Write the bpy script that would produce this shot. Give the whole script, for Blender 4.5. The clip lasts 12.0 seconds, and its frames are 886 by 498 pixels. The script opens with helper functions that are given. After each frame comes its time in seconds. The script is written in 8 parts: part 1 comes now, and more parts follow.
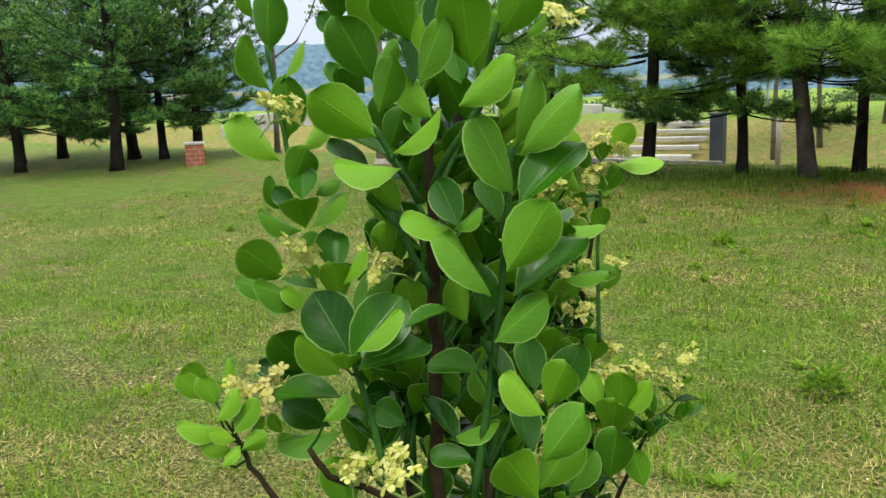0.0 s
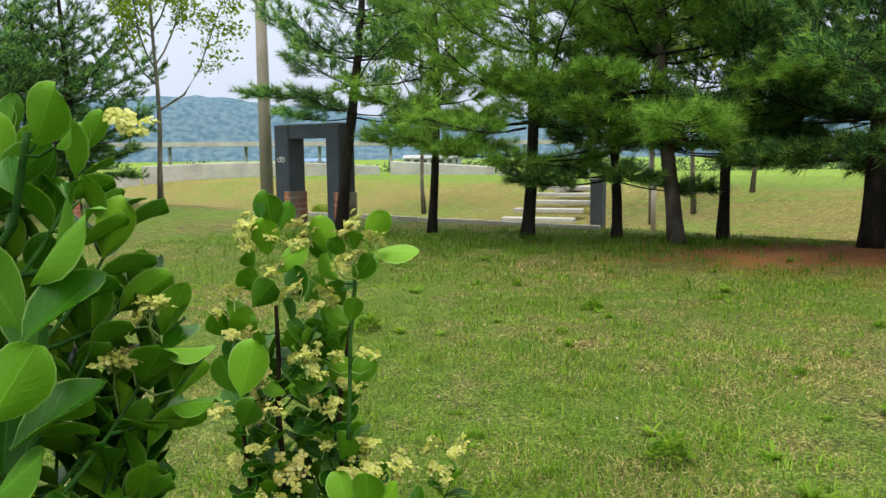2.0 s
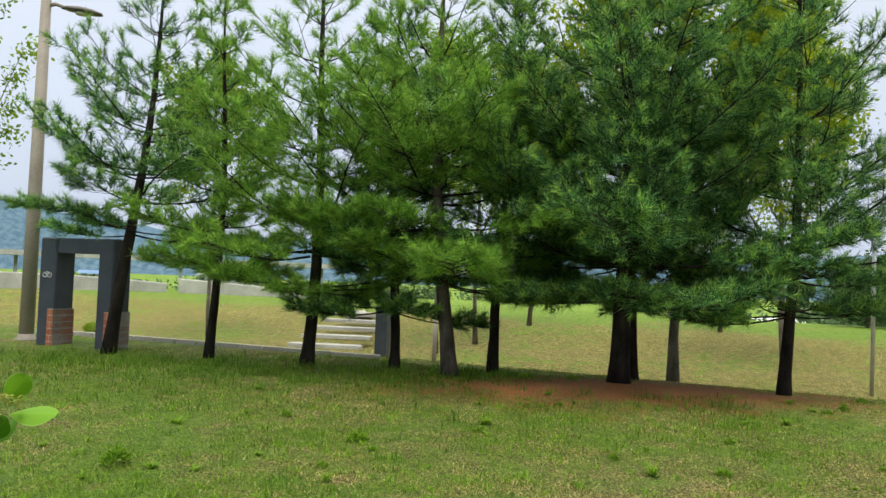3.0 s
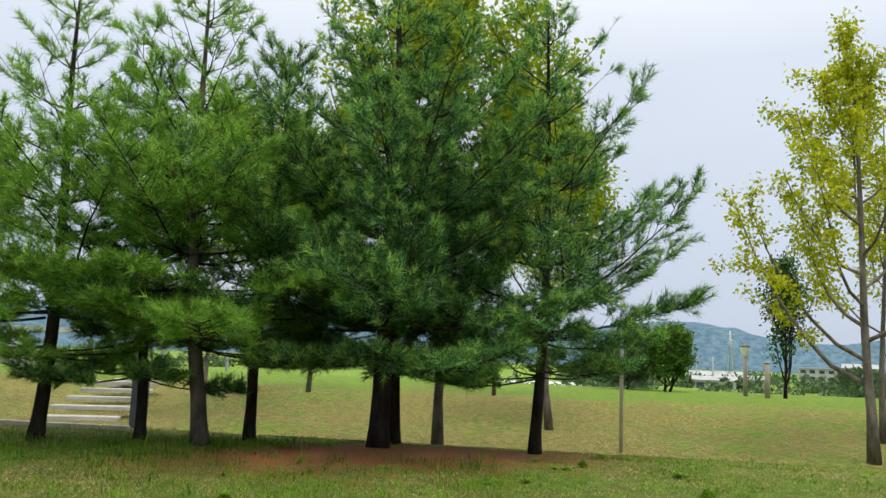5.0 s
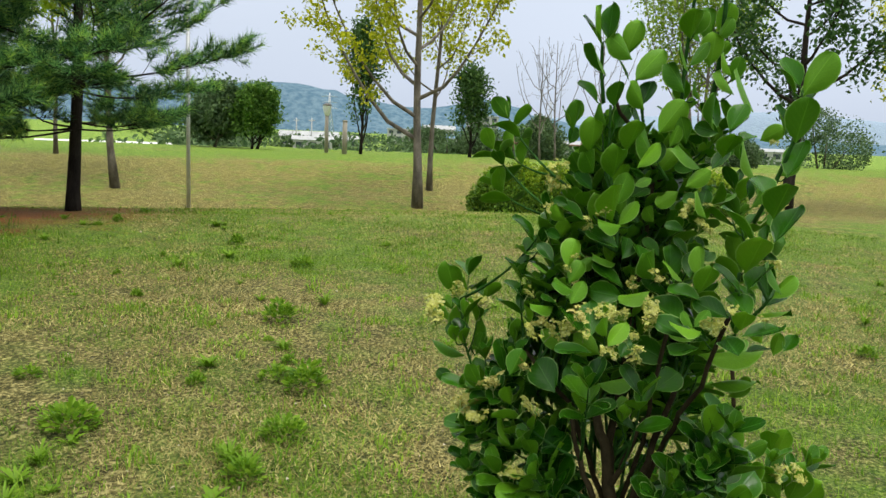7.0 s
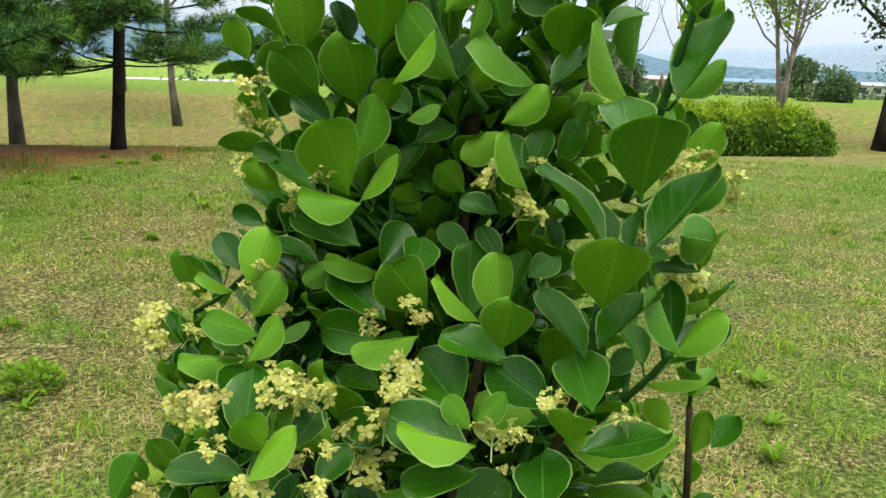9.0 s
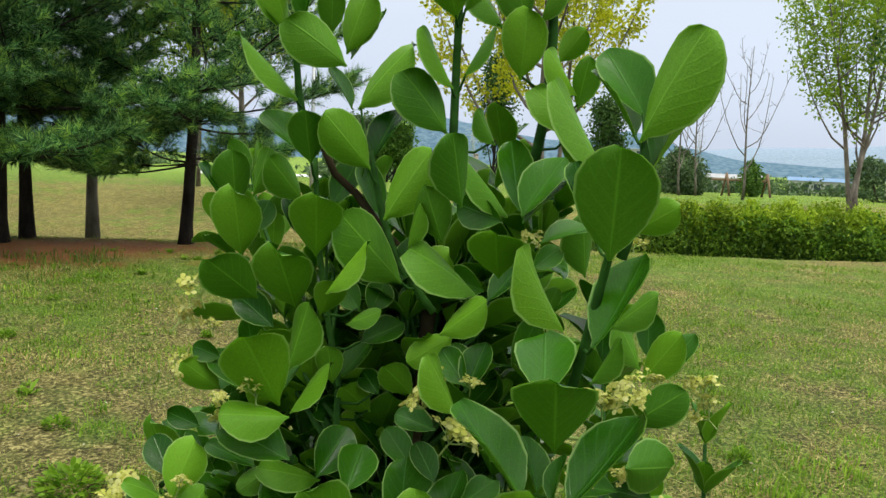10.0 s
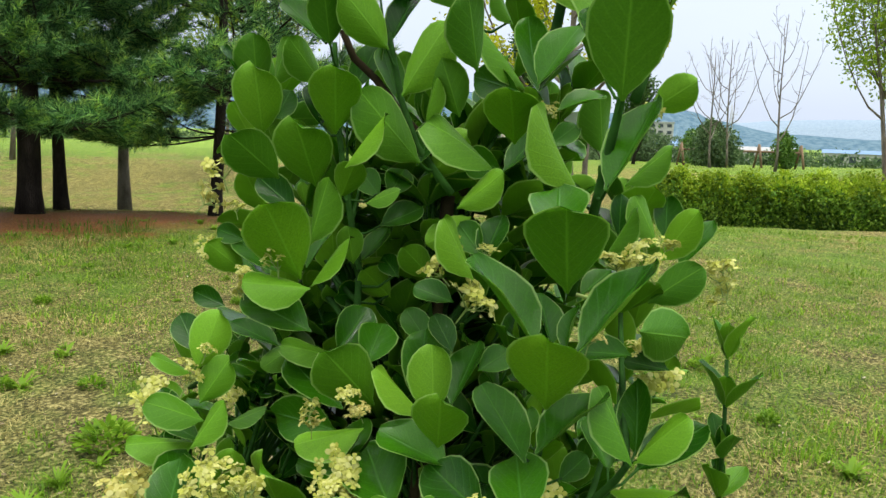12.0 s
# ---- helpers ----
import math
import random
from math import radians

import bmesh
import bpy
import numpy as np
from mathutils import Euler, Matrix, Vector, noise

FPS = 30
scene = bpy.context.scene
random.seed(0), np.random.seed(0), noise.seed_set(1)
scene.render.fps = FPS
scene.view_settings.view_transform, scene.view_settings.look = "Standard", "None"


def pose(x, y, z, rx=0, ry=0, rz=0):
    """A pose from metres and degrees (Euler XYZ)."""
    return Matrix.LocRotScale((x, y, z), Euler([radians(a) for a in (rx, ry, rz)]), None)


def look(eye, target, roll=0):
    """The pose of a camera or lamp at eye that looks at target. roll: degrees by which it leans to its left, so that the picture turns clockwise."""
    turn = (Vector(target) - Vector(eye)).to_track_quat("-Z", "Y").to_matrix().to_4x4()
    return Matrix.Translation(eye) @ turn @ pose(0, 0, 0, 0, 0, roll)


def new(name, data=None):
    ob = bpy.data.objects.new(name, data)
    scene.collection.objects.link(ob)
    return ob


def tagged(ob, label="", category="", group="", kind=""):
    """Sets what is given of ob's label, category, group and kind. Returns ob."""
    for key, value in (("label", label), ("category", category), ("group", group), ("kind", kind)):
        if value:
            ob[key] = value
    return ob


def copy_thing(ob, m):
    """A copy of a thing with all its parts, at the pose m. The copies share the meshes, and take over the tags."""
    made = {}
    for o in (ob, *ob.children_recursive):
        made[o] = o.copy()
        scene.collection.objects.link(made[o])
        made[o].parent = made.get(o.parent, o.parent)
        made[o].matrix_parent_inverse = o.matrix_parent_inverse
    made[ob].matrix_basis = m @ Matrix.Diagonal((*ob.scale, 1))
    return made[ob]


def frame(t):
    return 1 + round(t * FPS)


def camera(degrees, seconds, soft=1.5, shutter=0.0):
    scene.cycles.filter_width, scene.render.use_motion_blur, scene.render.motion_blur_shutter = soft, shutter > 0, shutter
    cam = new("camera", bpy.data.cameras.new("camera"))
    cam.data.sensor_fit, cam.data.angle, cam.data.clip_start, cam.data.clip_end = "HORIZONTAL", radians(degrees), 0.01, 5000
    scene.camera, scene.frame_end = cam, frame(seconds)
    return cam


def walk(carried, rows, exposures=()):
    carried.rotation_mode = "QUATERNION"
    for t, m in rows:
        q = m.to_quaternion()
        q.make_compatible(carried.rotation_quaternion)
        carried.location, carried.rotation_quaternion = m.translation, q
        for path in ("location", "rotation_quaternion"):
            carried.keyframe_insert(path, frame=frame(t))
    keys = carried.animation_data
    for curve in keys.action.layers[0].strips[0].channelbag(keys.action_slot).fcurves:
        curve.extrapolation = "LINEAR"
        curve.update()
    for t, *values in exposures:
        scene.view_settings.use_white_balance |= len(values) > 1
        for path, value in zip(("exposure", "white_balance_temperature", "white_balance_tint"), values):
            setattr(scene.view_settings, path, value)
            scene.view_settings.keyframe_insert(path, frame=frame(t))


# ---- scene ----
cam = camera(58.1, 12.0)
PATH = [
    (0, (1.778, 1.696, 1.493), (1.814, 3.661, 1.119), -2.4),
    (0.5, (1.862, 1.708, 1.490), (1.733, 3.674, 1.143), -2.4),
    (1, (1.864, 1.728, 1.501), (1.742, 3.697, 1.168), -2.4),
    (1.5, (1.916, 1.750, 1.493), (1.992, 3.724, 1.179), -1.4),
    (2, (2.004, 1.739, 1.526), (2.299, 3.703, 1.287), -0.6),
    (2.5, (2.096, 1.632, 1.570), (2.589, 3.569, 1.483), -0.1),
    (3, (2.202, 1.525, 1.614), (2.976, 3.367, 1.691), 2.3),
    (3.2, (2.268, 1.513, 1.628), (3.143, 3.308, 1.733), 2.7),
    (4.8, (2.639, 1.396, 1.582), (3.705, 3.064, 1.862), 1.9),
    (5, (2.699, 1.394, 1.586), (3.896, 2.975, 1.847), 2.1),
    (5.5, (2.894, 1.432, 1.559), (4.364, 2.772, 1.772), 1.2),
    (6, (3.062, 1.319, 1.548), (4.678, 2.495, 1.616), 0.9),
    (6.5, (3.178, 1.081, 1.511), (4.910, 2.072, 1.374), 1.7),
    (7, (3.360, 0.978, 1.487), (5.159, 1.801, 1.193), 2.5),
    (7.2, (3.461, 0.971, 1.453), (5.259, 1.757, 1.069), 2.5),
    (8.8, (3.971, 0.902, 1.458), (5.679, 1.837, 1.000), 2.0),
    (9, (3.996, 0.899, 1.463), (5.682, 1.874, 1.009), 2.0),
    (9.5, (4.063, 0.858, 1.487), (5.705, 1.931, 1.097), 2.5),
    (10, (4.070, 0.854, 1.536), (5.701, 1.988, 1.307), 2.4),
    (10.5, (4.067, 0.838, 1.555), (5.700, 1.987, 1.438), 2.4),
    (11, (4.073, 0.839, 1.517), (5.693, 1.999, 1.347), 2.4),
    (11.5, (4.067, 0.839, 1.500), (5.667, 2.019, 1.284), 2.2),
    (12, (4.063, 0.838, 1.474), (5.648, 2.022, 1.181), 2.0),
]
EXPOSURES = [(0, 0.5), (1.0, 0.55), (1.5, 0.55), (2.0, 0.4), (2.5, 0.28), (3.2, 0.22), (5.0, 0.12), (6.0, 0.1), (6.5, 0.12), (7.0, 0.25), (8.8, 0.6), (9.5, 0.5), (10.0, 0.3), (10.5, 0.2), (11.0, 0.32), (11.5, 0.5), (12.0, 0.52)]
walk(cam, [(t, look(eye, target, roll)) for t, eye, target, roll in PATH], EXPOSURES)

# ---- light: a bright overcast sky, brighter overhead than at the horizon, and a veiled sun ----
SUN_ELEVATION, SUN_AZIMUTH = 70.0, 200.0
world = bpy.data.worlds.new("overcast_sky")
scene.world = world
world.use_nodes = True
wn = world.node_tree.nodes
wl = world.node_tree.links
wn.clear()
w_out = wn.new("ShaderNodeOutputWorld")
w_bg = wn.new("ShaderNodeBackground")
w_sky = wn.new("ShaderNodeTexSky")
w_sky.sky_type = "NISHITA"
w_sky.sun_disc = False
w_sky.sun_elevation = radians(SUN_ELEVATION)
w_sky.sun_rotation = radians(SUN_AZIMUTH)
w_sky.air_density, w_sky.dust_density, w_sky.ozone_density = 1.0, 4.0, 1.0
w_co = wn.new("ShaderNodeTexCoord")
w_sep = wn.new("ShaderNodeSeparateXYZ")
w_ramp = wn.new("ShaderNodeValToRGB")
w_ramp.color_ramp.elements[0].position, w_ramp.color_ramp.elements[0].color = 0.0, (5.4, 6.1, 7.4, 1)
w_ramp.color_ramp.elements[1].position, w_ramp.color_ramp.elements[1].color = 1.0, (23.0, 22.6, 20.2, 1)
mid = w_ramp.color_ramp.elements.new(0.35)
mid.color = (7.2, 7.8, 8.8, 1)
w_noise = wn.new("ShaderNodeTexNoise")
w_noise.inputs["Scale"].default_value = 2.2
w_noise.inputs["Detail"].default_value = 4
w_map = wn.new("ShaderNodeMapping")
w_map.inputs["Scale"].default_value = (1, 1, 3.5)
w_cloud = wn.new("ShaderNodeMapRange")
w_cloud.inputs["To Min"].default_value, w_cloud.inputs["To Max"].default_value = 0.92, 1.08
w_mul = wn.new("ShaderNodeVectorMath")
w_mul.operation = "SCALE"
w_mix = wn.new("ShaderNodeMix")
w_mix.data_type = "RGBA"
w_mix.inputs["Factor"].default_value = 0.88
wl.new(w_co.outputs["Generated"], w_sep.inputs[0])
wl.new(w_sep.outputs["Z"], w_ramp.inputs[0])
wl.new(w_co.outputs["Generated"], w_map.inputs[0])
wl.new(w_map.outputs[0], w_noise.inputs["Vector"])
wl.new(w_noise.outputs["Fac"], w_cloud.inputs["Value"])
wl.new(w_ramp.outputs[0], w_mul.inputs[0])
wl.new(w_cloud.outputs[0], w_mul.inputs["Scale"])
wl.new(w_sky.outputs[0], w_mix.inputs["A"])
wl.new(w_mul.outputs[0], w_mix.inputs["B"])
wl.new(w_mix.outputs["Result"], w_bg.inputs["Color"])
w_bg.inputs["Strength"].default_value = 0.105
wl.new(w_bg.outputs[0], w_out.inputs[0])

sun_data = bpy.data.lights.new("sun", "SUN")
sun_data.energy, sun_data.angle, sun_data.color = 1.35, radians(16), (1.0, 0.96, 0.9)
sun = new("sun", sun_data)
sun.matrix_world = look((0, 0, 60), (-60 * math.cos(radians(SUN_ELEVATION)) * math.sin(radians(SUN_AZIMUTH)), -60 * math.cos(radians(SUN_ELEVATION)) * math.cos(radians(SUN_AZIMUTH)), 60 - 60 * math.sin(radians(SUN_ELEVATION))))


# ---- materials ----
def material(name, rough=0.6, metal=0.0, spec=0.5):
    m = bpy.data.materials.new(name)
    m.use_nodes = True
    b = m.node_tree.nodes["Principled BSDF"]
    b.inputs["Roughness"].default_value = rough
    b.inputs["Metallic"].default_value = metal
    b.inputs["Specular IOR Level"].default_value = spec
    return m, m.node_tree.nodes, m.node_tree.links, b


def ramp_node(nodes, stops):
    r = nodes.new("ShaderNodeValToRGB")
    e = r.color_ramp.elements
    e[0].position, e[0].color = stops[0][0], (*stops[0][1], 1)
    e[1].position, e[1].color = stops[-1][0], (*stops[-1][1], 1)
    for p, c in stops[1:-1]:
        k = e.new(p)
        k.color = (*c, 1)
    return r


def noise_node(nodes, links, scale, detail=4, coord="Object", stretch=None):
    tc = nodes.new("ShaderNodeTexCoord")
    n = nodes.new("ShaderNodeTexNoise")
    n.inputs["Scale"].default_value = scale
    n.inputs["Detail"].default_value = detail
    src = tc.outputs[coord]
    if stretch:
        mp = nodes.new("ShaderNodeMapping")
        mp.inputs["Scale"].default_value = stretch
        links.new(src, mp.inputs[0])
        src = mp.outputs[0]
    links.new(src, n.inputs["Vector"])
    return n


def bump_on(nodes, links, b, height, strength, distance):
    bp = nodes.new("ShaderNodeBump")
    bp.inputs["Strength"].default_value = strength
    bp.inputs["Distance"].default_value = distance
    links.new(height, bp.inputs["Height"])
    links.new(bp.outputs[0], b.inputs["Normal"])


def mixed(nodes, links, a, c, fac, blend="MIX"):
    m = nodes.new("ShaderNodeMix")
    m.data_type = "RGBA"
    m.blend_type = blend
    for sock, v in (("A", a), ("B", c), ("Factor", fac)):
        if isinstance(v, (int, float)):
            m.inputs[sock].default_value = v
        elif isinstance(v, tuple):
            m.inputs[sock].default_value = (*v, 1)
        else:
            links.new(v, m.inputs[sock])
    return m.outputs["Result"]


def two_scale(name, stops, scale=3.0, fine=40.0, rough=0.7, metal=0.0, bump=0.3, depth=0.01, stretch=None, spec=0.4):
    """A surface with broad and fine variation of colour and a fine relief."""
    m, n, l, b = material(name, rough, metal, spec)
    big = noise_node(n, l, scale, 5, "Object", stretch)
    small = noise_node(n, l, fine, 4, "Object", stretch)
    r = ramp_node(n, stops)
    l.new(big.outputs["Fac"], r.inputs[0])
    g = ramp_node(n, [(0.25, (0.72, 0.72, 0.72)), (0.75, (1.2, 1.2, 1.2))])
    l.new(small.outputs["Fac"], g.inputs[0])
    l.new(mixed(n, l, r.outputs[0], g.outputs[0], 1.0, "MULTIPLY"), b.inputs["Base Color"])
    bump_on(n, l, b, small.outputs["Fac"], bump, depth)
    return m


def foliage(name, stops, rough=0.55, translucent=0.25, spec=0.18, per="island", clump=(1.3, 0.75, 1.15)):
    """Leaves whose colour differs from leaf to leaf; some light comes through them."""
    m, n, l, b = material(name, rough, 0.0, spec)
    if per == "island":
        v = n.new("ShaderNodeNewGeometry").outputs["Random Per Island"]
    else:
        v = n.new("ShaderNodeObjectInfo").outputs["Random"]
    r = ramp_node(n, stops)
    l.new(v, r.inputs[0])
    big = noise_node(n, l, clump[0], 2)
    g = ramp_node(n, [(0.3, (clump[1], clump[1] * 1.03, clump[1])), (0.7, (clump[2], clump[2] * 0.98, clump[2] * 0.96))])
    l.new(big.outputs["Fac"], g.inputs[0])
    col = mixed(n, l, r.outputs[0], g.outputs[0], 1.0, "MULTIPLY")
    l.new(col, b.inputs["Base Color"])
    tr = n.new("ShaderNodeBsdfTranslucent")
    l.new(col, tr.inputs["Color"])
    mx = n.new("ShaderNodeMixShader")
    mx.inputs[0].default_value = translucent
    l.new(b.outputs[0], mx.inputs[1])
    l.new(tr.outputs[0], mx.inputs[2])
    l.new(mx.outputs[0], n["Material Output"].inputs[0])
    return m


def spindle_leaf(name, dark, light, rough=0.28, spec=0.32, ribs=1.0):
    """Evergreen spindle leaf: waxy skin, pale midrib and faint side veins, mottled green."""
    m, n, l, b = material(name, rough, 0.0, spec)
    uv = n.new("ShaderNodeUVMap")
    sep = n.new("ShaderNodeSeparateXYZ")
    l.new(uv.outputs[0], sep.inputs[0])
    rnd = n.new("ShaderNodeObjectInfo").outputs["Random"]
    isl = n.new("ShaderNodeNewGeometry").outputs["Random Per Island"]
    add = n.new("ShaderNodeMath")
    add.operation = "ADD"
    l.new(rnd, add.inputs[0])
    l.new(isl, add.inputs[1])
    fr = n.new("ShaderNodeMath")
    fr.operation = "FRACT"
    l.new(add.outputs[0], fr.inputs[0])
    r = ramp_node(n, [(0.0, dark), (0.55, tuple(0.5 * (a + c) for a, c in zip(dark, light))), (1.0, light)])
    l.new(fr.outputs[0], r.inputs[0])
    mott = noise_node(n, l, 60, 4)
    g = ramp_node(n, [(0.3, (0.82, 0.85, 0.8)), (0.7, (1.15, 1.12, 1.1))])
    l.new(mott.outputs["Fac"], g.inputs[0])
    col = mixed(n, l, r.outputs[0], g.outputs[0], 1.0, "MULTIPLY")
    # distance from the midrib, u = 0.5
    sub = n.new("ShaderNodeMath")
    sub.operation = "SUBTRACT"
    sub.inputs[1].default_value = 0.5
    l.new(sep.outputs["X"], sub.inputs[0])
    ab = n.new("ShaderNodeMath")
    ab.operation = "ABSOLUTE"
    l.new(sub.outputs[0], ab.inputs[0])
    rib = ramp_node(n, [(0.0, (1, 1, 1)), (0.03, (0, 0, 0))])
    l.new(ab.outputs[0], rib.inputs[0])
    # side veins run forward and out from the midrib
    ph = n.new("ShaderNodeMath")
    ph.operation = "MULTIPLY_ADD"
    ph.inputs[1].default_value = -0.75
    l.new(ab.outputs[0], ph.inputs[0])
    l.new(sep.outputs["Y"], ph.inputs[2])
    sc = n.new("ShaderNodeMath")
    sc.operation = "MULTIPLY"
    sc.inputs[1].default_value = 40.0
    l.new(ph.outputs[0], sc.inputs[0])
    sn = n.new("ShaderNodeMath")
    sn.operation = "SINE"
    l.new(sc.outputs[0], sn.inputs[0])
    vein = ramp_node(n, [(0.80, (0, 0, 0)), (1.0, (0.2, 0.2, 0.2))])
    l.new(sn.outputs[0], vein.inputs[0])
    # pale line along the margin, painted for light caught on the waxy edge
    rim_glint = ramp_node(n, [(0.460, (0, 0, 0)), (0.482, (0.5, 0.5, 0.5))])
    l.new(ab.outputs[0], rim_glint.inputs[0])
    both = mixed(n, l, rib.outputs[0], vein.outputs[0], 1.0, "LIGHTEN")
    pale = tuple(min(1.0, c * 1.5 + 0.03) for c in light)
    col = mixed(n, l, col, pale, mixed(n, l, both, (0.55 * ribs,) * 3, 1.0, "MULTIPLY"))
    col = mixed(n, l, col, (0.36, 0.52, 0.17), rim_glint.outputs[0])
    l.new(col, b.inputs["Base Color"])
    bp = n.new("ShaderNodeBump")
    bp.inputs["Strength"].default_value = 0.35
    bp.inputs["Distance"].default_value = 0.002
    hgt = mixed(n, l, mott.outputs["Color"], both, 0.6)
    l.new(hgt, bp.inputs["Height"])
    l.new(bp.outputs[0], b.inputs["Normal"])
    tr = n.new("ShaderNodeBsdfTranslucent")
    tcol = mixed(n, l, col, (1.5, 1.9, 0.5), 1.0, "MULTIPLY")
    l.new(tcol, tr.inputs["Color"])
    mx = n.new("ShaderNodeMixShader")
    mx.inputs[0].default_value = 0.25
    l.new(b.outputs[0], mx.inputs[1])
    l.new(tr.outputs[0], mx.inputs[2])
    l.new(mx.outputs[0], n["Material Output"].inputs[0])
    return m


def lawn_material():
    m, n, l, b = material("lawn", 0.85, 0.0, 0.2)
    fine = noise_node(n, l, 46, 9)
    mid_n = noise_node(n, l, 2.6, 6)
    big = noise_node(n, l, 0.28, 4)
    green = ramp_node(n, [(0.32, (0.033, 0.07, 0.010)), (0.5, (0.080, 0.148, 0.016)), (0.70, (0.19, 0.28, 0.035))])
    l.new(fine.outputs["Fac"], green.inputs[0])
    straw = ramp_node(n, [(0.34, (0.024, 0.018, 0.008)), (0.5, (0.115, 0.090, 0.032)), (0.66, (0.40, 0.335, 0.16))])
    l.new(fine.outputs["Fac"], straw.inputs[0])
    patch = n.new("ShaderNodeMath")
    patch.operation = "ADD"
    l.new(mid_n.outputs["Fac"], patch.inputs[0])
    l.new(big.outputs["Fac"], patch.inputs[1])
    half = n.new("ShaderNodeMath")
    half.operation = "MULTIPLY"
    half.inputs[1].default_value = 0.5
    l.new(patch.outputs[0], half.inputs[0])
    # the open middle of the lawn is worn and dry
    pos = n.new("ShaderNodeNewGeometry")
    worn = n.new("ShaderNodeVectorMath")
    worn.operation = "DISTANCE"
    worn.inputs[1].default_value = (6.6, 3.4, 0.0)
    l.new(pos.outputs["Position"], worn.inputs[0])
    dry = n.new("ShaderNodeMapRange")
    dry.inputs["From Min"].default_value, dry.inputs["From Max"].default_value = 1.0, 6.0
    dry.inputs["To Min"].default_value, dry.inputs["To Max"].default_value = 0.062, -0.024
    l.new(worn.outputs["Value"], dry.inputs["Value"])
    sumd = n.new("ShaderNodeMath")
    sumd.operation = "ADD"
    l.new(half.outputs[0], sumd.inputs[0])
    l.new(dry.outputs[0], sumd.inputs[1])
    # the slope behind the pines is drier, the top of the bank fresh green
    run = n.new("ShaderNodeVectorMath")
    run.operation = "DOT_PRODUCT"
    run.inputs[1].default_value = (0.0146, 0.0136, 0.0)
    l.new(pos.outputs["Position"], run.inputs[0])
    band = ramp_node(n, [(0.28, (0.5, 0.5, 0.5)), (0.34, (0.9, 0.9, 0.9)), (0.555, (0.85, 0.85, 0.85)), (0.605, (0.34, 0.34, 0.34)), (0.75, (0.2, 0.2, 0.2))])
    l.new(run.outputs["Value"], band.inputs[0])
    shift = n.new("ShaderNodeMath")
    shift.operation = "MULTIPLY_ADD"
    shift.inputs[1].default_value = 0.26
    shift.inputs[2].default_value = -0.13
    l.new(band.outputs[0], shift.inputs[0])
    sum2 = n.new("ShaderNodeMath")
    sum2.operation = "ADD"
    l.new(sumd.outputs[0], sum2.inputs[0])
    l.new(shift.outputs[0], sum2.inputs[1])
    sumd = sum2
    pm = ramp_node(n, [(0.43, (0.05, 0.05, 0.05)), (0.58, (0.85, 0.85, 0.85))])
    l.new(sumd.outputs[0], pm.inputs[0])
    col = mixed(n, l, green.outputs[0], straw.outputs[0], pm.outputs[0])
    grain = noise_node(n, l, 6.5, 8)
    gr = ramp_node(n, [(0.32, (0.70, 0.72, 0.7)), (0.5, (1.0, 1.0, 1.0)), (0.68, (1.24, 1.22, 1.2))])
    l.new(grain.outputs["Fac"], gr.inputs[0])
    col = mixed(n, l, col, gr.outputs[0], 1.0, "MULTIPLY")
    # lawn colour is multiplied brighter from the crest of the lawn outwards
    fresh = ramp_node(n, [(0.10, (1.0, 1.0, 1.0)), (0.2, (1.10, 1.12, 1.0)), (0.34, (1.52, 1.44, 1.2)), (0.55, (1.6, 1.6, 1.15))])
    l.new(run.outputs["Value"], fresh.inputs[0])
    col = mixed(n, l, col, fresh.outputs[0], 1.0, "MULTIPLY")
    # fallen needles under the two big pines
    geo = n.new("ShaderNodeNewGeometry")
    mp = n.new("ShaderNodeVectorMath")
    mp.operation = "SUBTRACT"
    mp.inputs[1].default_value = (8.8, 10.35, 0.0)
    l.new(geo.outputs["Position"], mp.inputs[0])
    dots = []
    for way in ((0.93 / 3.5, -0.37 / 3.5, 0.0), (0.37 / 1.75, 0.93 / 1.75, 0.0)):
        dt = n.new("ShaderNodeVectorMath")
        dt.operation = "DOT_PRODUCT"
        dt.inputs[1].default_value = way
        l.new(mp.outputs[0], dt.inputs[0])
        dots.append(dt.outputs["Value"])
    cb = n.new("ShaderNodeCombineXYZ")
    l.new(dots[0], cb.inputs[0])
    l.new(dots[1], cb.inputs[1])
    ln = n.new("ShaderNodeVectorMath")
    ln.operation = "LENGTH"
    l.new(cb.outputs[0], ln.inputs[0])
    rag = n.new("ShaderNodeMath")
    rag.operation = "MULTIPLY_ADD"
    rag.inputs[1].default_value = 1.5
    l.new(mid_n.outputs["Fac"], rag.inputs[0])
    l.new(ln.outputs["Value"], rag.inputs[2])
    hr = n.new("ShaderNodeMath")
    hr.operation = "MULTIPLY"
    hr.inputs[1].default_value = 0.5
    l.new(rag.outputs[0], hr.inputs[0])
    nm = ramp_node(n, [(0.66, (0.95, 0.95, 0.95)), (0.95, (0, 0, 0))])
    l.new(hr.outputs[0], nm.inputs[0])
    needles = ramp_node(n, [(0.3, (0.15, 0.054, 0.018)), (0.6, (0.34, 0.135, 0.045)), (0.8, (0.50, 0.235, 0.09))])
    l.new(fine.outputs["Fac"], needles.inputs[0])
    col = mixed(n, l, col, needles.outputs[0], nm.outputs[0])
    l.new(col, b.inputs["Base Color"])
    bump_on(n, l, b, fine.outputs["Fac"], 1.0, 0.05)
    return m


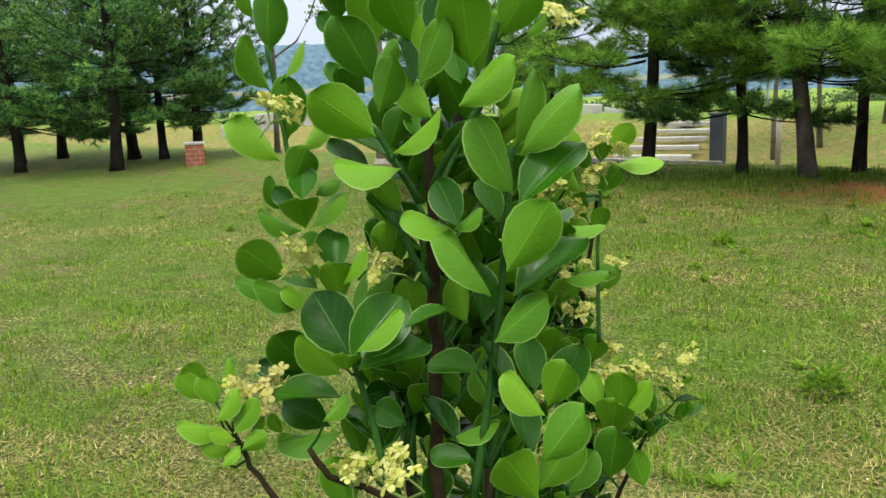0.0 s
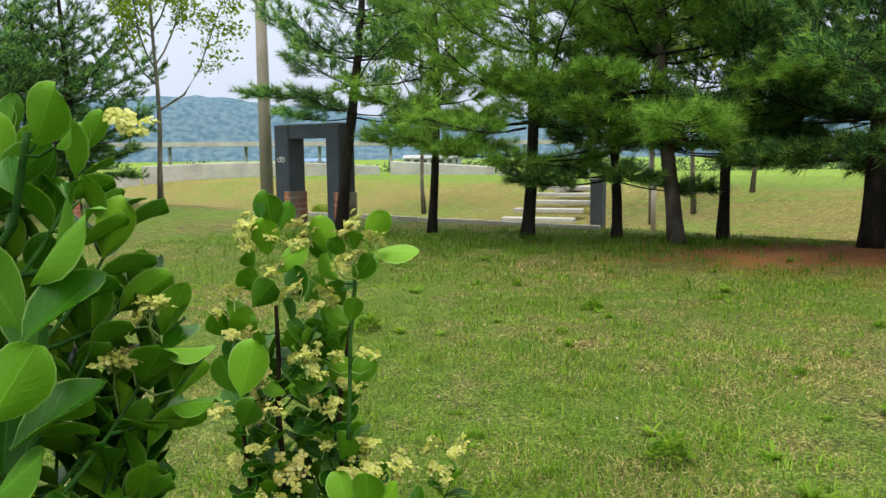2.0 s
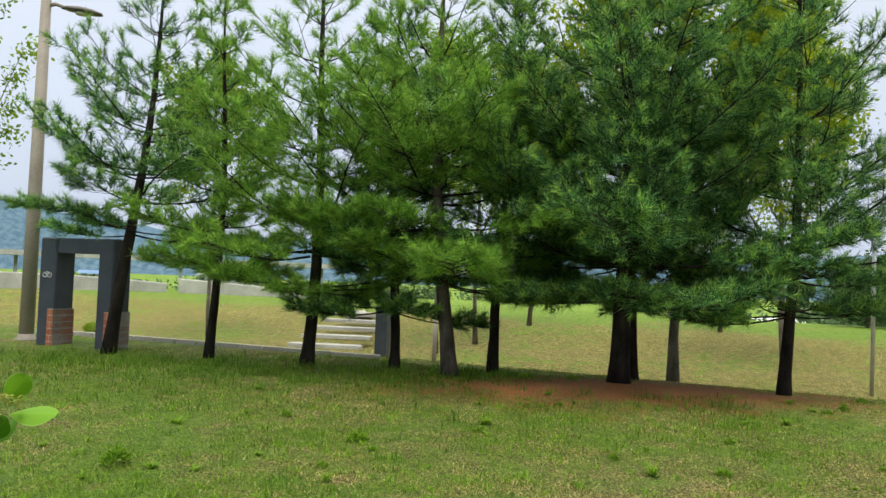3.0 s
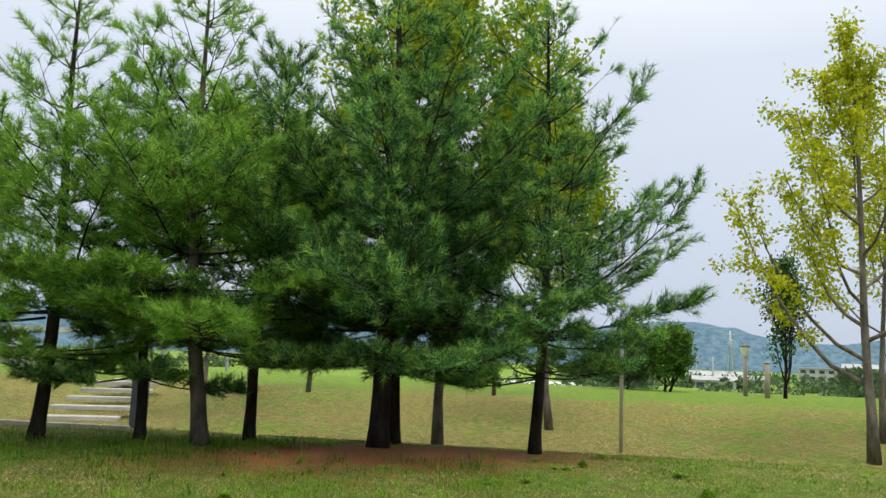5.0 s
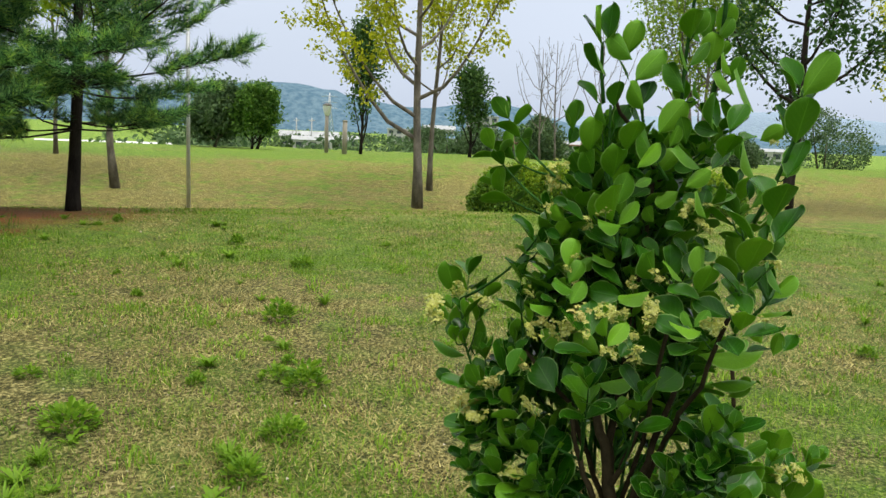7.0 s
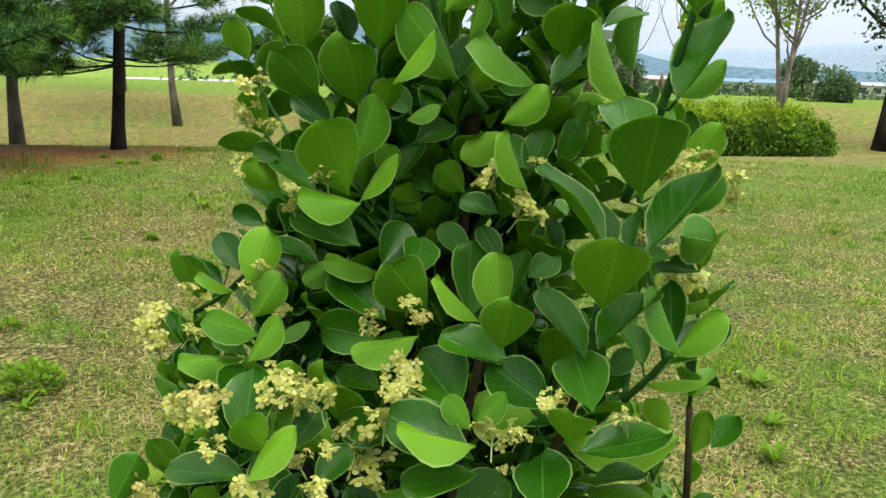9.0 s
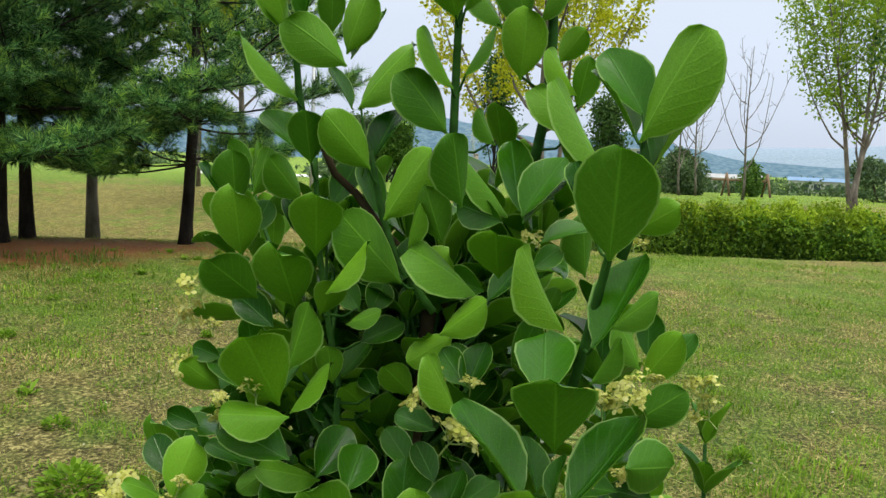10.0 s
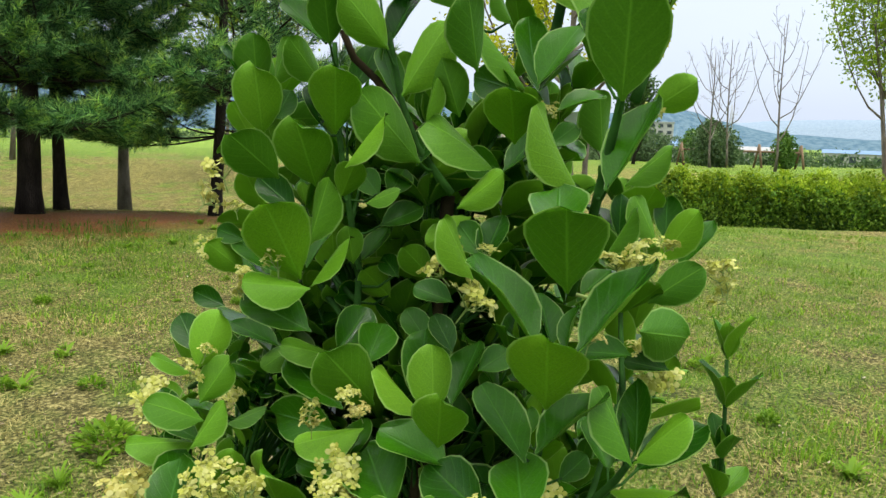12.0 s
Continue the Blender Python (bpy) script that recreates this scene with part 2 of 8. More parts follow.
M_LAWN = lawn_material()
M_BARK = two_scale("pine_bark", [(0.3, (0.012, 0.010, 0.008)), (0.55, (0.03, 0.025, 0.02)), (0.8, (0.065, 0.055, 0.045))], 6, 60, 0.95, bump=0.8, depth=0.02, stretch=(1, 1, 0.35), spec=0.08)
M_BARK_GREY = two_scale("grey_bark", [(0.3, (0.09, 0.08, 0.066)), (0.6, (0.20, 0.178, 0.148)), (0.8, (0.32, 0.285, 0.24))], 7, 70, 0.9, bump=0.6, depth=0.015, stretch=(1, 1, 0.4), spec=0.1)
M_BARK_BROWN = two_scale("brown_pine_bark", [(0.3, (0.045, 0.038, 0.03)), (0.55, (0.10, 0.085, 0.068)), (0.8, (0.17, 0.145, 0.118))], 7, 70, 0.92, bump=0.7, depth=0.015, stretch=(1, 1, 0.4), spec=0.08)
M_TWIG = two_scale("twig", [(0.3, (0.05, 0.04, 0.03)), (0.7, (0.11, 0.085, 0.06))], 8, 60, 0.9, bump=0.4)
M_NEEDLE = foliage("pine_needles", [(0.0, (0.008, 0.036, 0.014)), (0.45, (0.046, 0.142, 0.044)), (0.8, (0.175, 0.39, 0.11)), (1.0, (0.33, 0.57, 0.16))], 0.5, 0.42, clump=(1.8, 0.5, 1.4))
M_NEEDLE_LIGHT = foliage("light_pine_needles", [(0.0, (0.055, 0.15, 0.026)), (0.45, (0.145, 0.32, 0.042)), (0.8, (0.26, 0.47, 0.06)), (1.0, (0.38, 0.57, 0.075))], 0.5, 0.48, clump=(2.2, 0.6, 1.35))
M_NEEDLE_NEW = foliage("new_pine_needles", [(0.0, (0.18, 0.39, 0.065)), (0.5, (0.33, 0.57, 0.095)), (1.0, (0.50, 0.70, 0.14))], 0.5, 0.55, clump=(1.7, 0.7, 1.25))
M_YELLOW = foliage("yellow_green_leaves", [(0.0, (0.27, 0.34, 0.012)), (0.5, (0.48, 0.52, 0.02)), (1.0, (0.66, 0.67, 0.05))], 0.5, 0.66)
M_LIME = foliage("lime_green_leaves", [(0.0, (0.17, 0.28, 0.014)), (0.55, (0.32, 0.43, 0.022)), (1.0, (0.50, 0.56, 0.045))], 0.5, 0.64)
M_MID = foliage("mid_green_leaves", [(0.0, (0.03, 0.08, 0.02)), (0.6, (0.065, 0.14, 0.032)), (1.0, (0.115, 0.21, 0.048))], 0.5, 0.3)
M_BUSH = foliage("bush_leaves", [(0.0, (0.045, 0.12, 0.02)), (0.6, (0.10, 0.21, 0.03)), (1.0, (0.17, 0.29, 0.05))], 0.5, 0.4)
M_GREEN = foliage("fresh_green_leaves", [(0.0, (0.13, 0.25, 0.015)), (0.6, (0.25, 0.39, 0.025)), (1.0, (0.38, 0.50, 0.05))], 0.5, 0.62)
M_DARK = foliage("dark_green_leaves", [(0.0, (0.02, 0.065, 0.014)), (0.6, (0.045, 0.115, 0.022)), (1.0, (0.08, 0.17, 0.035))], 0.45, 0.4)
M_HEDGE = foliage("hedge_leaves", [(0.0, (0.045, 0.12, 0.012)), (0.5, (0.11, 0.235, 0.018)), (1.0, (0.22, 0.36, 0.035))], 0.45, 0.4, clump=(1.6, 0.55, 1.35))
M_HEDGE_NEW = foliage("young_hedge_leaves", [(0.0, (0.17, 0.29, 0.014)), (0.5, (0.27, 0.40, 0.02)), (1.0, (0.40, 0.52, 0.045))], 0.45, 0.5, clump=(1.6, 0.65, 1.25))
M_FARGREEN = foliage("far_leaves", [(0.0, (0.06, 0.11, 0.05)), (0.6, (0.10, 0.17, 0.07)), (1.0, (0.15, 0.22, 0.09))], 0.6, 0.3)
M_GRASS = foliage("grass_blades", [(0.0, (0.085, 0.19, 0.012)), (0.6, (0.155, 0.285, 0.02)), (1.0, (0.26, 0.37, 0.04))], 0.5, 0.4)
M_STRAW = foliage("dry_grass_blades", [(0.0, (0.15, 0.125, 0.036)), (0.5, (0.31, 0.27, 0.092)), (1.0, (0.57, 0.51, 0.22))], 0.7, 0.25)
M_CREST = foliage("uncut_grass_blades", [(0.0, (0.055, 0.145, 0.010)), (0.6, (0.115, 0.235, 0.016)), (1.0, (0.20, 0.32, 0.03))], 0.5, 0.35)
M_LITTER = foliage("leaf_litter", [(0.0, (0.12, 0.085, 0.045)), (0.6, (0.28, 0.23, 0.15)), (1.0, (0.50, 0.46, 0.36))], 0.8, 0.15)
M_WEED = foliage("weed_leaves", [(0.0, (0.10, 0.23, 0.014)), (0.6, (0.19, 0.345, 0.022)), (1.0, (0.29, 0.44, 0.04))], 0.45, 0.42)
M_LEAF = spindle_leaf("spindle_leaf", (0.010, 0.060, 0.003), (0.038, 0.150, 0.005), 0.15, 0.2)
M_LEAF_YOUNG = spindle_leaf("young_spindle_leaf", (0.046, 0.165, 0.006), (0.096, 0.252, 0.009))
M_STEM_GREEN = two_scale("green_shoot", [(0.3, (0.014, 0.050, 0.008)), (0.7, (0.03, 0.10, 0.014))], 20, 160, 0.7, bump=0.2, depth=0.001, spec=0.08)
M_STEM_BROWN = two_scale("brown_stem", [(0.3, (0.016, 0.012, 0.006)), (0.7, (0.045, 0.036, 0.018))], 25, 160, 0.9, bump=0.6, depth=0.002, spec=0.05)
M_PETAL = foliage("spindle_petals", [(0.0, (0.44, 0.47, 0.08)), (0.6, (0.56, 0.57, 0.15)), (1.0, (0.67, 0.67, 0.28))], 0.55, 0.3)
M_PETAL_OLD = foliage("faded_spindle_petals", [(0.0, (0.40, 0.36, 0.08)), (0.6, (0.53, 0.50, 0.15)), (1.0, (0.65, 0.62, 0.27))], 0.6, 0.3)
M_CONCRETE = two_scale("concrete", [(0.3, (0.36, 0.35, 0.32)), (0.7, (0.52, 0.51, 0.47))], 1.5, 30, 0.9, bump=0.3)
M_STONE = two_scale("step_stone", [(0.3, (0.40, 0.38, 0.33)), (0.7, (0.56, 0.53, 0.47))], 2, 40, 0.9, bump=0.4)
M_SLATE = two_scale("slate_paint", [(0.3, (0.036, 0.045, 0.06)), (0.7, (0.055, 0.066, 0.085))], 3, 60, 0.55, bump=0.15)
M_BRICK = two_scale("red_brick", [(0.3, (0.30, 0.095, 0.05)), (0.7, (0.45, 0.16, 0.085))], 5, 60, 0.9, bump=0.5)
M_MORTAR = two_scale("mortar", [(0.3, (0.35, 0.33, 0.3)), (0.7, (0.45, 0.43, 0.4))], 8, 80, 0.95)
M_STEEL = two_scale("galvanised_steel", [(0.3, (0.42, 0.44, 0.46)), (0.7, (0.55, 0.57, 0.58))], 4, 60, 0.45, 0.6, bump=0.1)
M_POLE = two_scale("taupe_pole_paint", [(0.3, (0.26, 0.225, 0.18)), (0.7, (0.34, 0.3, 0.245))], 2, 50, 0.55, bump=0.1)
M_LAMPHEAD = two_scale("lamp_head", [(0.3, (0.10, 0.09, 0.08)), (0.7, (0.16, 0.145, 0.13))], 5, 60, 0.45)
M_BOLLARD = two_scale("grey_bollard_paint", [(0.3, (0.17, 0.23, 0.33)), (0.7, (0.23, 0.29, 0.40))], 5, 90, 0.45, bump=0.08)
M_BLACK = two_scale("black_rubber", [(0.3, (0.012, 0.012, 0.014)), (0.7, (0.025, 0.025, 0.028))], 10, 90, 0.6)
M_WOOD = two_scale("weathered_wood", [(0.3, (0.14, 0.09, 0.055)), (0.7, (0.25, 0.165, 0.10))], 3, 40, 0.85, bump=0.4, stretch=(1, 1, 0.2))
M_WHITE = two_scale("white_paint", [(0.3, (0.68, 0.68, 0.68)), (0.7, (0.8, 0.8, 0.8))], 2, 30, 0.6, bump=0.1)
M_WALL = two_scale("pale_plaster", [(0.3, (0.34, 0.34, 0.33)), (0.7, (0.48, 0.47, 0.45))], 0.2, 4, 0.9, bump=0.1)
M_ROOF_BLUE = two_scale("blue_roof", [(0.3, (0.10, 0.20, 0.36)), (0.7, (0.15, 0.27, 0.45))], 0.3, 4, 0.5)
M_ROOF_GREY = two_scale("grey_roof", [(0.3, (0.28, 0.29, 0.3)), (0.7, (0.42, 0.43, 0.44))], 0.3, 4, 0.6)
M_GLASS = two_scale("dark_glazing", [(0.3, (0.03, 0.04, 0.05)), (0.7, (0.06, 0.075, 0.09))], 0.5, 5, 0.15, bump=0.0)


# ---- mesh tools ----
class Geo:
    """Collects vertices and faces of one mesh."""

    def __init__(self):
        self.v, self.f, self.uv = [], [], []

    def tube(self, pts, radii, n=8, cap=True, lumpy=0.0):
        base = len(self.v)
        pts = [Vector(p) for p in pts]
        ref = Vector((0.31, 0.17, 0.93))
        for i, p in enumerate(pts):
            d = (pts[min(i + 1, len(pts) - 1)] - pts[max(i - 1, 0)]).normalized()
            if abs(d.dot(ref)) > 0.97:
                ref = Vector((0.9, 0.3, 0.1))
            u = d.cross(ref).normalized()
            w = d.cross(u)
            for k in range(n):
                a = math.tau * k / n
                r = radii[i] * (1 + lumpy * noise.noise((p + u * math.cos(a) * 0.3 + w * math.sin(a) * 0.3) * 6))
                self.v.append(tuple(p + (u * math.cos(a) + w * math.sin(a)) * r))
        for i in range(len(pts) - 1):
            for k in range(n):
                a, b = base + i * n + k, base + i * n + (k + 1) % n
                self.f.append((a, b, b + n, a + n))
        if cap:
            self.f.append(tuple(base + k for k in reversed(range(n))))
            e = base + (len(pts) - 1) * n
            self.f.append(tuple(e + k for k in range(n)))
        return self

    def box(self, c, s, rz=0.0, bevel=0.0, top=1.0):
        """A box with chamfered upright edges; top narrows its upper face."""
        hx, hy, hz = s[0] / 2, s[1] / 2, s[2] / 2
        b = min(bevel, hx * 0.9, hy * 0.9)
        ring = [(hx - b, -hy), (hx, -hy + b), (hx, hy - b), (hx - b, hy), (-hx + b, hy), (-hx, hy - b), (-hx, -hy + b), (-hx + b, -hy)] if b > 0 else [(hx, -hy), (hx, hy), (-hx, hy), (-hx, -hy)]
        m = len(ring)
        base = len(self.v)
        co, si = math.cos(rz), math.sin(rz)
        levels = [(-hz, 1.0), (hz - b, top), (hz, top * (1 - b / max(hx, hy)))] if b > 0 else [(-hz, 1.0), (hz, top)]
        for z, k in levels:
            for x, y in ring:
                x, y = x * k, y * k
                self.v.append((c[0] + x * co - y * si, c[1] + x * si + y * co, c[2] + z))
        for i in range(len(levels) - 1):
            for k in range(m):
                a, d = base + i * m + k, base + i * m + (k + 1) % m
                self.f.append((a, d, d + m, a + m))
        self.f.append(tuple(base + k for k in reversed(range(m))))
        e = base + (len(levels) - 1) * m
        self.f.append(tuple(e + k for k in range(m)))
        return self

    def lathe(self, c, profile, n=16):
        base = len(self.v)
        for r, z in profile:
            for k in range(n):
                a = math.tau * k / n
                self.v.append((c[0] + r * math.cos(a), c[1] + r * math.sin(a), c[2] + z))
        for i in range(len(profile) - 1):
            for k in range(n):
                a, b = base + i * n + k, base + i * n + (k + 1) % n
                self.f.append((a, b, b + n, a + n))
        self.f.append(tuple(base + k for k in reversed(range(n))))
        e = base + (len(profile) - 1) * n
        self.f.append(tuple(e + k for k in range(n)))
        return self

    def mesh(self, name, mat, smooth=True):
        me = bpy.data.meshes.new(name)
        me.from_pydata(self.v, [], self.f)
        me.materials.append(mat)
        if smooth:
            me.shade_smooth()
        return me


def raw_mesh(name, verts, faces, mat, smooth=False):
    """A mesh from arrays of equal-sided faces."""
    me = bpy.data.meshes.new(name)
    verts, faces = np.asarray(verts, dtype=np.float32), np.asarray(faces, dtype=np.int32)
    k = faces.shape[1]
    me.vertices.add(len(verts))
    me.vertices.foreach_set("co", verts.ravel())
    me.loops.add(faces.size)
    me.loops.foreach_set("vertex_index", faces.ravel())
    me.polygons.add(len(faces))
    me.polygons.foreach_set("loop_start", np.arange(0, faces.size, k, dtype=np.int32))
    me.materials.append(mat)
    me.update(calc_edges=True)
    if smooth:
        me.shade_smooth()
    return me


def thing(name, label, category, group="", place=None, kind=""):
    ob = new(name)
    ob.empty_display_size = 0.2
    if place is not None:
        ob.matrix_world = place
    return tagged(ob, label, category, group, kind)


def part(name, me, parent, label="", kind=""):
    ob = new(name, me)
    ob.parent = parent
    return tagged(ob, label, "", "", kind)


def whole(name, me, label, category, group="", kind="", place=None):
    ob = new(name, me)
    if place is not None:
        ob.matrix_world = place
    return tagged(ob, label, category, group, kind)


# ---- ground ----
PROFILE = [(-500, 0), (5, 0), (9, 0.10), (13.5, 0.28), (15, 0.2), (18, -0.3), (20.5, -0.4), (22.5, -0.25), (29, 0.33), (33, 0.37), (45, 0.2), (70, -2.5), (130, -7), (5000, -9)]


def ground(x, y):
    """The lawn swells towards the pines, dips behind them and rises to a long low bank; the river plain lies lower."""
    d, s = 0.73 * x + 0.68 * y, -0.68 * x + 0.73 * y
    z = -9.0
    for (a, za), (b, zb) in zip(PROFILE, PROFILE[1:]):
        if d <= b:
            k = max(0.0, (d - a) / (b - a))
            z = za + (zb - za) * k * k * (3 - 2 * k)
            break
    if z > 0 and 5 < d < 18:
        z *= 1 - 0.4 * min(1.0, max(0.0, (-s - 6) / 4))
    return z


def build_ground():
    def axis(lo, hi, c0, c1, step):
        out = list(np.arange(c0, c1, step))
        x, g = c1, step
        while x < hi:
            out.append(x)
            g *= 1.22
            x += g
        out.append(hi)
        x, g = c0 - step, step
        low = []
        while x > lo:
            low.append(x)
            g *= 1.22
            x -= g
        return [lo] + low[::-1] + out
    xs = axis(-2500, 4500, -14, 38, 0.3)
    ys = axis(-2500, 4500, -6, 34, 0.3)
    v = []
    for y in ys:
        for x in xs:
            z = ground(x, y)
            if -20 < x < 60 and -15 < y < 60:
                z += 0.018 * noise.noise((x * 0.9, y * 0.9, 0)) + 0.012 * noise.noise((x * 2.3, y * 2.3, 3))
            v.append((x, y, z))
    nx = len(xs)
    f = [(j * nx + i, j * nx + i + 1, (j + 1) * nx + i + 1, (j + 1) * nx + i) for j in range(len(ys) - 1) for i in range(nx - 1)]
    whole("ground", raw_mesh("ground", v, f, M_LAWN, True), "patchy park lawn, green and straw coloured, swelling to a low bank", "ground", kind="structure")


build_ground()


# ---- trees ----
def place_at(x, y, rz=0.0, dz=-0.04):
    return pose(x, y, ground(x, y) + dz, 0, 0, rz)


def needle_tufts(rng, pos, dirs, count, length, width):
    """Needles in tufts: count thin blades round each place, leaning along its direction."""
    n = len(pos)
    p = np.repeat(pos, count, axis=0)
    d = np.repeat(dirs, count, axis=0)
    r = rng.normal(size=(n * count, 3))
    r /= np.linalg.norm(r, axis=1, keepdims=True)
    way = d * 0.9 + r * 0.8
    way[:, 2] += 0.05
    way /= np.linalg.norm(way, axis=1, keepdims=True)
    side = np.cross(way, rng.normal(size=(n * count, 3)))
    side /= np.linalg.norm(side, axis=1, keepdims=True)
    ln = length * rng.uniform(0.75, 1.15, size=(n * count, 1))
    base = p + d * rng.uniform(-0.05, 0.04, size=(n * count, 1))
    v = np.empty((n * count, 3, 3))
    v[:, 0] = base - side * width * 0.5
    v[:, 1] = base + side * width * 0.5
    v[:, 2] = base + way * ln - np.array([0, 0, 0.012]) * rng.uniform(0, 1, size=(n * count, 1))
    return v.reshape(-1, 3), np.arange(n * count * 3).reshape(-1, 3)


def pine(seed, height, radius, bole, label, mat, tuft=22, lean=(0.0, 0.0), girth=0.14, gap=0.44, thin=1.0, needle=0.0092):
    """A young five-needle pine: bare bole, whorls of limbs that turn up at their ends, twigs with soft needle tufts."""
    rng = np.random.default_rng(seed)
    ob = thing("pine_tree", label, "pine tree", "pines along the lawn's edge")
    trunk, limbs = Geo(), Geo()
    steps = 14

    def axis(z):
        k = z / height
        return Vector((lean[0] * k + 0.07 * math.sin(k * 5 + seed), lean[1] * k + 0.07 * math.cos(k * 4 + seed * 2) - 0.07 * math.cos(seed * 2), z))

    def bole_r(z):
        return girth * (1 - z / height) ** 0.9 * (1 + 0.35 * math.exp(-z * 5)) + 0.012
    zs = [height * (i / steps) ** 1.15 for i in range(steps + 1)]
    trunk.tube([axis(z) for z in zs], [bole_r(z) for z in zs], 10, lumpy=0.18)
    pos, dirs, tips, tip_dirs = [], [], [], []
    z = bole
    low = True
    while z < height - 0.15:
        t = (z - bole) / (height - bole)
        n = int(rng.integers(5, 8)) if t < 0.6 else int(rng.integers(4, 6))
        a0 = rng.uniform(0, math.tau)
        for k in range(n):
            a = a0 + math.tau * k / n + rng.normal(0, 0.22)
            reach = radius * (0.15 + 0.92 * (1 - t) ** 0.95 * min(1.0, 0.75 + 1.6 * t)) * rng.uniform(0.62, 1.2)
            rise = 0.06 + 0.72 * t + rng.normal(0, 0.10)
            p0 = axis(z + rng.normal(0, 0.05))
            out = Vector((math.cos(a), math.sin(a), 0))
            pts = []
            for i in range(6):
                s = i / 5
                wob = Vector((-out.y, out.x, 0)) * 0.07 * math.sin(s * 4 + a * 3) * reach
                pts.append(p0 + out * reach * s + wob + Vector((0, 0, reach * (rise * s + (0.26 if not low else 0.0) * s * s - 0.06 * math.sin(s * 3.1)))))
            r0 = 0.006 + 0.007 * reach
            limbs.tube(pts, [r0 * (1 - 0.8 * i / 5) for i in range(6)], 5, cap=False)
            # twigs on the outer part of the limb, each with smaller side twigs
            m = max(3, int(reach * 8.5 * thin * (1.55 - 1.75 * t)))
            first = 0.12 if not low else 0.4
            for j in range(m):
                s = first + (1 - first) * (j + rng.uniform(0, 0.9)) / m
                i = min(4, int(s * 5))
                q = pts[i].lerp(pts[i + 1], s * 5 - i)
                along = (pts[i + 1] - pts[i]).normalized()
                sidew = along.cross(Vector((0, 0, 1))).normalized() * (1 if j % 2 else -1)
                tw = (along * rng.uniform(0.5, 1.0) + sidew * rng.uniform(0.5, 1.1) + Vector((0, 0, rng.uniform(-0.12, 0.36)))).normalized()
                tl = (0.22 + 0.36 * reach / 2.2 * (1 - 0.5 * s)) * rng.uniform(0.7, 1.35)
                e = q + tw * tl + Vector((0, 0, 0.06 * tl))
                limbs.tube([q, q.lerp(e, 0.5) - Vector((0, 0, 0.02)), e], [0.005, 0.004, 0.0025], 3, cap=False)
                runs = [(q, e, tw)]
                for b_ in (0.35, 0.65):
                    st = q.lerp(e, b_)
                    td = (tw + sidew * rng.normal(0, 0.8) + Vector((0, 0, rng.normal(0.1, 0.28)))).normalized()
                    runs.append((st, st + td * tl * rng.uniform(0.4, 0.65), td))
                for r_a, r_b, r_d in runs:
                    rl = (r_b - r_a).length
                    # pale tufts mostly outward and higher up: new growth, also mimicking a lit shell
                    if rng.uniform() < (0.08 if s < 0.5 else 0.45 + 0.45 * min(1.0, 2 * t)):
                        tips.append(tuple(r_b))
                        tip_dirs.append(tuple((r_d + Vector((0, 0, 0.45))).normalized()))
                    for h in range(3):
                        g = 1 - h * 0.075 / rl
                        if g < 0.1:
                            break
                        pos.append(tuple(r_a.lerp(r_b, g)))
                        dirs.append(tuple((r_d + Vector((0, 0, 0.22))).normalized()))
            pos.append(tuple(pts[-1]))
            dirs.append(tuple((pts[-1] - pts[-2]).normalized()))
        if low and z > bole + 0.3:
            low = False
        z += 1.14 * gap * rng.uniform(0.8, 1.2) * (0.9 + 0.25 * t)
    top = axis(height)
    for k in range(7):
        pos.append(tuple(top - Vector((0, 0, 0.07 * k))))
        dirs.append((rng.normal(0, 0.25), rng.normal(0, 0.25), 1.0))
    v, f = needle_tufts(rng, np.array(pos), np.array(dirs), max(8, tuft - 3), 0.155, needle)
    nv, nf = needle_tufts(rng, np.array(tips), np.array(tip_dirs), tuft + 3, 0.14, 0.0085)
    part("trunk", trunk.mesh("pine_trunk", M_BARK_BROWN if seed == 15 else M_BARK), ob)
    part("branchwork", limbs.mesh("pine_branchwork", M_BARK), ob)
    part("needles", raw_mesh("pine_needles", v, f, mat), ob, kind="stuff")
    part("new_growth", raw_mesh("new_growth", nv, nf, M_NEEDLE_NEW), ob, "fresh lighter needle tufts, set outermost so the crown looks lit", kind="stuff")
    return ob


def leaf_cloud(rng, pts, per, spread, size, aspect=0.55):
    """Small folded leaves scattered round points: two triangles each, hinged on the midrib."""
    p = np.repeat(np.asarray(pts), per, axis=0)
    n = len(p)
    p = p + rng.normal(size=(n, 3)) * spread
    d = rng.normal(size=(n, 3))
    d[:, 2] -= 0.35
    d /= np.linalg.norm(d, axis=1, keepdims=True)
    s = np.cross(d, rng.normal(size=(n, 3)))
    s /= np.linalg.norm(s, axis=1, keepdims=True)
    up = np.cross(s, d)
    ln = size * rng.uniform(0.65, 1.25, size=(n, 1))
    v = np.empty((n, 4, 3))
    v[:, 0] = p
    v[:, 1] = p + d * ln * 0.5 + s * ln * aspect * 0.5 + up * ln * 0.1
    v[:, 2] = p + d * ln
    v[:, 3] = p + d * ln * 0.5 - s * ln * aspect * 0.5 + up * ln * 0.1
    i = np.arange(n)[:, None] * 4
    f = np.concatenate([i + [0, 1, 2], i + [0, 2, 3]], axis=1).reshape(-1, 3)
    return v.reshape(-1, 3), f


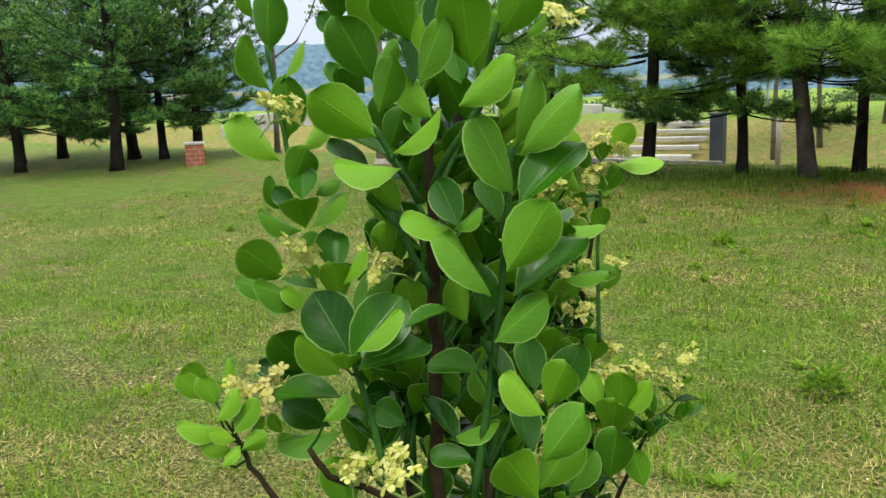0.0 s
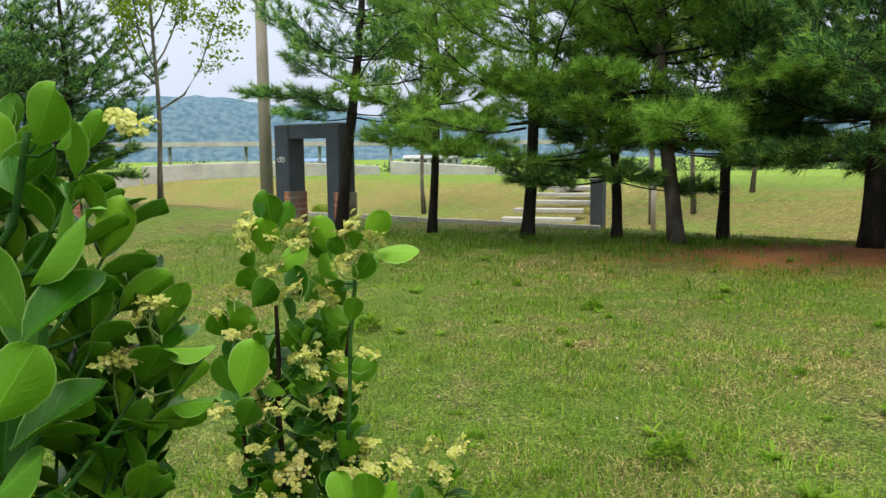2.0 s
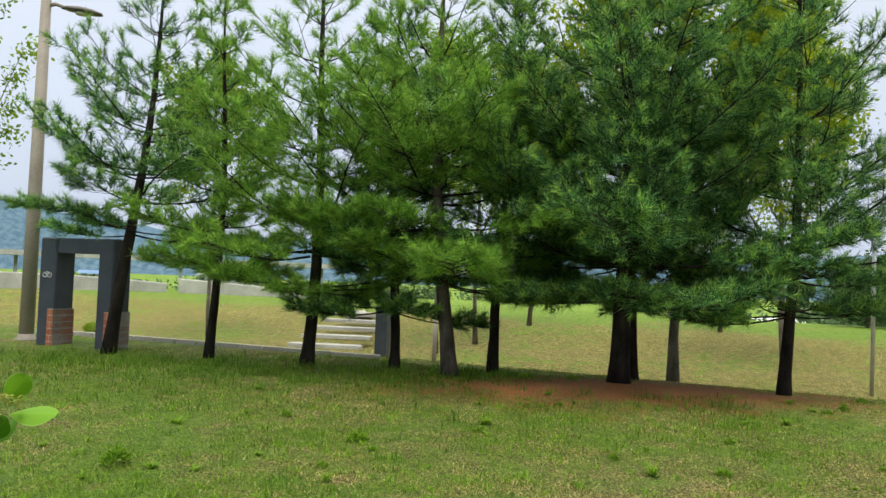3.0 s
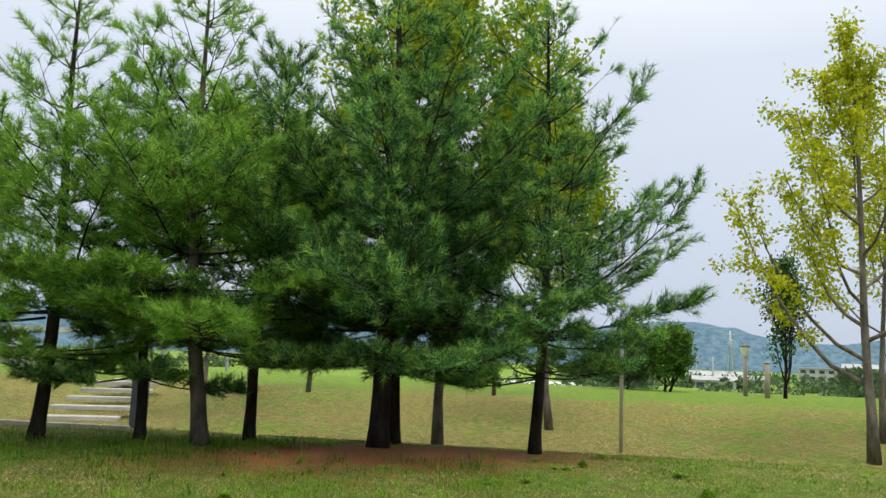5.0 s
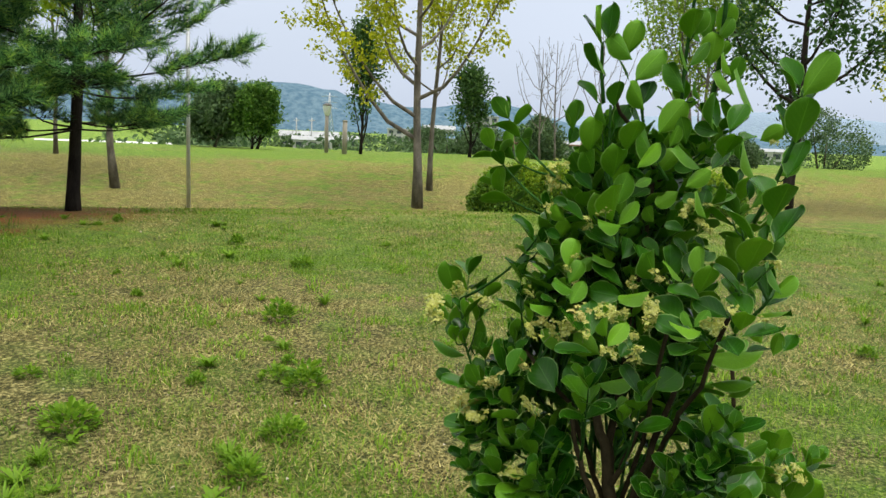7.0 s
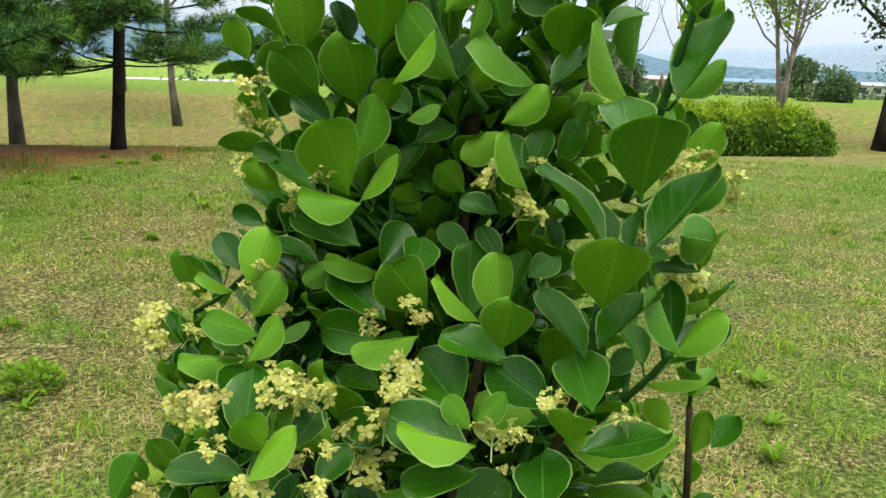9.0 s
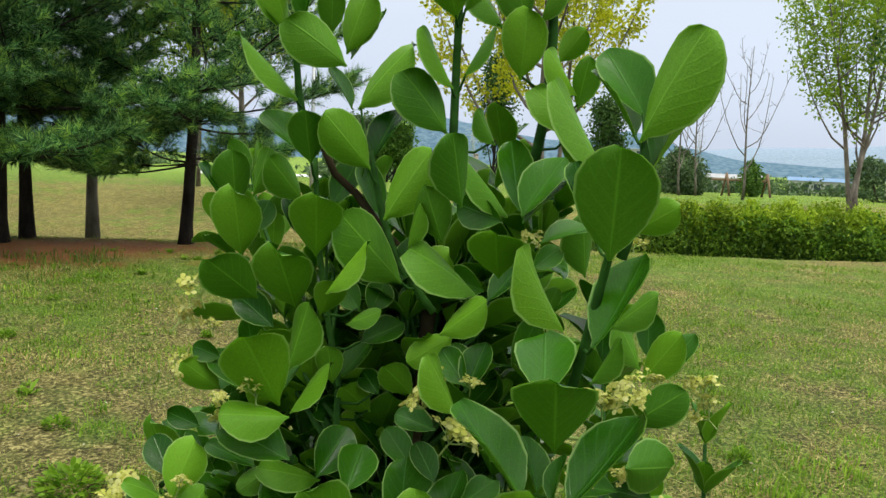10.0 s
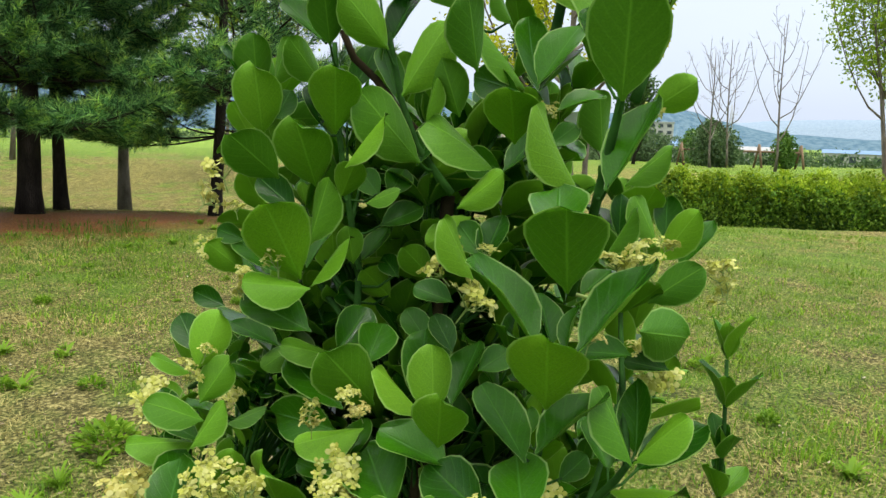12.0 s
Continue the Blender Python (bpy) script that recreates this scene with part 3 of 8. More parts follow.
def broadleaf(name, seed, height, spread, fork, label, category, bark, mat, per=5, leaf=0.07, girth=0.12, upright=0.75, limbs_n=7, bare=0.0, group="", clump=0.16, twigs_n=5, stems=1, limb_w=0.5, first=None, taper=0.45):
    """A broadleaved tree: tapered trunk, ascending limbs that divide twice, leaves in loose clumps at the twig ends."""
    rng = np.random.default_rng(seed)
    ob = thing(name, label, category, group)
    wood = Geo()
    spots = []
    for st in range(stems):
        off = Vector((0, 0, 0)) if stems == 1 else Vector((rng.normal(0, 0.12), rng.normal(0, 0.12), 0))
        tilt = Vector((rng.normal(0, 0.03), rng.normal(0, 0.03), 0)) if stems == 1 else Vector((rng.normal(0, 0.16), rng.normal(0, 0.16), 0))
        zs = [height * 0.93 * i / 9 for i in range(10)]
        ax = [off + tilt * z + Vector((0.05 * math.sin(z * 1.1 + seed), 0.05 * math.cos(z * 0.9 + seed), 0)) * (z > 0) + Vector((0, 0, z)) for z in zs]
        rad = [girth * (1 - z / height) ** 1.15 * (1 + 0.35 * math.exp(-4 * z)) + 0.008 for z in zs]
        wood.tube(ax, rad, 9, lumpy=0.12)
        for k in range(limbs_n):
            s = (k + rng.uniform(0, 0.8)) / limbs_n
            z0 = fork + (height * 0.8 - fork) * s
            i = min(8, int(z0 / (height * 0.93) * 9))
            p0 = ax[i].lerp(ax[i + 1], z0 / (height * 0.93) * 9 - i)
            a = k * 2.4 + rng.uniform(-0.4, 0.4)
            out = Vector((math.cos(a), math.sin(a), 0))
            ll = (height - z0) * 0.62 * rng.uniform(0.75, 1.1) + 0.3
            if first and k == 0:
                out = Vector(first)
            w = min(1.0, spread / max(0.3, ll)) * (1 - taper * s)
            pts = [p0]
            for j in range(1, 6):
                q = j / 5
                pts.append(p0 + out * ll * w * (q ** 0.8) * 0.9 + Vector((0.05 * math.sin(q * 7 + k), 0.05 * math.cos(q * 6 + k), ll * upright * (0.35 * q + 0.65 * q * q) + 0.12 * q)))
            wood.tube(pts, [rad[i] * limb_w * (1 - 0.85 * j / 5) + 0.004 for j in range(6)], 6, cap=False)
            for j in range(twigs_n):
                q = 0.35 + 0.65 * (j + rng.uniform(0, 0.9)) / twigs_n
                h = min(4, int(q * 5))
                b = pts[h].lerp(pts[h + 1], min(1.0, q * 5 - h))
                d = ((pts[h + 1] - pts[h]).normalized() * 0.9 + Vector(rng.normal(0, 0.55, 3))).normalized()
                if d.z < -0.1:
                    d.z *= -0.4
                tl = (0.25 + 0.42 * ll / 3) * rng.uniform(0.6, 1.3) * (1.15 - 0.5 * q)
                e = b + d * tl
                c = b.lerp(e, 0.5) + Vector(rng.normal(0, 0.04, 3))
                wood.tube([b, c, e], [0.009, 0.006, 0.003], 4, cap=False)
                if rng.uniform() >= bare:
                    spots += [tuple(b.lerp(c, 0.7)), tuple(c), tuple(c.lerp(e, 0.5)), tuple(e), tuple(e + d * 0.1)]
        if bare < 1:
            spots += [tuple(ax[-1]), tuple(ax[-1] + Vector((0, 0, 0.15)))]
    part("trunk", wood.mesh("tree_wood", bark), ob)
    if spots:
        v, f = leaf_cloud(rng, spots, per, clump, leaf)
        part("crown", raw_mesh("tree_leaves", v, f, mat), ob, kind="stuff")
    return ob


def leafy_mass(rng, boxes, n, size):
    """Leaves on and just under the skin of joined rounded masses (centre, radii)."""
    vs, fs, k = [], [], 0
    for c, r in boxes:
        d = rng.normal(size=(n, 3))
        d /= np.linalg.norm(d, axis=1, keepdims=True)
        lump = 1 + 0.18 * np.sin(d[:, :1] * 5 + c[0]) * np.cos(d[:, 1:2] * 6 + c[1])
        p = np.array(c) + d * np.array(r) * rng.uniform(0.72, 1.06, size=(n, 1)) * lump
        v, f = leaf_cloud(rng, p, 1, 0.02, size)
        vs.append(v)
        fs.append(f + k)
        k += len(v)
    return np.concatenate(vs), np.concatenate(fs)


def shrub(name, seed, masses, label, mat, n=900, leaf=0.12, group="", stem=True, cat="shrub"):
    rng = np.random.default_rng(seed)
    ob = thing(name, label, cat, group)
    if stem:
        for c, r in masses:
            g = Geo().tube([(c[0] * 0.4, c[1] * 0.4, 0), (c[0] * 0.7, c[1] * 0.7, c[2] * 0.5), (c[0], c[1], c[2])], [0.06, 0.045, 0.02], 6)
            part("stem", g.mesh("shrub_stem", M_TWIG), ob)
    v, f = leafy_mass(rng, masses, n, leaf)
    part("crown", raw_mesh("shrub_leaves", v, f, mat), ob, kind="stuff")
    return ob


# the row of pines at the crest of the lawn
pines = [
    (11, 2.37, 15.3, 6.3, 2.0, 1.95, (0.5, 0.1), 0.095, "slender pine with a slightly leaning dark trunk", M_NEEDLE, 14, 0.52, 1.15),
    (12, 3.77, 14.4, 5.6, 1.5, 1.5, (0.0, 0.0), 0.065, "thin young pine with a straight dark trunk", M_NEEDLE_LIGHT, 14, 0.52, 1.0),
    (13, 4.98, 13.25, 6.6, 2.1, 1.2, (0.1, 0.0), 0.085, "pine with a dark bare bole and blue-green needles", M_NEEDLE_LIGHT, 14, 0.52, 1.05),
    (14, 6.14, 12.75, 5.4, 1.5, 0.9, (0.0, 0.1), 0.065, "low-branched young pine beside a slate post", M_NEEDLE, 15, 0.44, 1.25),
    (15, 6.72, 11.95, 6.2, 2.3, 1.55, (-0.45, -0.15), 0.10, "leaning pine with fresh light green needle tufts", M_NEEDLE_LIGHT, 16, 0.43, 1.3),
    (16, 7.58, 12.18, 5.6, 1.6, 1.2, (0.15, 0.0), 0.07, "thin dark-barked pine with low dead twigs", M_NEEDLE, 14, 0.48, 1.1),
    (17, 8.98, 10.92, 7.3, 2.8, 1.3, (0.0, 0.0), 0.130, "largest pine, dense dark crown over brown fallen needles", M_NEEDLE, 17, 0.38, 1.5),
    (18, 9.82, 11.80, 5.9, 2.0, 1.35, (-0.25, 0.1), 0.080, "dark-barked pine close behind the largest one", M_NEEDLE, 15, 0.44, 1.35),
    (19, 10.95, 9.95, 6.9, 2.4, 1.2, (0.2, 0.1), 0.072, "pine with long limbs reaching out over the lawn", M_NEEDLE, 15, 0.46, 1.15),
]
for seed, x, y, h, r, bole, lean, girth, label, mat, tuft, gap, thin in pines:
    pine(seed, h, r, bole, label, mat, tuft, lean, girth, gap, thin).matrix_world = place_at(x, y)

# the grove farther along, seen past the first bush
grove_a = pine(31, 7.2, 2.6, 1.3, "pine of a dense grove beyond the lawn", M_NEEDLE, 11, (0.1, 0.0), 0.13, 0.50, 0.9, needle=0.017)
grove_a.matrix_world = place_at(-5.4, 20.6)
grove_b = pine(32, 6.4, 2.1, 1.2, "bushy pine of a dense grove beyond the lawn", M_NEEDLE, 11, (-0.1, 0.1), 0.11, 0.50, 0.9, needle=0.017)
grove_b.matrix_world = place_at(-8.2, 21.6)
for i, (x, y, rz, k) in enumerate([(-9.6, 24.5, 40, 1.05), (-6.0, 23.4, 120, 1.0), (-4.9, 22.6, 200, 0.95), (-4.0, 22.4, 300, 0.9), (-8.9, 25.6, 80, 1.1), (-12.0, 24.0, 10, 1.0), (-11.5, 21.0, 160, 1.0)]):
    copy_thing(grove_a if i % 2 else grove_b, place_at(x, y, rz) @ Matrix.Diagonal((k, k, k, 1)))

# broadleaved trees
broadleaf("yellow_leaved_tree", 41, 10.2, 2.9, 1.6, "tall forked tree with bright yellow-green spring leaves", "tree", M_BARK_GREY, M_YELLOW, 19, 0.115, 0.108, 0.66, 18, clump=0.105, twigs_n=8, taper=0.8, limb_w=0.5, first=(-0.42, 0.907, 0)).matrix_world = place_at(20.3, 9.45)
broadleaf("yellow_leaved_tree", 42, 9.0, 2.0, 2.2, "slimmer yellow-green tree behind a taller one", "tree", M_BARK_GREY, M_YELLOW, 20, 0.115, 0.07, 0.7, 11, clump=0.13, twigs_n=7, limb_w=0.36).matrix_world = place_at(23.2, 10.55)
bt = broadleaf("slender_tree", 43, 9.5, 2.3, 2.4, "slender tree with thin rising branches and yellow-green leaves", "tree", M_BARK_GREY, M_GREEN, 26, 0.12, 0.06, 0.9, 14, group="slender trees on the bank", clump=0.15, twigs_n=7)
bt.matrix_world = place_at(-2.0, 22.5)
for x, y, rz, k in [(5.1, 26.2, 60, 0.95), (12.0, 22.2, 130, 0.98), (14.9, 24.3, 280, 1.0), (19.8, 21.0, 330, 0.9), (10.2, 20.8, 20, 0.95)]:
    copy_thing(bt, place_at(x, y, rz) @ Matrix.Diagonal((k, k, k, 1)))
broadleaf("leafy_tree", 143, 9.6, 2.0, 2.6, "straight pale-trunked tree with yellow-green leaves behind the pines", "tree", M_BARK_GREY, M_LIME, 34, 0.125, 0.085, 0.85, 18, clump=0.2, twigs_n=8, taper=0.55, limb_w=0.4).matrix_world = place_at(17.4, 16.1)
broadleaf("leafy_tree", 144, 9.4, 2.6, 2.7, "rough-barked tree with yellow-green leaves close behind the largest pine", "tree", M_BARK_GREY, M_LIME, 34, 0.115, 0.088, 0.8, 18, clump=0.19, twigs_n=8, taper=0.5, limb_w=0.4).matrix_world = place_at(11.25, 12.65)
broadleaf("roadside_tree", 44, 9.0, 2.3, 1.6, "many-stemmed tree with light green leaves behind the hedge", "tree", M_BARK_GREY, M_GREEN, 14, 0.13, 0.075, 0.95, 10, clump=0.2, twigs_n=7, stems=3).matrix_world = place_at(31.5, 4.6)
broadleaf("dark_trunked_tree", 45, 9.0, 2.6, 2.2, "tree with a dark trunk and drooping dark green leaves", "tree", M_BARK, M_DARK, 16, 0.17, 0.16, 0.5, 11, clump=0.25, twigs_n=6).matrix_world = place_at(27.6, 1.6)
broadleaf("roadside_tree", 46, 8.5, 2.6, 2.0, "spreading tree with olive and yellow-green leaves", "tree", M_BARK_GREY, M_YELLOW, 19, 0.13, 0.12, 0.7, 13, clump=0.22, twigs_n=7).matrix_world = place_at(29.5, -2.2)
for seed, x, y, h in [(47, 36.1, 9.1, 6.3), (48, 37.6, 11.4, 5.6), (49, 37.0, 11.9, 5.2)]:
    broadleaf("bare_tree", seed, h, 1.7, 1.0, "leafless young tree with thin grey upright branches", "bare tree", M_BARK_GREY, M_GREEN, 1, 0.1, 0.045, 0.95, 10, bare=1.0, group="bare trees on the bank", twigs_n=5).matrix_world = place_at(x, y)

for seed, x, y, h, w, label in [(51, 33.28, 18.77, 5.9, 0.62, "narrow dark green columnar tree with a loose top"), (52, 36.4, 15.0, 4.0, 0.75, "dense dark green columnar tree")]:
    broadleaf("columnar_tree", seed, h, w, 0.35, label, "tree", M_BARK, M_MID, 9, 0.16, 0.06, 1.0, 20, group="columnar trees on the bank", clump=0.17, twigs_n=5, taper=0.7).matrix_world = place_at(x, y)
broadleaf("evergreen_bush", 53, 2.8, 0.9, 0.2, "broad mid-green bush with arching shoots", "bush", M_BARK, M_BUSH, 13, 0.17, 0.05, 0.9, 18, clump=0.15, twigs_n=6, stems=2, taper=0.85).matrix_world = place_at(34.3, 25.2)
broadleaf("young_willow", 153, 2.7, 1.3, 0.2, "feathery light green young willow on the bank", "bush", M_BARK_GREY, M_FARGREEN, 26, 0.2, 0.04, 0.8, 16, clump=0.25, twigs_n=6, stems=2, taper=0.6).matrix_world = place_at(34.2, 27.6)
for seed, x, y, w, h, mat, label in [
    (54, 42.0, 10.3, 0.6, 1.3, M_BUSH, "dark green shrub by a wooden rail"),
    (55, 39.6, 12.6, 1.1, 1.6, M_FARGREEN, "rounded soft green shrub by a wooden rail"),
    (56, 43.0, 14.5, 0.9, 1.4, M_BUSH, "mid-green rounded shrub on the bank"),
    (57, 44.0, 5.0, 1.5, 1.5, M_FARGREEN, "pale green willow-like shrub"),
    (58, 47.0, 17.5, 2.4, 1.3, M_FARGREEN, "spreading pale green thicket"),
    (59, 46.0, 20.5, 2.2, 1.2, M_FARGREEN, "low pale green thicket"),
    (60, 52.0, 0.5, 2.4, 2.6, M_FARGREEN, "tall hanging willow thicket"),
    (61, 40.5, -3.0, 1.2, 2.2, M_DARK, "dark green young tree on the bank"),
    (62, 44.0, -6.0, 1.8, 2.2, M_FARGREEN, "pale green young tree on the bank"),
    (63, 2.2, 25.0, 0.5, 0.35, M_GREEN, "small leafy bush on the slope"),
]:
    shrub("shrub", seed, [((0, 0, h * 0.55), (w, w, h * 0.6)), ((w * 0.5, w * 0.2, h * 0.9), (w * 0.5, w * 0.5, h * 0.4)), ((-w * 0.6, -w * 0.2, h * 0.4), (w * 0.6, w * 0.6, h * 0.42))], label, mat, 700 if w < 1.0 else 1900, 0.16 if h > 0.5 else 0.05, "shrubs on the bank").matrix_world = place_at(x, y, 20 * seed)


# ---- clipped hedge ----
def hedge(a, b, width, height):
    rng = np.random.default_rng(71)
    ob = thing("clipped_hedge", "long clipped hedge of small bright green leaves", "hedge")
    a, b = Vector(a), Vector(b)
    d = b - a
    side = Vector((-d.y, d.x, 0)).normalized()
    core = Geo()
    pts = [a.lerp(b, i / 24) for i in range(25)]
    base = 0
    for i, p in enumerate(pts):
        z0 = ground(p.x, p.y) - 0.05
        k = min(0.88, 0.22 + 0.14 * min(i, 24 - i))
        for w, h in ((-0.42, 0), (-0.46, 0.5), (-0.36, 0.86), (0.36, 0.86), (0.46, 0.5), (0.42, 0)):
            q = p + side * w * width * k
            core.v.append((q.x, q.y, z0 + h * height * k + 0.05 * noise.noise((q.x * 2, q.y * 2, h))))
    for i in range(24):
        for j in range(6):
            core.f.append((i * 6 + j, i * 6 + (j + 1) % 6, i * 6 + 6 + (j + 1) % 6, i * 6 + 6 + j))
    core.f.append(tuple(range(6)))
    core.f.append(tuple(24 * 6 + j for j in reversed(range(6))))
    part("core", core.mesh("hedge_core", M_DARK), ob, "solid dark green core under the leaves")
    n = 42000
    u = rng.uniform(0, 1, n)
    th = rng.uniform(0, math.pi, n)
    lump = 0.19 * np.sin(u * 31 + 2 * np.cos(th)) * np.cos(th * 3 + u * 23) + 0.06 * np.sin(u * 97 + th * 5)
    end = np.clip(np.minimum(u, 1 - u) / 0.2, 0, 1)
    end = 0.28 + 0.72 * np.sqrt(1 - (1 - end) ** 2)
    cs, sn = np.cos(th), np.sin(th)
    s = 0.5 * np.sign(cs) * np.abs(cs) ** 0.5 * end
    hz = sn ** 0.5 * end
    p = np.outer(1 - u, np.array(a)) + np.outer(u, np.array(b)) + np.outer((s * width) * (1 + lump), np.array(side))
    gz = np.array([ground(q[0], q[1]) for q in p])
    p[:, 2] = gz + hz * height * (1 + lump)
    # upright young shoots stand out of the clipped top
    top = rng.integers(0, n, 2600)
    top = top[hz[top] > 0.75]
    lift = np.array([[rng.normal(0, 0.03), rng.normal(0, 0.03), 0.02 + k * 0.026] for k in range(6)])
    tall = rng.uniform(0.3, 1.3, len(top))
    p = np.concatenate([p] + [p[top] + lift[k] * tall[:, None] for k in range(6)])
    fresh = np.concatenate([(hz + rng.normal(0, 0.12, n) > 0.86) & (u > 0.16)] + [np.ones(len(top), dtype=bool)] * 6)
    v, f = leaf_cloud(rng, p[~fresh], 1, 0.05, 0.08)
    part("leaves", raw_mesh("hedge_leaves", v, f, M_HEDGE), ob, kind="stuff")
    v, f = leaf_cloud(rng, p[fresh], 1, 0.05, 0.075)
    part("young_growth", raw_mesh("hedge_young_leaves", v, f, M_HEDGE_NEW), ob, "yellow-green young growth along the top", kind="stuff")


hedge((19.5, 7.75, 0), (22.3, 2.4, 0), 1.4, 0.97)


# ---- gate of two slate posts with brick plinths ----
def brick_panel(parent, c, w, d, h, rz, courses=4, per=2):
    bed = Geo().box((c[0], c[1], c[2] + h / 2), (w - 0.012, d - 0.012, h), rz)
    panel = part("brick_plinth", bed.mesh("plinth_mortar", M_MORTAR, False), parent, "red brick plinth")
    bh, bw = h / courses, w / per
    for r in range(courses):
        shift = 0.5 if r % 2 else 0.0
        for k in range(per + (1 if shift else 0)):
            x0 = max(-w / 2, -w / 2 + (k - shift) * bw)
            x1 = min(w / 2, -w / 2 + (k + 1 - shift) * bw)
            if x1 - x0 < 0.03:
                continue
            xm = (x0 + x1) / 2
            g = Geo().box((c[0] + xm * math.cos(rz), c[1] + xm * math.sin(rz), c[2] + (r + 0.5) * bh), (x1 - x0 - 0.012, d, bh - 0.012), rz, 0.004)
            part("brick", g.mesh("brick", M_BRICK, False), panel)


def gate():
    ob = thing("park_gate", "slate-grey gateway of two square posts and a beam, with brick plinths", "gate")
    a, b = Vector((1.43, 16.70, 0)), Vector((2.33, 15.85, 0))
    rz = math.atan2(b.y - a.y, b.x - a.x)
    for p, w in ((a, 0.36), (b, 0.31)):
        z = ground(p.x, p.y)
        part("post", Geo().box((p.x, p.y, z + 0.86), (w, 0.42, 1.90), rz, 0.02).mesh("gate_post", M_SLATE, False), ob)
        q = p + Vector((math.cos(rz), math.sin(rz), 0)) * (w / 2 - 0.055)
        brick_panel(ob, (q.x, q.y, z - 0.05), 0.14, 0.46, 0.66, rz, 6, 1)
    m = a.lerp(b, 0.5)
    part("beam", Geo().box((m.x, m.y, ground(m.x, m.y) + 1.68), ((b - a).length, 0.36, 0.25), rz, 0.015).mesh("gate_beam", M_SLATE, False), ob)
    # round white emblem on the post: two rings and a bar
    n = Vector((math.sin(rz), -math.cos(rz), 0))
    e = a + n * 0.214 + Vector((0, 0, ground(a.x, a.y) + 1.18))
    along = Vector((math.cos(rz), math.sin(rz), 0))
    sign = Geo()
    for off, r in ((-0.05, 0.042), (0.05, 0.042)):
        c = e + along * off
        ring = [c + along * r * math.cos(math.tau * k / 12) + Vector((0, 0, r * math.sin(math.tau * k / 12))) for k in range(13)]
        sign.tube(ring, [0.007] * 13, 5)
    sign.tube([e - along * 0.05, e + Vector((0, 0, 0.06)), e + along * 0.05], [0.007] * 3, 5)
    part("emblem", sign.mesh("emblem", M_WHITE), ob, "small white emblem on the post")
    return ob


gate()

# brick pillar by the grove
pillar = thing("brick_pillar", "small red brick pillar beside the grove", "pillar")
brick_panel(pillar, (-3.5, 20.3, ground(-3.5, 20.3) - 0.03), 0.42, 0.42, 0.5, 0.3, 5, 2)
part("cap", Geo().box((-3.5, 20.3, ground(-3.5, 20.3) + 0.5), (0.46, 0.46, 0.05), 0.3, 0.01).mesh("cap", M_CONCRETE, False), pillar)


def slate_post(x, y, h, w, label):
    z = ground(x, y)
    ob = thing("slate_post", label, "post")
    part("post", Geo().box((x, y, z + h / 2 - 0.05), (w, w, h), -0.7, 0.015).mesh("post", M_SLATE, False), ob)
    part("cap", Geo().box((x, y, z + h - 0.03), (w + 0.03, w + 0.03, 0.05), -0.7, 0.012).mesh("cap", M_SLATE, False), ob)
    part("foot", Geo().box((x, y, z + 0.02), (w + 0.08, w + 0.08, 0.10), -0.7, 0.012).mesh("foot", M_CONCRETE, False), ob, "concrete foot")
    return ob


slate_post(7.68, 17.69, 1.25, 0.26, "dark slate-grey square post beside the pines")


def thin_post(x, y, h, r, label, mat, lean=0.0):
    z = ground(x, y)
    ob = thing("thin_pole", label, "pole", "thin poles")
    part("pole", Geo().tube([(x, y, z - 0.1), (x + lean * 0.5, y, z + h * 0.5), (x + lean, y, z + h)], [r, r, r * 0.95], 10).mesh("pole", mat), ob)
    part("cap", Geo().lathe((x + lean, y, z + h), [(r * 1.15, -0.02), (r * 1.15, 0.01), (r * 0.5, 0.03)], 10).mesh("cap", mat), ob)
    return ob


thin_post(16.55, 13.05, 4.4, 0.042, "plain galvanised steel pole behind the pines", M_STEEL)
thin_post(8.6, 17.0, 1.1, 0.05, "short pale post on the slope", M_POLE)
tagged(thin_post(31.53, 18.5, 1.35, 0.10, "short timber marker post with a pale cap on the bank", M_POLE))


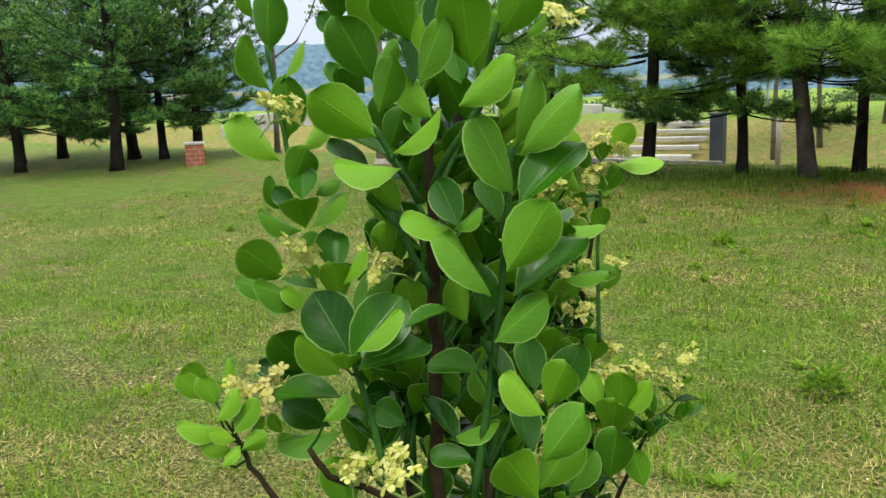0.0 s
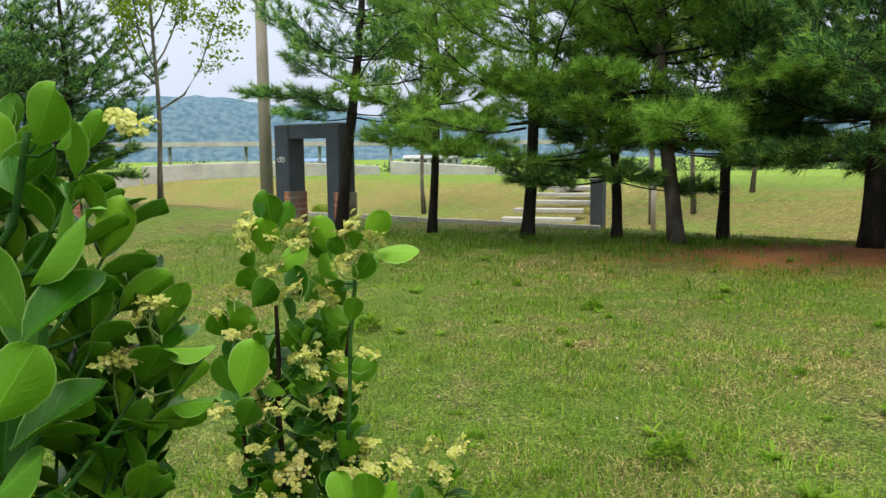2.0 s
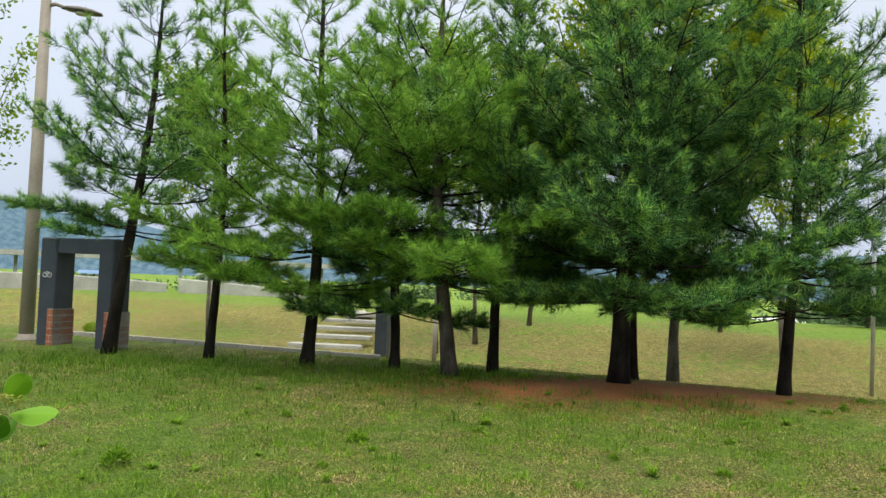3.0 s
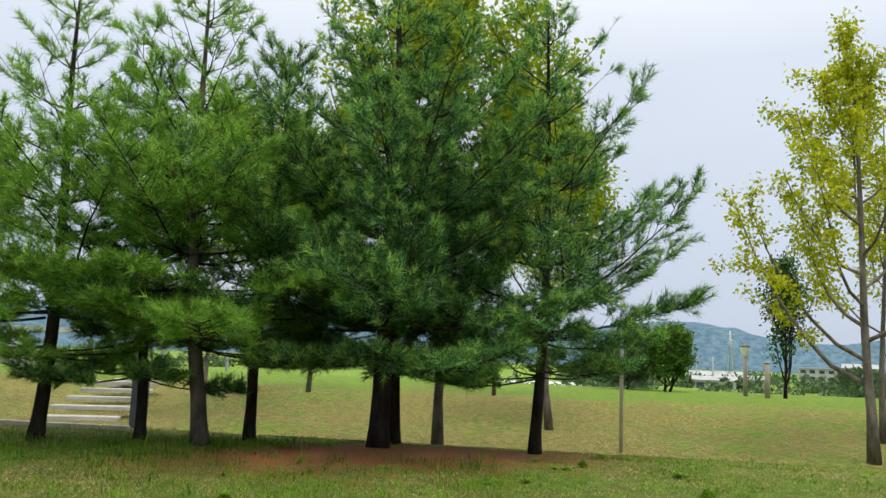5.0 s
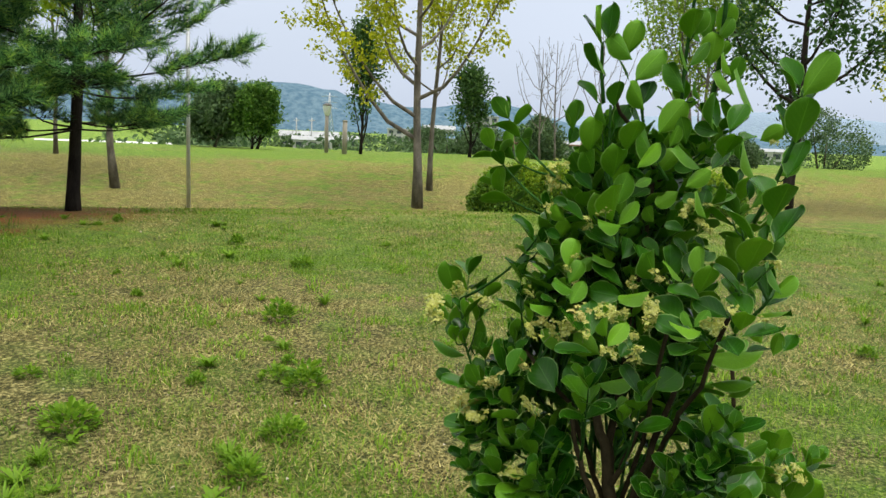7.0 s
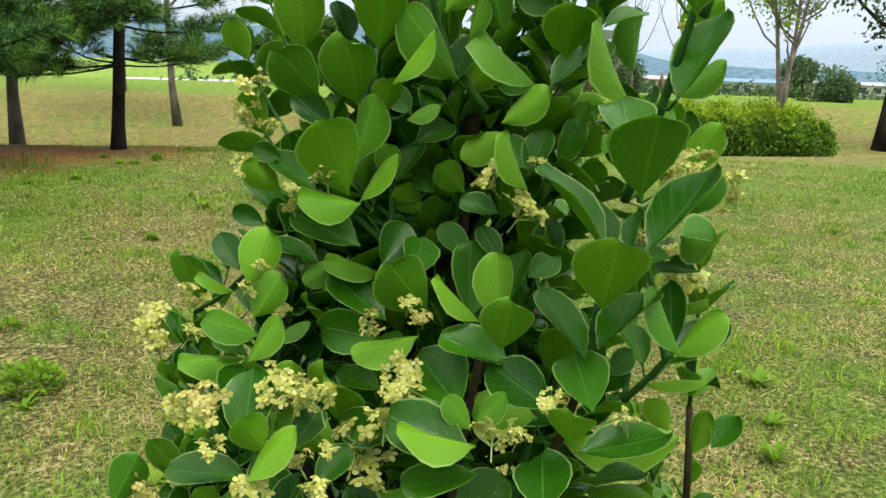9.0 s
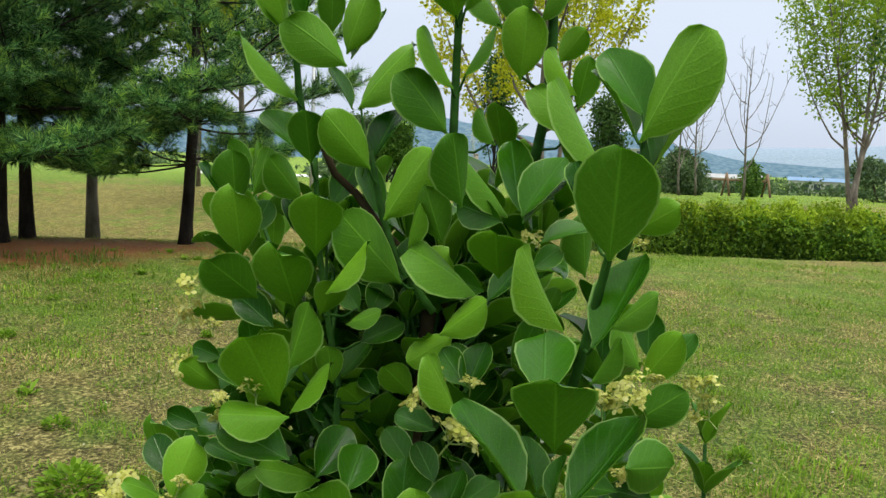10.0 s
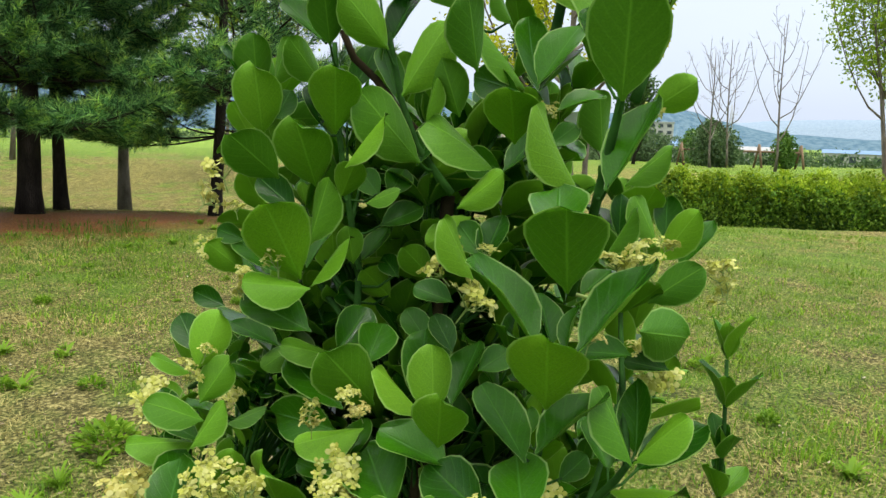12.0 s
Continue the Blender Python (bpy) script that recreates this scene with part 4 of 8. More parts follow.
# ---- street lamp ----
def street_lamp():
    x, y = 0.95, 17.5
    z = ground(x, y)
    ob = thing("street_lamp", "tall taupe lamp post with a flat oval lamp head", "street lamp")
    part("pole", Geo().tube([(x, y, z - 0.1), (x, y, z + 2.5), (x, y, z + 6.25)], [0.125, 0.115, 0.085], 16).mesh("pole", M_POLE), ob)
    part("base_plate", Geo().lathe((x, y, z - 0.02), [(0.2, 0), (0.2, 0.03), (0.15, 0.05), (0.14, 0.12)], 16).mesh("base_plate", M_POLE), ob)
    arm = part("arm", Geo().tube([(x, y, z + 6.0), (x + 0.16, y - 0.06, z + 6.05), (x + 0.3, y - 0.1, z + 6.0)], [0.04, 0.035, 0.03], 10).mesh("arm", M_POLE), ob)
    g = Geo()
    c = Vector((x + 0.6, y - 0.2, z + 5.94))
    d = Vector((0.94, -0.33, -0.12)).normalized()
    s = Vector((0.33, 0.94, 0))
    rings = [(-0.36, 0.04, 0.03), (-0.25, 0.12, 0.06), (0.0, 0.17, 0.085), (0.22, 0.15, 0.07), (0.36, 0.07, 0.03)]
    for o, w, h in rings:
        for k in range(14):
            a = math.tau * k / 14
            hh = h * (1.0 if math.sin(a) > 0 else 0.35)
            g.v.append(tuple(c + d * o + s * w * math.cos(a) + Vector((0, 0, hh * math.sin(a)))))
    for i in range(4):
        for k in range(14):
            g.f.append((i * 14 + k, i * 14 + (k + 1) % 14, i * 14 + 14 + (k + 1) % 14, i * 14 + 14 + k))
    g.f.append(tuple(reversed(range(14))))
    g.f.append(tuple(56 + k for k in range(14)))
    head = part("lamp_head", g.mesh("lamp_head", M_LAMPHEAD), ob, "grey-brown oval lamp head")
    part("lens", Geo().lathe((c.x, c.y, c.z - 0.045), [(0.10, -0.012), (0.11, 0.0), (0.09, 0.02)], 14).mesh("lens", M_WHITE), head, "pale lens under the head")


street_lamp()


def globe_lamp():
    x, y = 33.4, 20.6
    z = ground(x, y)
    ob = thing("globe_lamp", "path lamp with a pale tapered lantern on a taupe post", "path lamp")
    part("post", Geo().tube([(x, y, z - 0.1), (x, y, z + 1.6)], [0.09, 0.08], 12).mesh("post", M_POLE), ob)
    part("globe", Geo().lathe((x, y, z + 1.6), [(0.08, 0), (0.12, 0.1), (0.17, 0.25), (0.20, 0.4), (0.19, 0.46)], 16).mesh("globe", M_WHITE), ob, "milky lantern glass")
    part("cap", Geo().lathe((x, y, z + 2.06), [(0.22, -0.02), (0.23, 0.0), (0.08, 0.09)], 16).mesh("cap", M_LAMPHEAD), ob)


globe_lamp()


# ---- steps up the bank ----
def steps():
    top, low = Vector((10.0, 26.6, 0)), Vector((6.9, 20.6, 0))
    d = (top - low).normalized()
    rz = math.atan2(d.y, d.x) - math.pi / 2
    ob = thing("bank_steps", "shallow pale stone steps set into the grassy bank", "steps")
    for i in range(6):
        p = low.lerp(top, i / 5)
        z = -0.36 + 0.145 * i
        g = Geo().box((p.x, p.y, z), (1.9, 0.42, 0.10), rz, 0.02)
        part("tread", g.mesh("tread", M_CONCRETE, False), ob)


steps()
heap = Geo()
for k in range(14):
    a = k * 2.4
    heap.box((10.4 + 0.5 * math.cos(a) * (k % 3) * 0.5, 28.2 + 0.4 * math.sin(a) * (k % 4) * 0.4, ground(10.4, 28.2) + 0.08 + 0.03 * (k % 4)), (0.5, 0.35, 0.16), a, 0.04)
whole("stone_pile", heap.mesh("stone_pile", M_STONE, False), "low pile of pale stones at the top of the steps", "stones")

# narrow stone edging along the foot of the bank
edging = Geo()
for i in range(16):
    p = Vector((1.2, 18.6, 0)).lerp(Vector((6.4, 14.6, 0)), i / 15)
    edging.box((p.x, p.y, ground(p.x, p.y) + 0.02), (0.42, 0.12, 0.12), -0.66, 0.012)
whole("path_edging", edging.mesh("path_edging", M_STONE, False), "row of low pale kerb stones behind the pines", "kerb", kind="structure")


# ---- concrete walls behind the bank ----
def wall_run(name, a, b, h0, h1, thick, label, bow=0.0, segs=8):
    g = Geo()
    a, b = Vector(a), Vector(b)
    d = b - a
    s = Vector((-d.y, d.x, 0)).normalized() * thick
    for i in range(segs + 1):
        k = i / segs
        p = a.lerp(b, k) + Vector((0, 0, 0))
        h = h0 + (h1 - h0) * k + bow * math.sin(k * math.pi)
        for q, z in ((p, -0.6), (p, h - 0.05), (p + s * 0.06, h), (p + s * 0.94, h), (p + s, h - 0.05), (p + s, -0.6)):
            g.v.append((q.x, q.y, z))
    for i in range(segs):
        for j in range(6):
            g.f.append((i * 6 + j, i * 6 + (j + 1) % 6, i * 6 + 6 + (j + 1) % 6, i * 6 + 6 + j))
    g.f.append(tuple(range(6)))
    g.f.append(tuple(segs * 6 + j for j in reversed(range(6))))
    return whole(name, g.mesh(name, M_CONCRETE, False), label, "wall", "concrete walls behind the bank", "structure")


wall_run("wall_1", (-7.3, 45.6, 0), (5.2, 46.5, 0), 1.0, 0.85, 0.5, "long curved-top concrete retaining wall", 0.22)
wall_run("wall_2", (5.8, 46.5, 0), (11.6, 45.7, 0), 1.12, 0.75, 0.6, "stepped concrete wall block", 0.0, 3)
wall_run("wall_3", (-9.0, 45.0, 0), (-7.4, 45.5, 0), 0.45, 0.55, 0.4, "low end of a concrete wall", 0.0, 2)
wall_run("wall_4", (11.7, 45.6, 0), (13.6, 45.2, 0), 0.6, 0.25, 0.4, "low sloping end of a concrete wall", 0.0, 2)


def long_canopy():
    ob = thing("long_canopy", "long low grey roof deck on thin posts beyond the wall", "canopy")
    a, b = Vector((-16, 59.0, 2.2)), Vector((30, 61.5, 2.35))
    m = a.lerp(b, 0.5)
    part("deck", Geo().box(tuple(m), ((b - a).length, 2.4, 0.32), math.atan2(b.y - a.y, b.x - a.x), 0.03).mesh("deck", M_CONCRETE, False), ob)
    for i in range(9):
        p = a.lerp(b, (i + 0.5) / 9)
        part("post", Geo().tube([(p.x, p.y, ground(p.x, p.y) - 0.3), (p.x, p.y, 2.1)], [0.12, 0.12], 8).mesh("post", M_STEEL), ob)


long_canopy()


# ---- wooden rail on the bank ----
def wooden_rail():
    ob = thing("wooden_rail", "weathered timber rail on slanting props", "timber rail")
    a, b = Vector((40.6, 14.5, 0)), Vector((42.0, 9.6, 0))
    for k in (0.0, 0.36, 0.66, 1.0):
        p = a.lerp(b, k)
        z = ground(p.x, p.y)
        for s in (-0.16, 0.16):
            part("prop", Geo().tube([(p.x + s, p.y + s * 1.5, z - 0.1), (p.x, p.y, z + 1.05)], [0.055, 0.05], 8).mesh("prop", M_WOOD), ob)
    z = ground(a.x, a.y) + 0.75
    part("rail", Geo().tube([(a.x, a.y, z), (b.x, b.y, z + 0.02)], [0.05, 0.05], 8).mesh("rail", M_WOOD), ob)


wooden_rail()


# ---- bollard light beside the first bush ----
def bollard():
    x, y = 0.895, 3.03
    z = ground(x, y)
    ob = thing("bollard_light", "smooth blue-grey bollard with a rounded top and a dark slot", "bollard")
    part("body", Geo().lathe((x, y, z - 0.05), [(0.085, 0), (0.085, 0.81)], 24).mesh("body", M_BOLLARD), ob)
    part("slot", Geo().lathe((x, y, z + 0.75), [(0.078, 0), (0.078, 0.04)], 24).mesh("slot", M_BLACK), ob, "dark light slot")
    part("head", Geo().lathe((x, y, z + 0.785), [(0.085, 0), (0.085, 0.335), (0.08, 0.365), (0.068, 0.385), (0.04, 0.395)], 24).mesh("head", M_BOLLARD), ob)


bollard()


# ---- town, pylon and hills across the river ----
def house(x, y, w, d, h, rz, roof, label, storeys=2, bays=6, gable=0.0):
    z = ground(x, y) - 1
    ob = thing("house", label, "building", "buildings across the river")
    part("wall", Geo().box((x, y, z + h / 2), (w, d, h), rz).mesh("wall", M_WALL, False), ob)
    g = Geo()
    if gable > 0:
        co, si = math.cos(rz), math.sin(rz)
        loc = [(-w / 2 - 0.6, -d / 2 - 0.6, h), (w / 2 + 0.6, -d / 2 - 0.6, h), (w / 2 + 0.6, d / 2 + 0.6, h), (-w / 2 - 0.6, d / 2 + 0.6, h), (-w / 2 - 0.6, 0, h + gable), (w / 2 + 0.6, 0, h + gable)]
        g.v = [(x + a * co - b * si, y + a * si + b * co, z + c + 0.02) for a, b, c in loc]
        g.f = [(0, 1, 5, 4), (2, 3, 4, 5), (0, 4, 3), (1, 2, 5), (3, 2, 1, 0)]
    else:
        g.box((x, y, z + h + 0.25), (w + 0.8, d + 0.8, 0.5), rz, 0.1)
    part("roof", g.mesh("roof", roof, False), ob)
    front = Vector((math.sin(rz), -math.cos(rz), 0))
    along = Vector((math.cos(rz), math.sin(rz), 0))
    for s in range(storeys):
        for k in range(bays):
            c = Vector((x, y, 0)) + front * (d / 2 + 0.03) + along * w * ((k + 0.5) / bays - 0.5)
            wh = h / storeys * 0.5
            part("window", Geo().box((c.x, c.y, z + h * (s + 0.55) / storeys), (w / bays * 0.55, 0.12, wh), rz).mesh("window", M_GLASS, False), ob)
    return ob


HOUSES = [
    (286, 101, 26, 12, 7, M_ROOF_BLUE, "white building with a blue roof", 2, 6, 2.0),
    (300, 112, 18, 10, 5, M_ROOF_GREY, "low white building", 1, 5, 1.5),
    (290, 197, 24, 10, 4.5, M_ROOF_GREY, "low pale shed with a curved roof", 1, 5, 2.2),
    (300, 186, 12, 8, 4, M_ROOF_GREY, "small pale house", 1, 3, 1.5),
    (376, 195, 20, 12, 9, M_ROOF_GREY, "three-storey pale block", 3, 5, 0),
    (390, 183, 16, 12, 10, M_ROOF_GREY, "two-storey white house", 2, 4, 2),
    (430, 175, 18, 14, 18, M_ROOF_GREY, "pale apartment block", 5, 4, 0),
    (360, 158, 20, 10, 6, M_ROOF_BLUE, "low house with a blue roof", 2, 5, 1.6),
]
OUTLYING = [
    (365, 62, 26, 12, 6, M_ROOF_BLUE, "long low hall with a blue roof", 1, 6, 1.4),
    (330, 90, 22, 12, 6, M_ROOF_GREY, "low grey house", 2, 5, 1.5),
    (250, 168, 14, 8, 4, M_ROOF_GREY, "small white house", 1, 3, 1.4),
    (60, 420, 30, 12, 7, M_ROOF_GREY, "pale hall across the river", 2, 7, 1.6),
    (0, 400, 18, 10, 6, M_ROOF_BLUE, "small house with a blue roof", 2, 4, 1.6),
    (310, 20, 26, 12, 7, M_ROOF_GREY, "pale building past the willows", 2, 6, 1.0),
]
for x, y, w, d, h, roof, label, storeys, bays, gable in HOUSES + OUTLYING:
    house(x, y, w, d, h, math.atan2(y, x) - math.pi / 2, roof, label + " on the far plain", storeys, bays, gable)

# greenhouse tunnels beyond the bank
for x, y, w in [(150, 160, 34)]:
    rz = math.atan2(y, x) - math.pi / 2
    g = Geo()
    for i in range(2):
        for k in range(9):
            a = math.pi * k / 8
            px = (i - 0.5) * w
            py, pz = 4 * math.cos(a), 2.4 * math.sin(a)
            g.v.append((x + px * math.cos(rz) - py * math.sin(rz), y + px * math.sin(rz) + py * math.cos(rz), ground(x, y) + pz))
    g.f = [(k, k + 1, k + 10, k + 9) for k in range(8)] + [tuple(range(9)), tuple(reversed(range(9, 18)))]
    whole("greenhouse", g.mesh("greenhouse", M_WHITE, True), "long white polythene greenhouse", "greenhouse", "greenhouses by the river")

# far tree belts on the plain
belt_rng = np.random.default_rng(81)
for x0, y0, x1, y1, n, label in [(230, 215, 330, 30, 90, "belt of pale green trees along the river plain"), (380, 330, 460, 60, 90, "second belt of trees at the foot of the hill"), (130, 150, 190, -20, 60, "low riverside thicket"), (-80, 330, 240, 320, 90, "belt of trees across the water")]:
    masses = []
    for i in range(n):
        k = belt_rng.uniform()
        r = belt_rng.uniform(2.0, 4.5)
        x, y = x0 + (x1 - x0) * k + belt_rng.normal(0, 4), y0 + (y1 - y0) * k + belt_rng.normal(0, 4)
        masses.append(((x, y, ground(x, y) + r * 0.5), (r * 1.7, r * 1.7, r * 0.9)))
    v, f = leafy_mass(belt_rng, masses, 130, 1.5)
    whole("tree_belt", raw_mesh("tree_belt", v, f, M_FARGREEN), label, "trees", kind="stuff")


def pylon(x, y, h, label):
    z = ground(x, y)
    ob = thing("pylon", label, "pylon", "pylons on the hill")
    legs = Geo()
    for sx, sy in ((-1, -1), (1, -1), (1, 1), (-1, 1)):
        legs.tube([(x + sx * 4, y + sy * 4, z), (x + sx * 1.3, y + sy * 1.3, z + h * 0.6), (x + sx * 0.3, y + sy * 0.3, z + h)], [0.35, 0.3, 0.25], 4)
    for i in range(7):
        w0, w1 = 4 - 0.42 * i, 4 - 0.42 * (i + 1)
        for s in (-1, 1):
            legs.tube([(x - s * w0, y - w0, z + h * i / 11), (x + s * w1, y - w1, z + h * (i + 1) / 11)], [0.22, 0.22], 4)
    part("mast", legs.mesh("mast", M_STEEL), ob)
    for k in (0.62, 0.76, 0.9):
        part("cross_arm", Geo().tube([(x - 5, y + 7, z + h * k), (x, y, z + h * k + 1), (x + 5, y - 7, z + h * k)], [0.25, 0.35, 0.25], 4).mesh("cross_arm", M_STEEL), ob)


pylon(758, 491, 44, "tall grey lattice power pylon before the hill")
pylon(1050, 330, 55, "grey lattice power pylon far off")
for i, (x, y) in enumerate([(262, 196), (268, 188), (240, 186), (255, 172), (300, 100), (282, 120)]):
    ob = thing("utility_pole", "thin pale utility pole on the plain", "utility pole", "utility poles")
    part("pole", Geo().tube([(x, y, ground(x, y)), (x, y, ground(x, y) + 11)], [0.28, 0.2], 6).mesh("pole", M_WALL), ob)
    part("cross_arm", Geo().box((x, y, ground(x, y) + 10), (2.2, 0.3, 0.3), 2.2, 0.02).mesh("cross_arm", M_WALL, False), ob)


def hill_material(name, a, b):
    m, n, l, bs = material(name, 1.0, 0.0, 0.0)
    nz = noise_node(n, l, 0.11, 10)
    r = ramp_node(n, [(0.38, a), (0.62, b)])
    l.new(nz.outputs["Fac"], r.inputs[0])
    l.new(r.outputs[0], bs.inputs["Base Color"])
    bump_on(n, l, bs, nz.outputs["Fac"], 0.6, 5.0)
    return m


def hills(name, dist, bearings, mat, label, thick=160):
    """A wooded ridge: heights in metres by bearing in degrees from the x axis."""
    v, f = [], []
    lo, hi = bearings[0][0], bearings[-1][0]
    n = 220
    for i in range(n + 1):
        a = lo + (hi - lo) * i / n
        for (a0, h0), (a1, h1) in zip(bearings, bearings[1:]):
            if a0 <= a <= a1:
                k = (a - a0) / (a1 - a0)
                k = k * k * (3 - 2 * k)
                h = h0 + (h1 - h0) * k
                break
        h *= 1 + 0.05 * noise.noise((a * 0.9, 0, dist)) + 0.03 * noise.noise((a * 3.1, 4, dist))
        rad = radians(a)
        for j in range(10):
            s = j / 9
            r = dist - thick + 2 * thick * s
            q = math.sin(math.pi * s) ** 1.2
            crown = 2.5 * noise.noise((a * 9.0, s * 12, 1.0)) * (q > 0.05)
            v.append((r * math.cos(rad), r * math.sin(rad), -9 + (h + 9) * q + crown))
    for i in range(n):
        for j in range(9):
            f.append((i * 10 + j, i * 10 + j + 1, i * 10 + 10 + j + 1, i * 10 + 10 + j))
    whole(name, raw_mesh(name, v, f, mat, True), label, "hills", kind="structure")


# haze is mixed into both hill colours, more strongly for the far ridge
M_HILL_HAZED = hill_material("hazed_hill", (0.075, 0.135, 0.19), (0.13, 0.20, 0.25))
M_HILL_FAR_HAZED = hill_material("hazed_far_hill", (0.235, 0.305, 0.39), (0.26, 0.33, 0.415))
hills("backdrop_hills_1", 1350, [(-40, 8), (-10, 8), (8, 10), (14, 14), (18.5, 31), (20.2, 48), (22.3, 57), (24.5, 42), (26.7, 36), (30.3, 45), (33.9, 63), (36.3, 70), (38.9, 65), (44, 48), (55, 60), (70, 62), (84, 60), (92, 80), (97.4, 97), (100, 95), (108, 86), (125, 70), (150, 40)], M_HILL_HAZED, "wooded hills across the river, haze mixed into their colour")
hills("backdrop_hills_2", 3200, [(-50, 60), (-15, 70), (-5, 95), (3, 120), (10, 90), (22, 60), (60, 70), (110, 120), (150, 60)], M_HILL_FAR_HAZED, "distant mountain ridge, coloured pale blue to stand for haze")
river = Geo()
river.v = [(130, 330, -7.4), (-260, 380, -7.4), (-300, 520, -7.4), (190, 480, -7.4)]
river.f = [(0, 1, 2, 3)]
M_WATER, _wn, _wl, _wb = material("river_water", 0.12, 0.0, 0.6)
_wz = noise_node(_wn, _wl, 0.5, 3)
_wr = ramp_node(_wn, [(0.3, (0.10, 0.14, 0.15)), (0.7, (0.14, 0.18, 0.19))])
_wl.new(_wz.outputs["Fac"], _wr.inputs[0])
_wl.new(_wr.outputs[0], _wb.inputs["Base Color"])
bump_on(_wn, _wl, _wb, _wz.outputs["Fac"], 0.2, 0.2)
whole("water", river.mesh("water", M_WATER, False), "pale strip of river water", "water", kind="structure")


# ---- spindle bushes ----
def leaf_grid(seed, cols=5, drop=()):
    """Outline of an egg-shaped leaf, cupped along the midrib and bent back at the tip: upper and lower skin of one thin blade."""
    rng = np.random.default_rng(seed)
    cup, bend, twist = rng.uniform(0.14, 0.36), rng.uniform(-0.08, 0.20), rng.normal(0, 0.07)
    wide = rng.uniform(0.54, 0.68)
    rows = [(0.0, 0.05), (0.06, 0.13), (0.15, 0.44), (0.31, 0.80), (0.52, 1.0), (0.70, 0.98), (0.85, 0.78), (0.95, 0.48), (1.0, 0.14)]
    rows = [r for i, r in enumerate(rows) if i not in drop]
    half = cols // 2
    v, uv = [], []
    for skin in (0, 1):
        for y, w in rows:
            for i in range(cols):
                s = (i - half) / half
                x = s * w * wide * 0.5
                z = cup * abs(s) ** 1.5 * w * 0.55 * (1 - y ** 3) + bend * y * y + twist * s * y + 0.010 * math.sin(y * 9 + s * 4 + seed) * abs(s)
                v.append((x, y, z - 0.014 * skin * (0.5 + 0.5 * (1 - abs(s)))))
                uv.append((0.5 + 0.5 * s, y))
    nr, f, mats = len(rows), [], []
    for skin in (0, 1):
        o = skin * nr * cols
        for j in range(nr - 1):
            for i in range(cols - 1):
                q = (o + j * cols + i, o + j * cols + i + 1, o + (j + 1) * cols + i + 1, o + (j + 1) * cols + i)
                f.append(q if skin == 0 else (q[0], q[3], q[2], q[1]))
                mats.append(skin)
    return np.array(v), np.array(uv), np.array(f), np.array(mats)


def skinned_mesh(name, v, uv, f, mats, upper, under):
    me = raw_mesh(name, v, f, upper, True)
    me.materials.append(under)
    layer = me.uv_layers.new(name="UVMap")
    layer.data.foreach_set("uv", uv[f.ravel()].astype(np.float32).ravel())
    me.polygons.foreach_set("material_index", mats.astype(np.int32))
    me.update()
    return me


def underside(name, dark, light):
    return spindle_leaf(name, dark, light, 0.5, 0.25, 0.5)


M_UNDER = underside("leaf_underside", (0.052, 0.178, 0.006), (0.160, 0.375, 0.012))
M_UNDER_YOUNG = underside("young_leaf_underside", (0.100, 0.260, 0.009), (0.180, 0.375, 0.014))
GRIDS = [leaf_grid(100 + i, 7) for i in range(7)]
BREADTHS = [float(np.ptp(g[0][:, 0])) for g in GRIDS]
GRIDS_INNER = [leaf_grid(100 + i, 3, (1,)) for i in range(7)]
LEAVES = {False: [skinned_mesh("leaf", *g, M_LEAF, M_UNDER) for g in GRIDS], True: [skinned_mesh("young_leaf", *g, M_LEAF_YOUNG, M_UNDER_YOUNG) for g in GRIDS]}


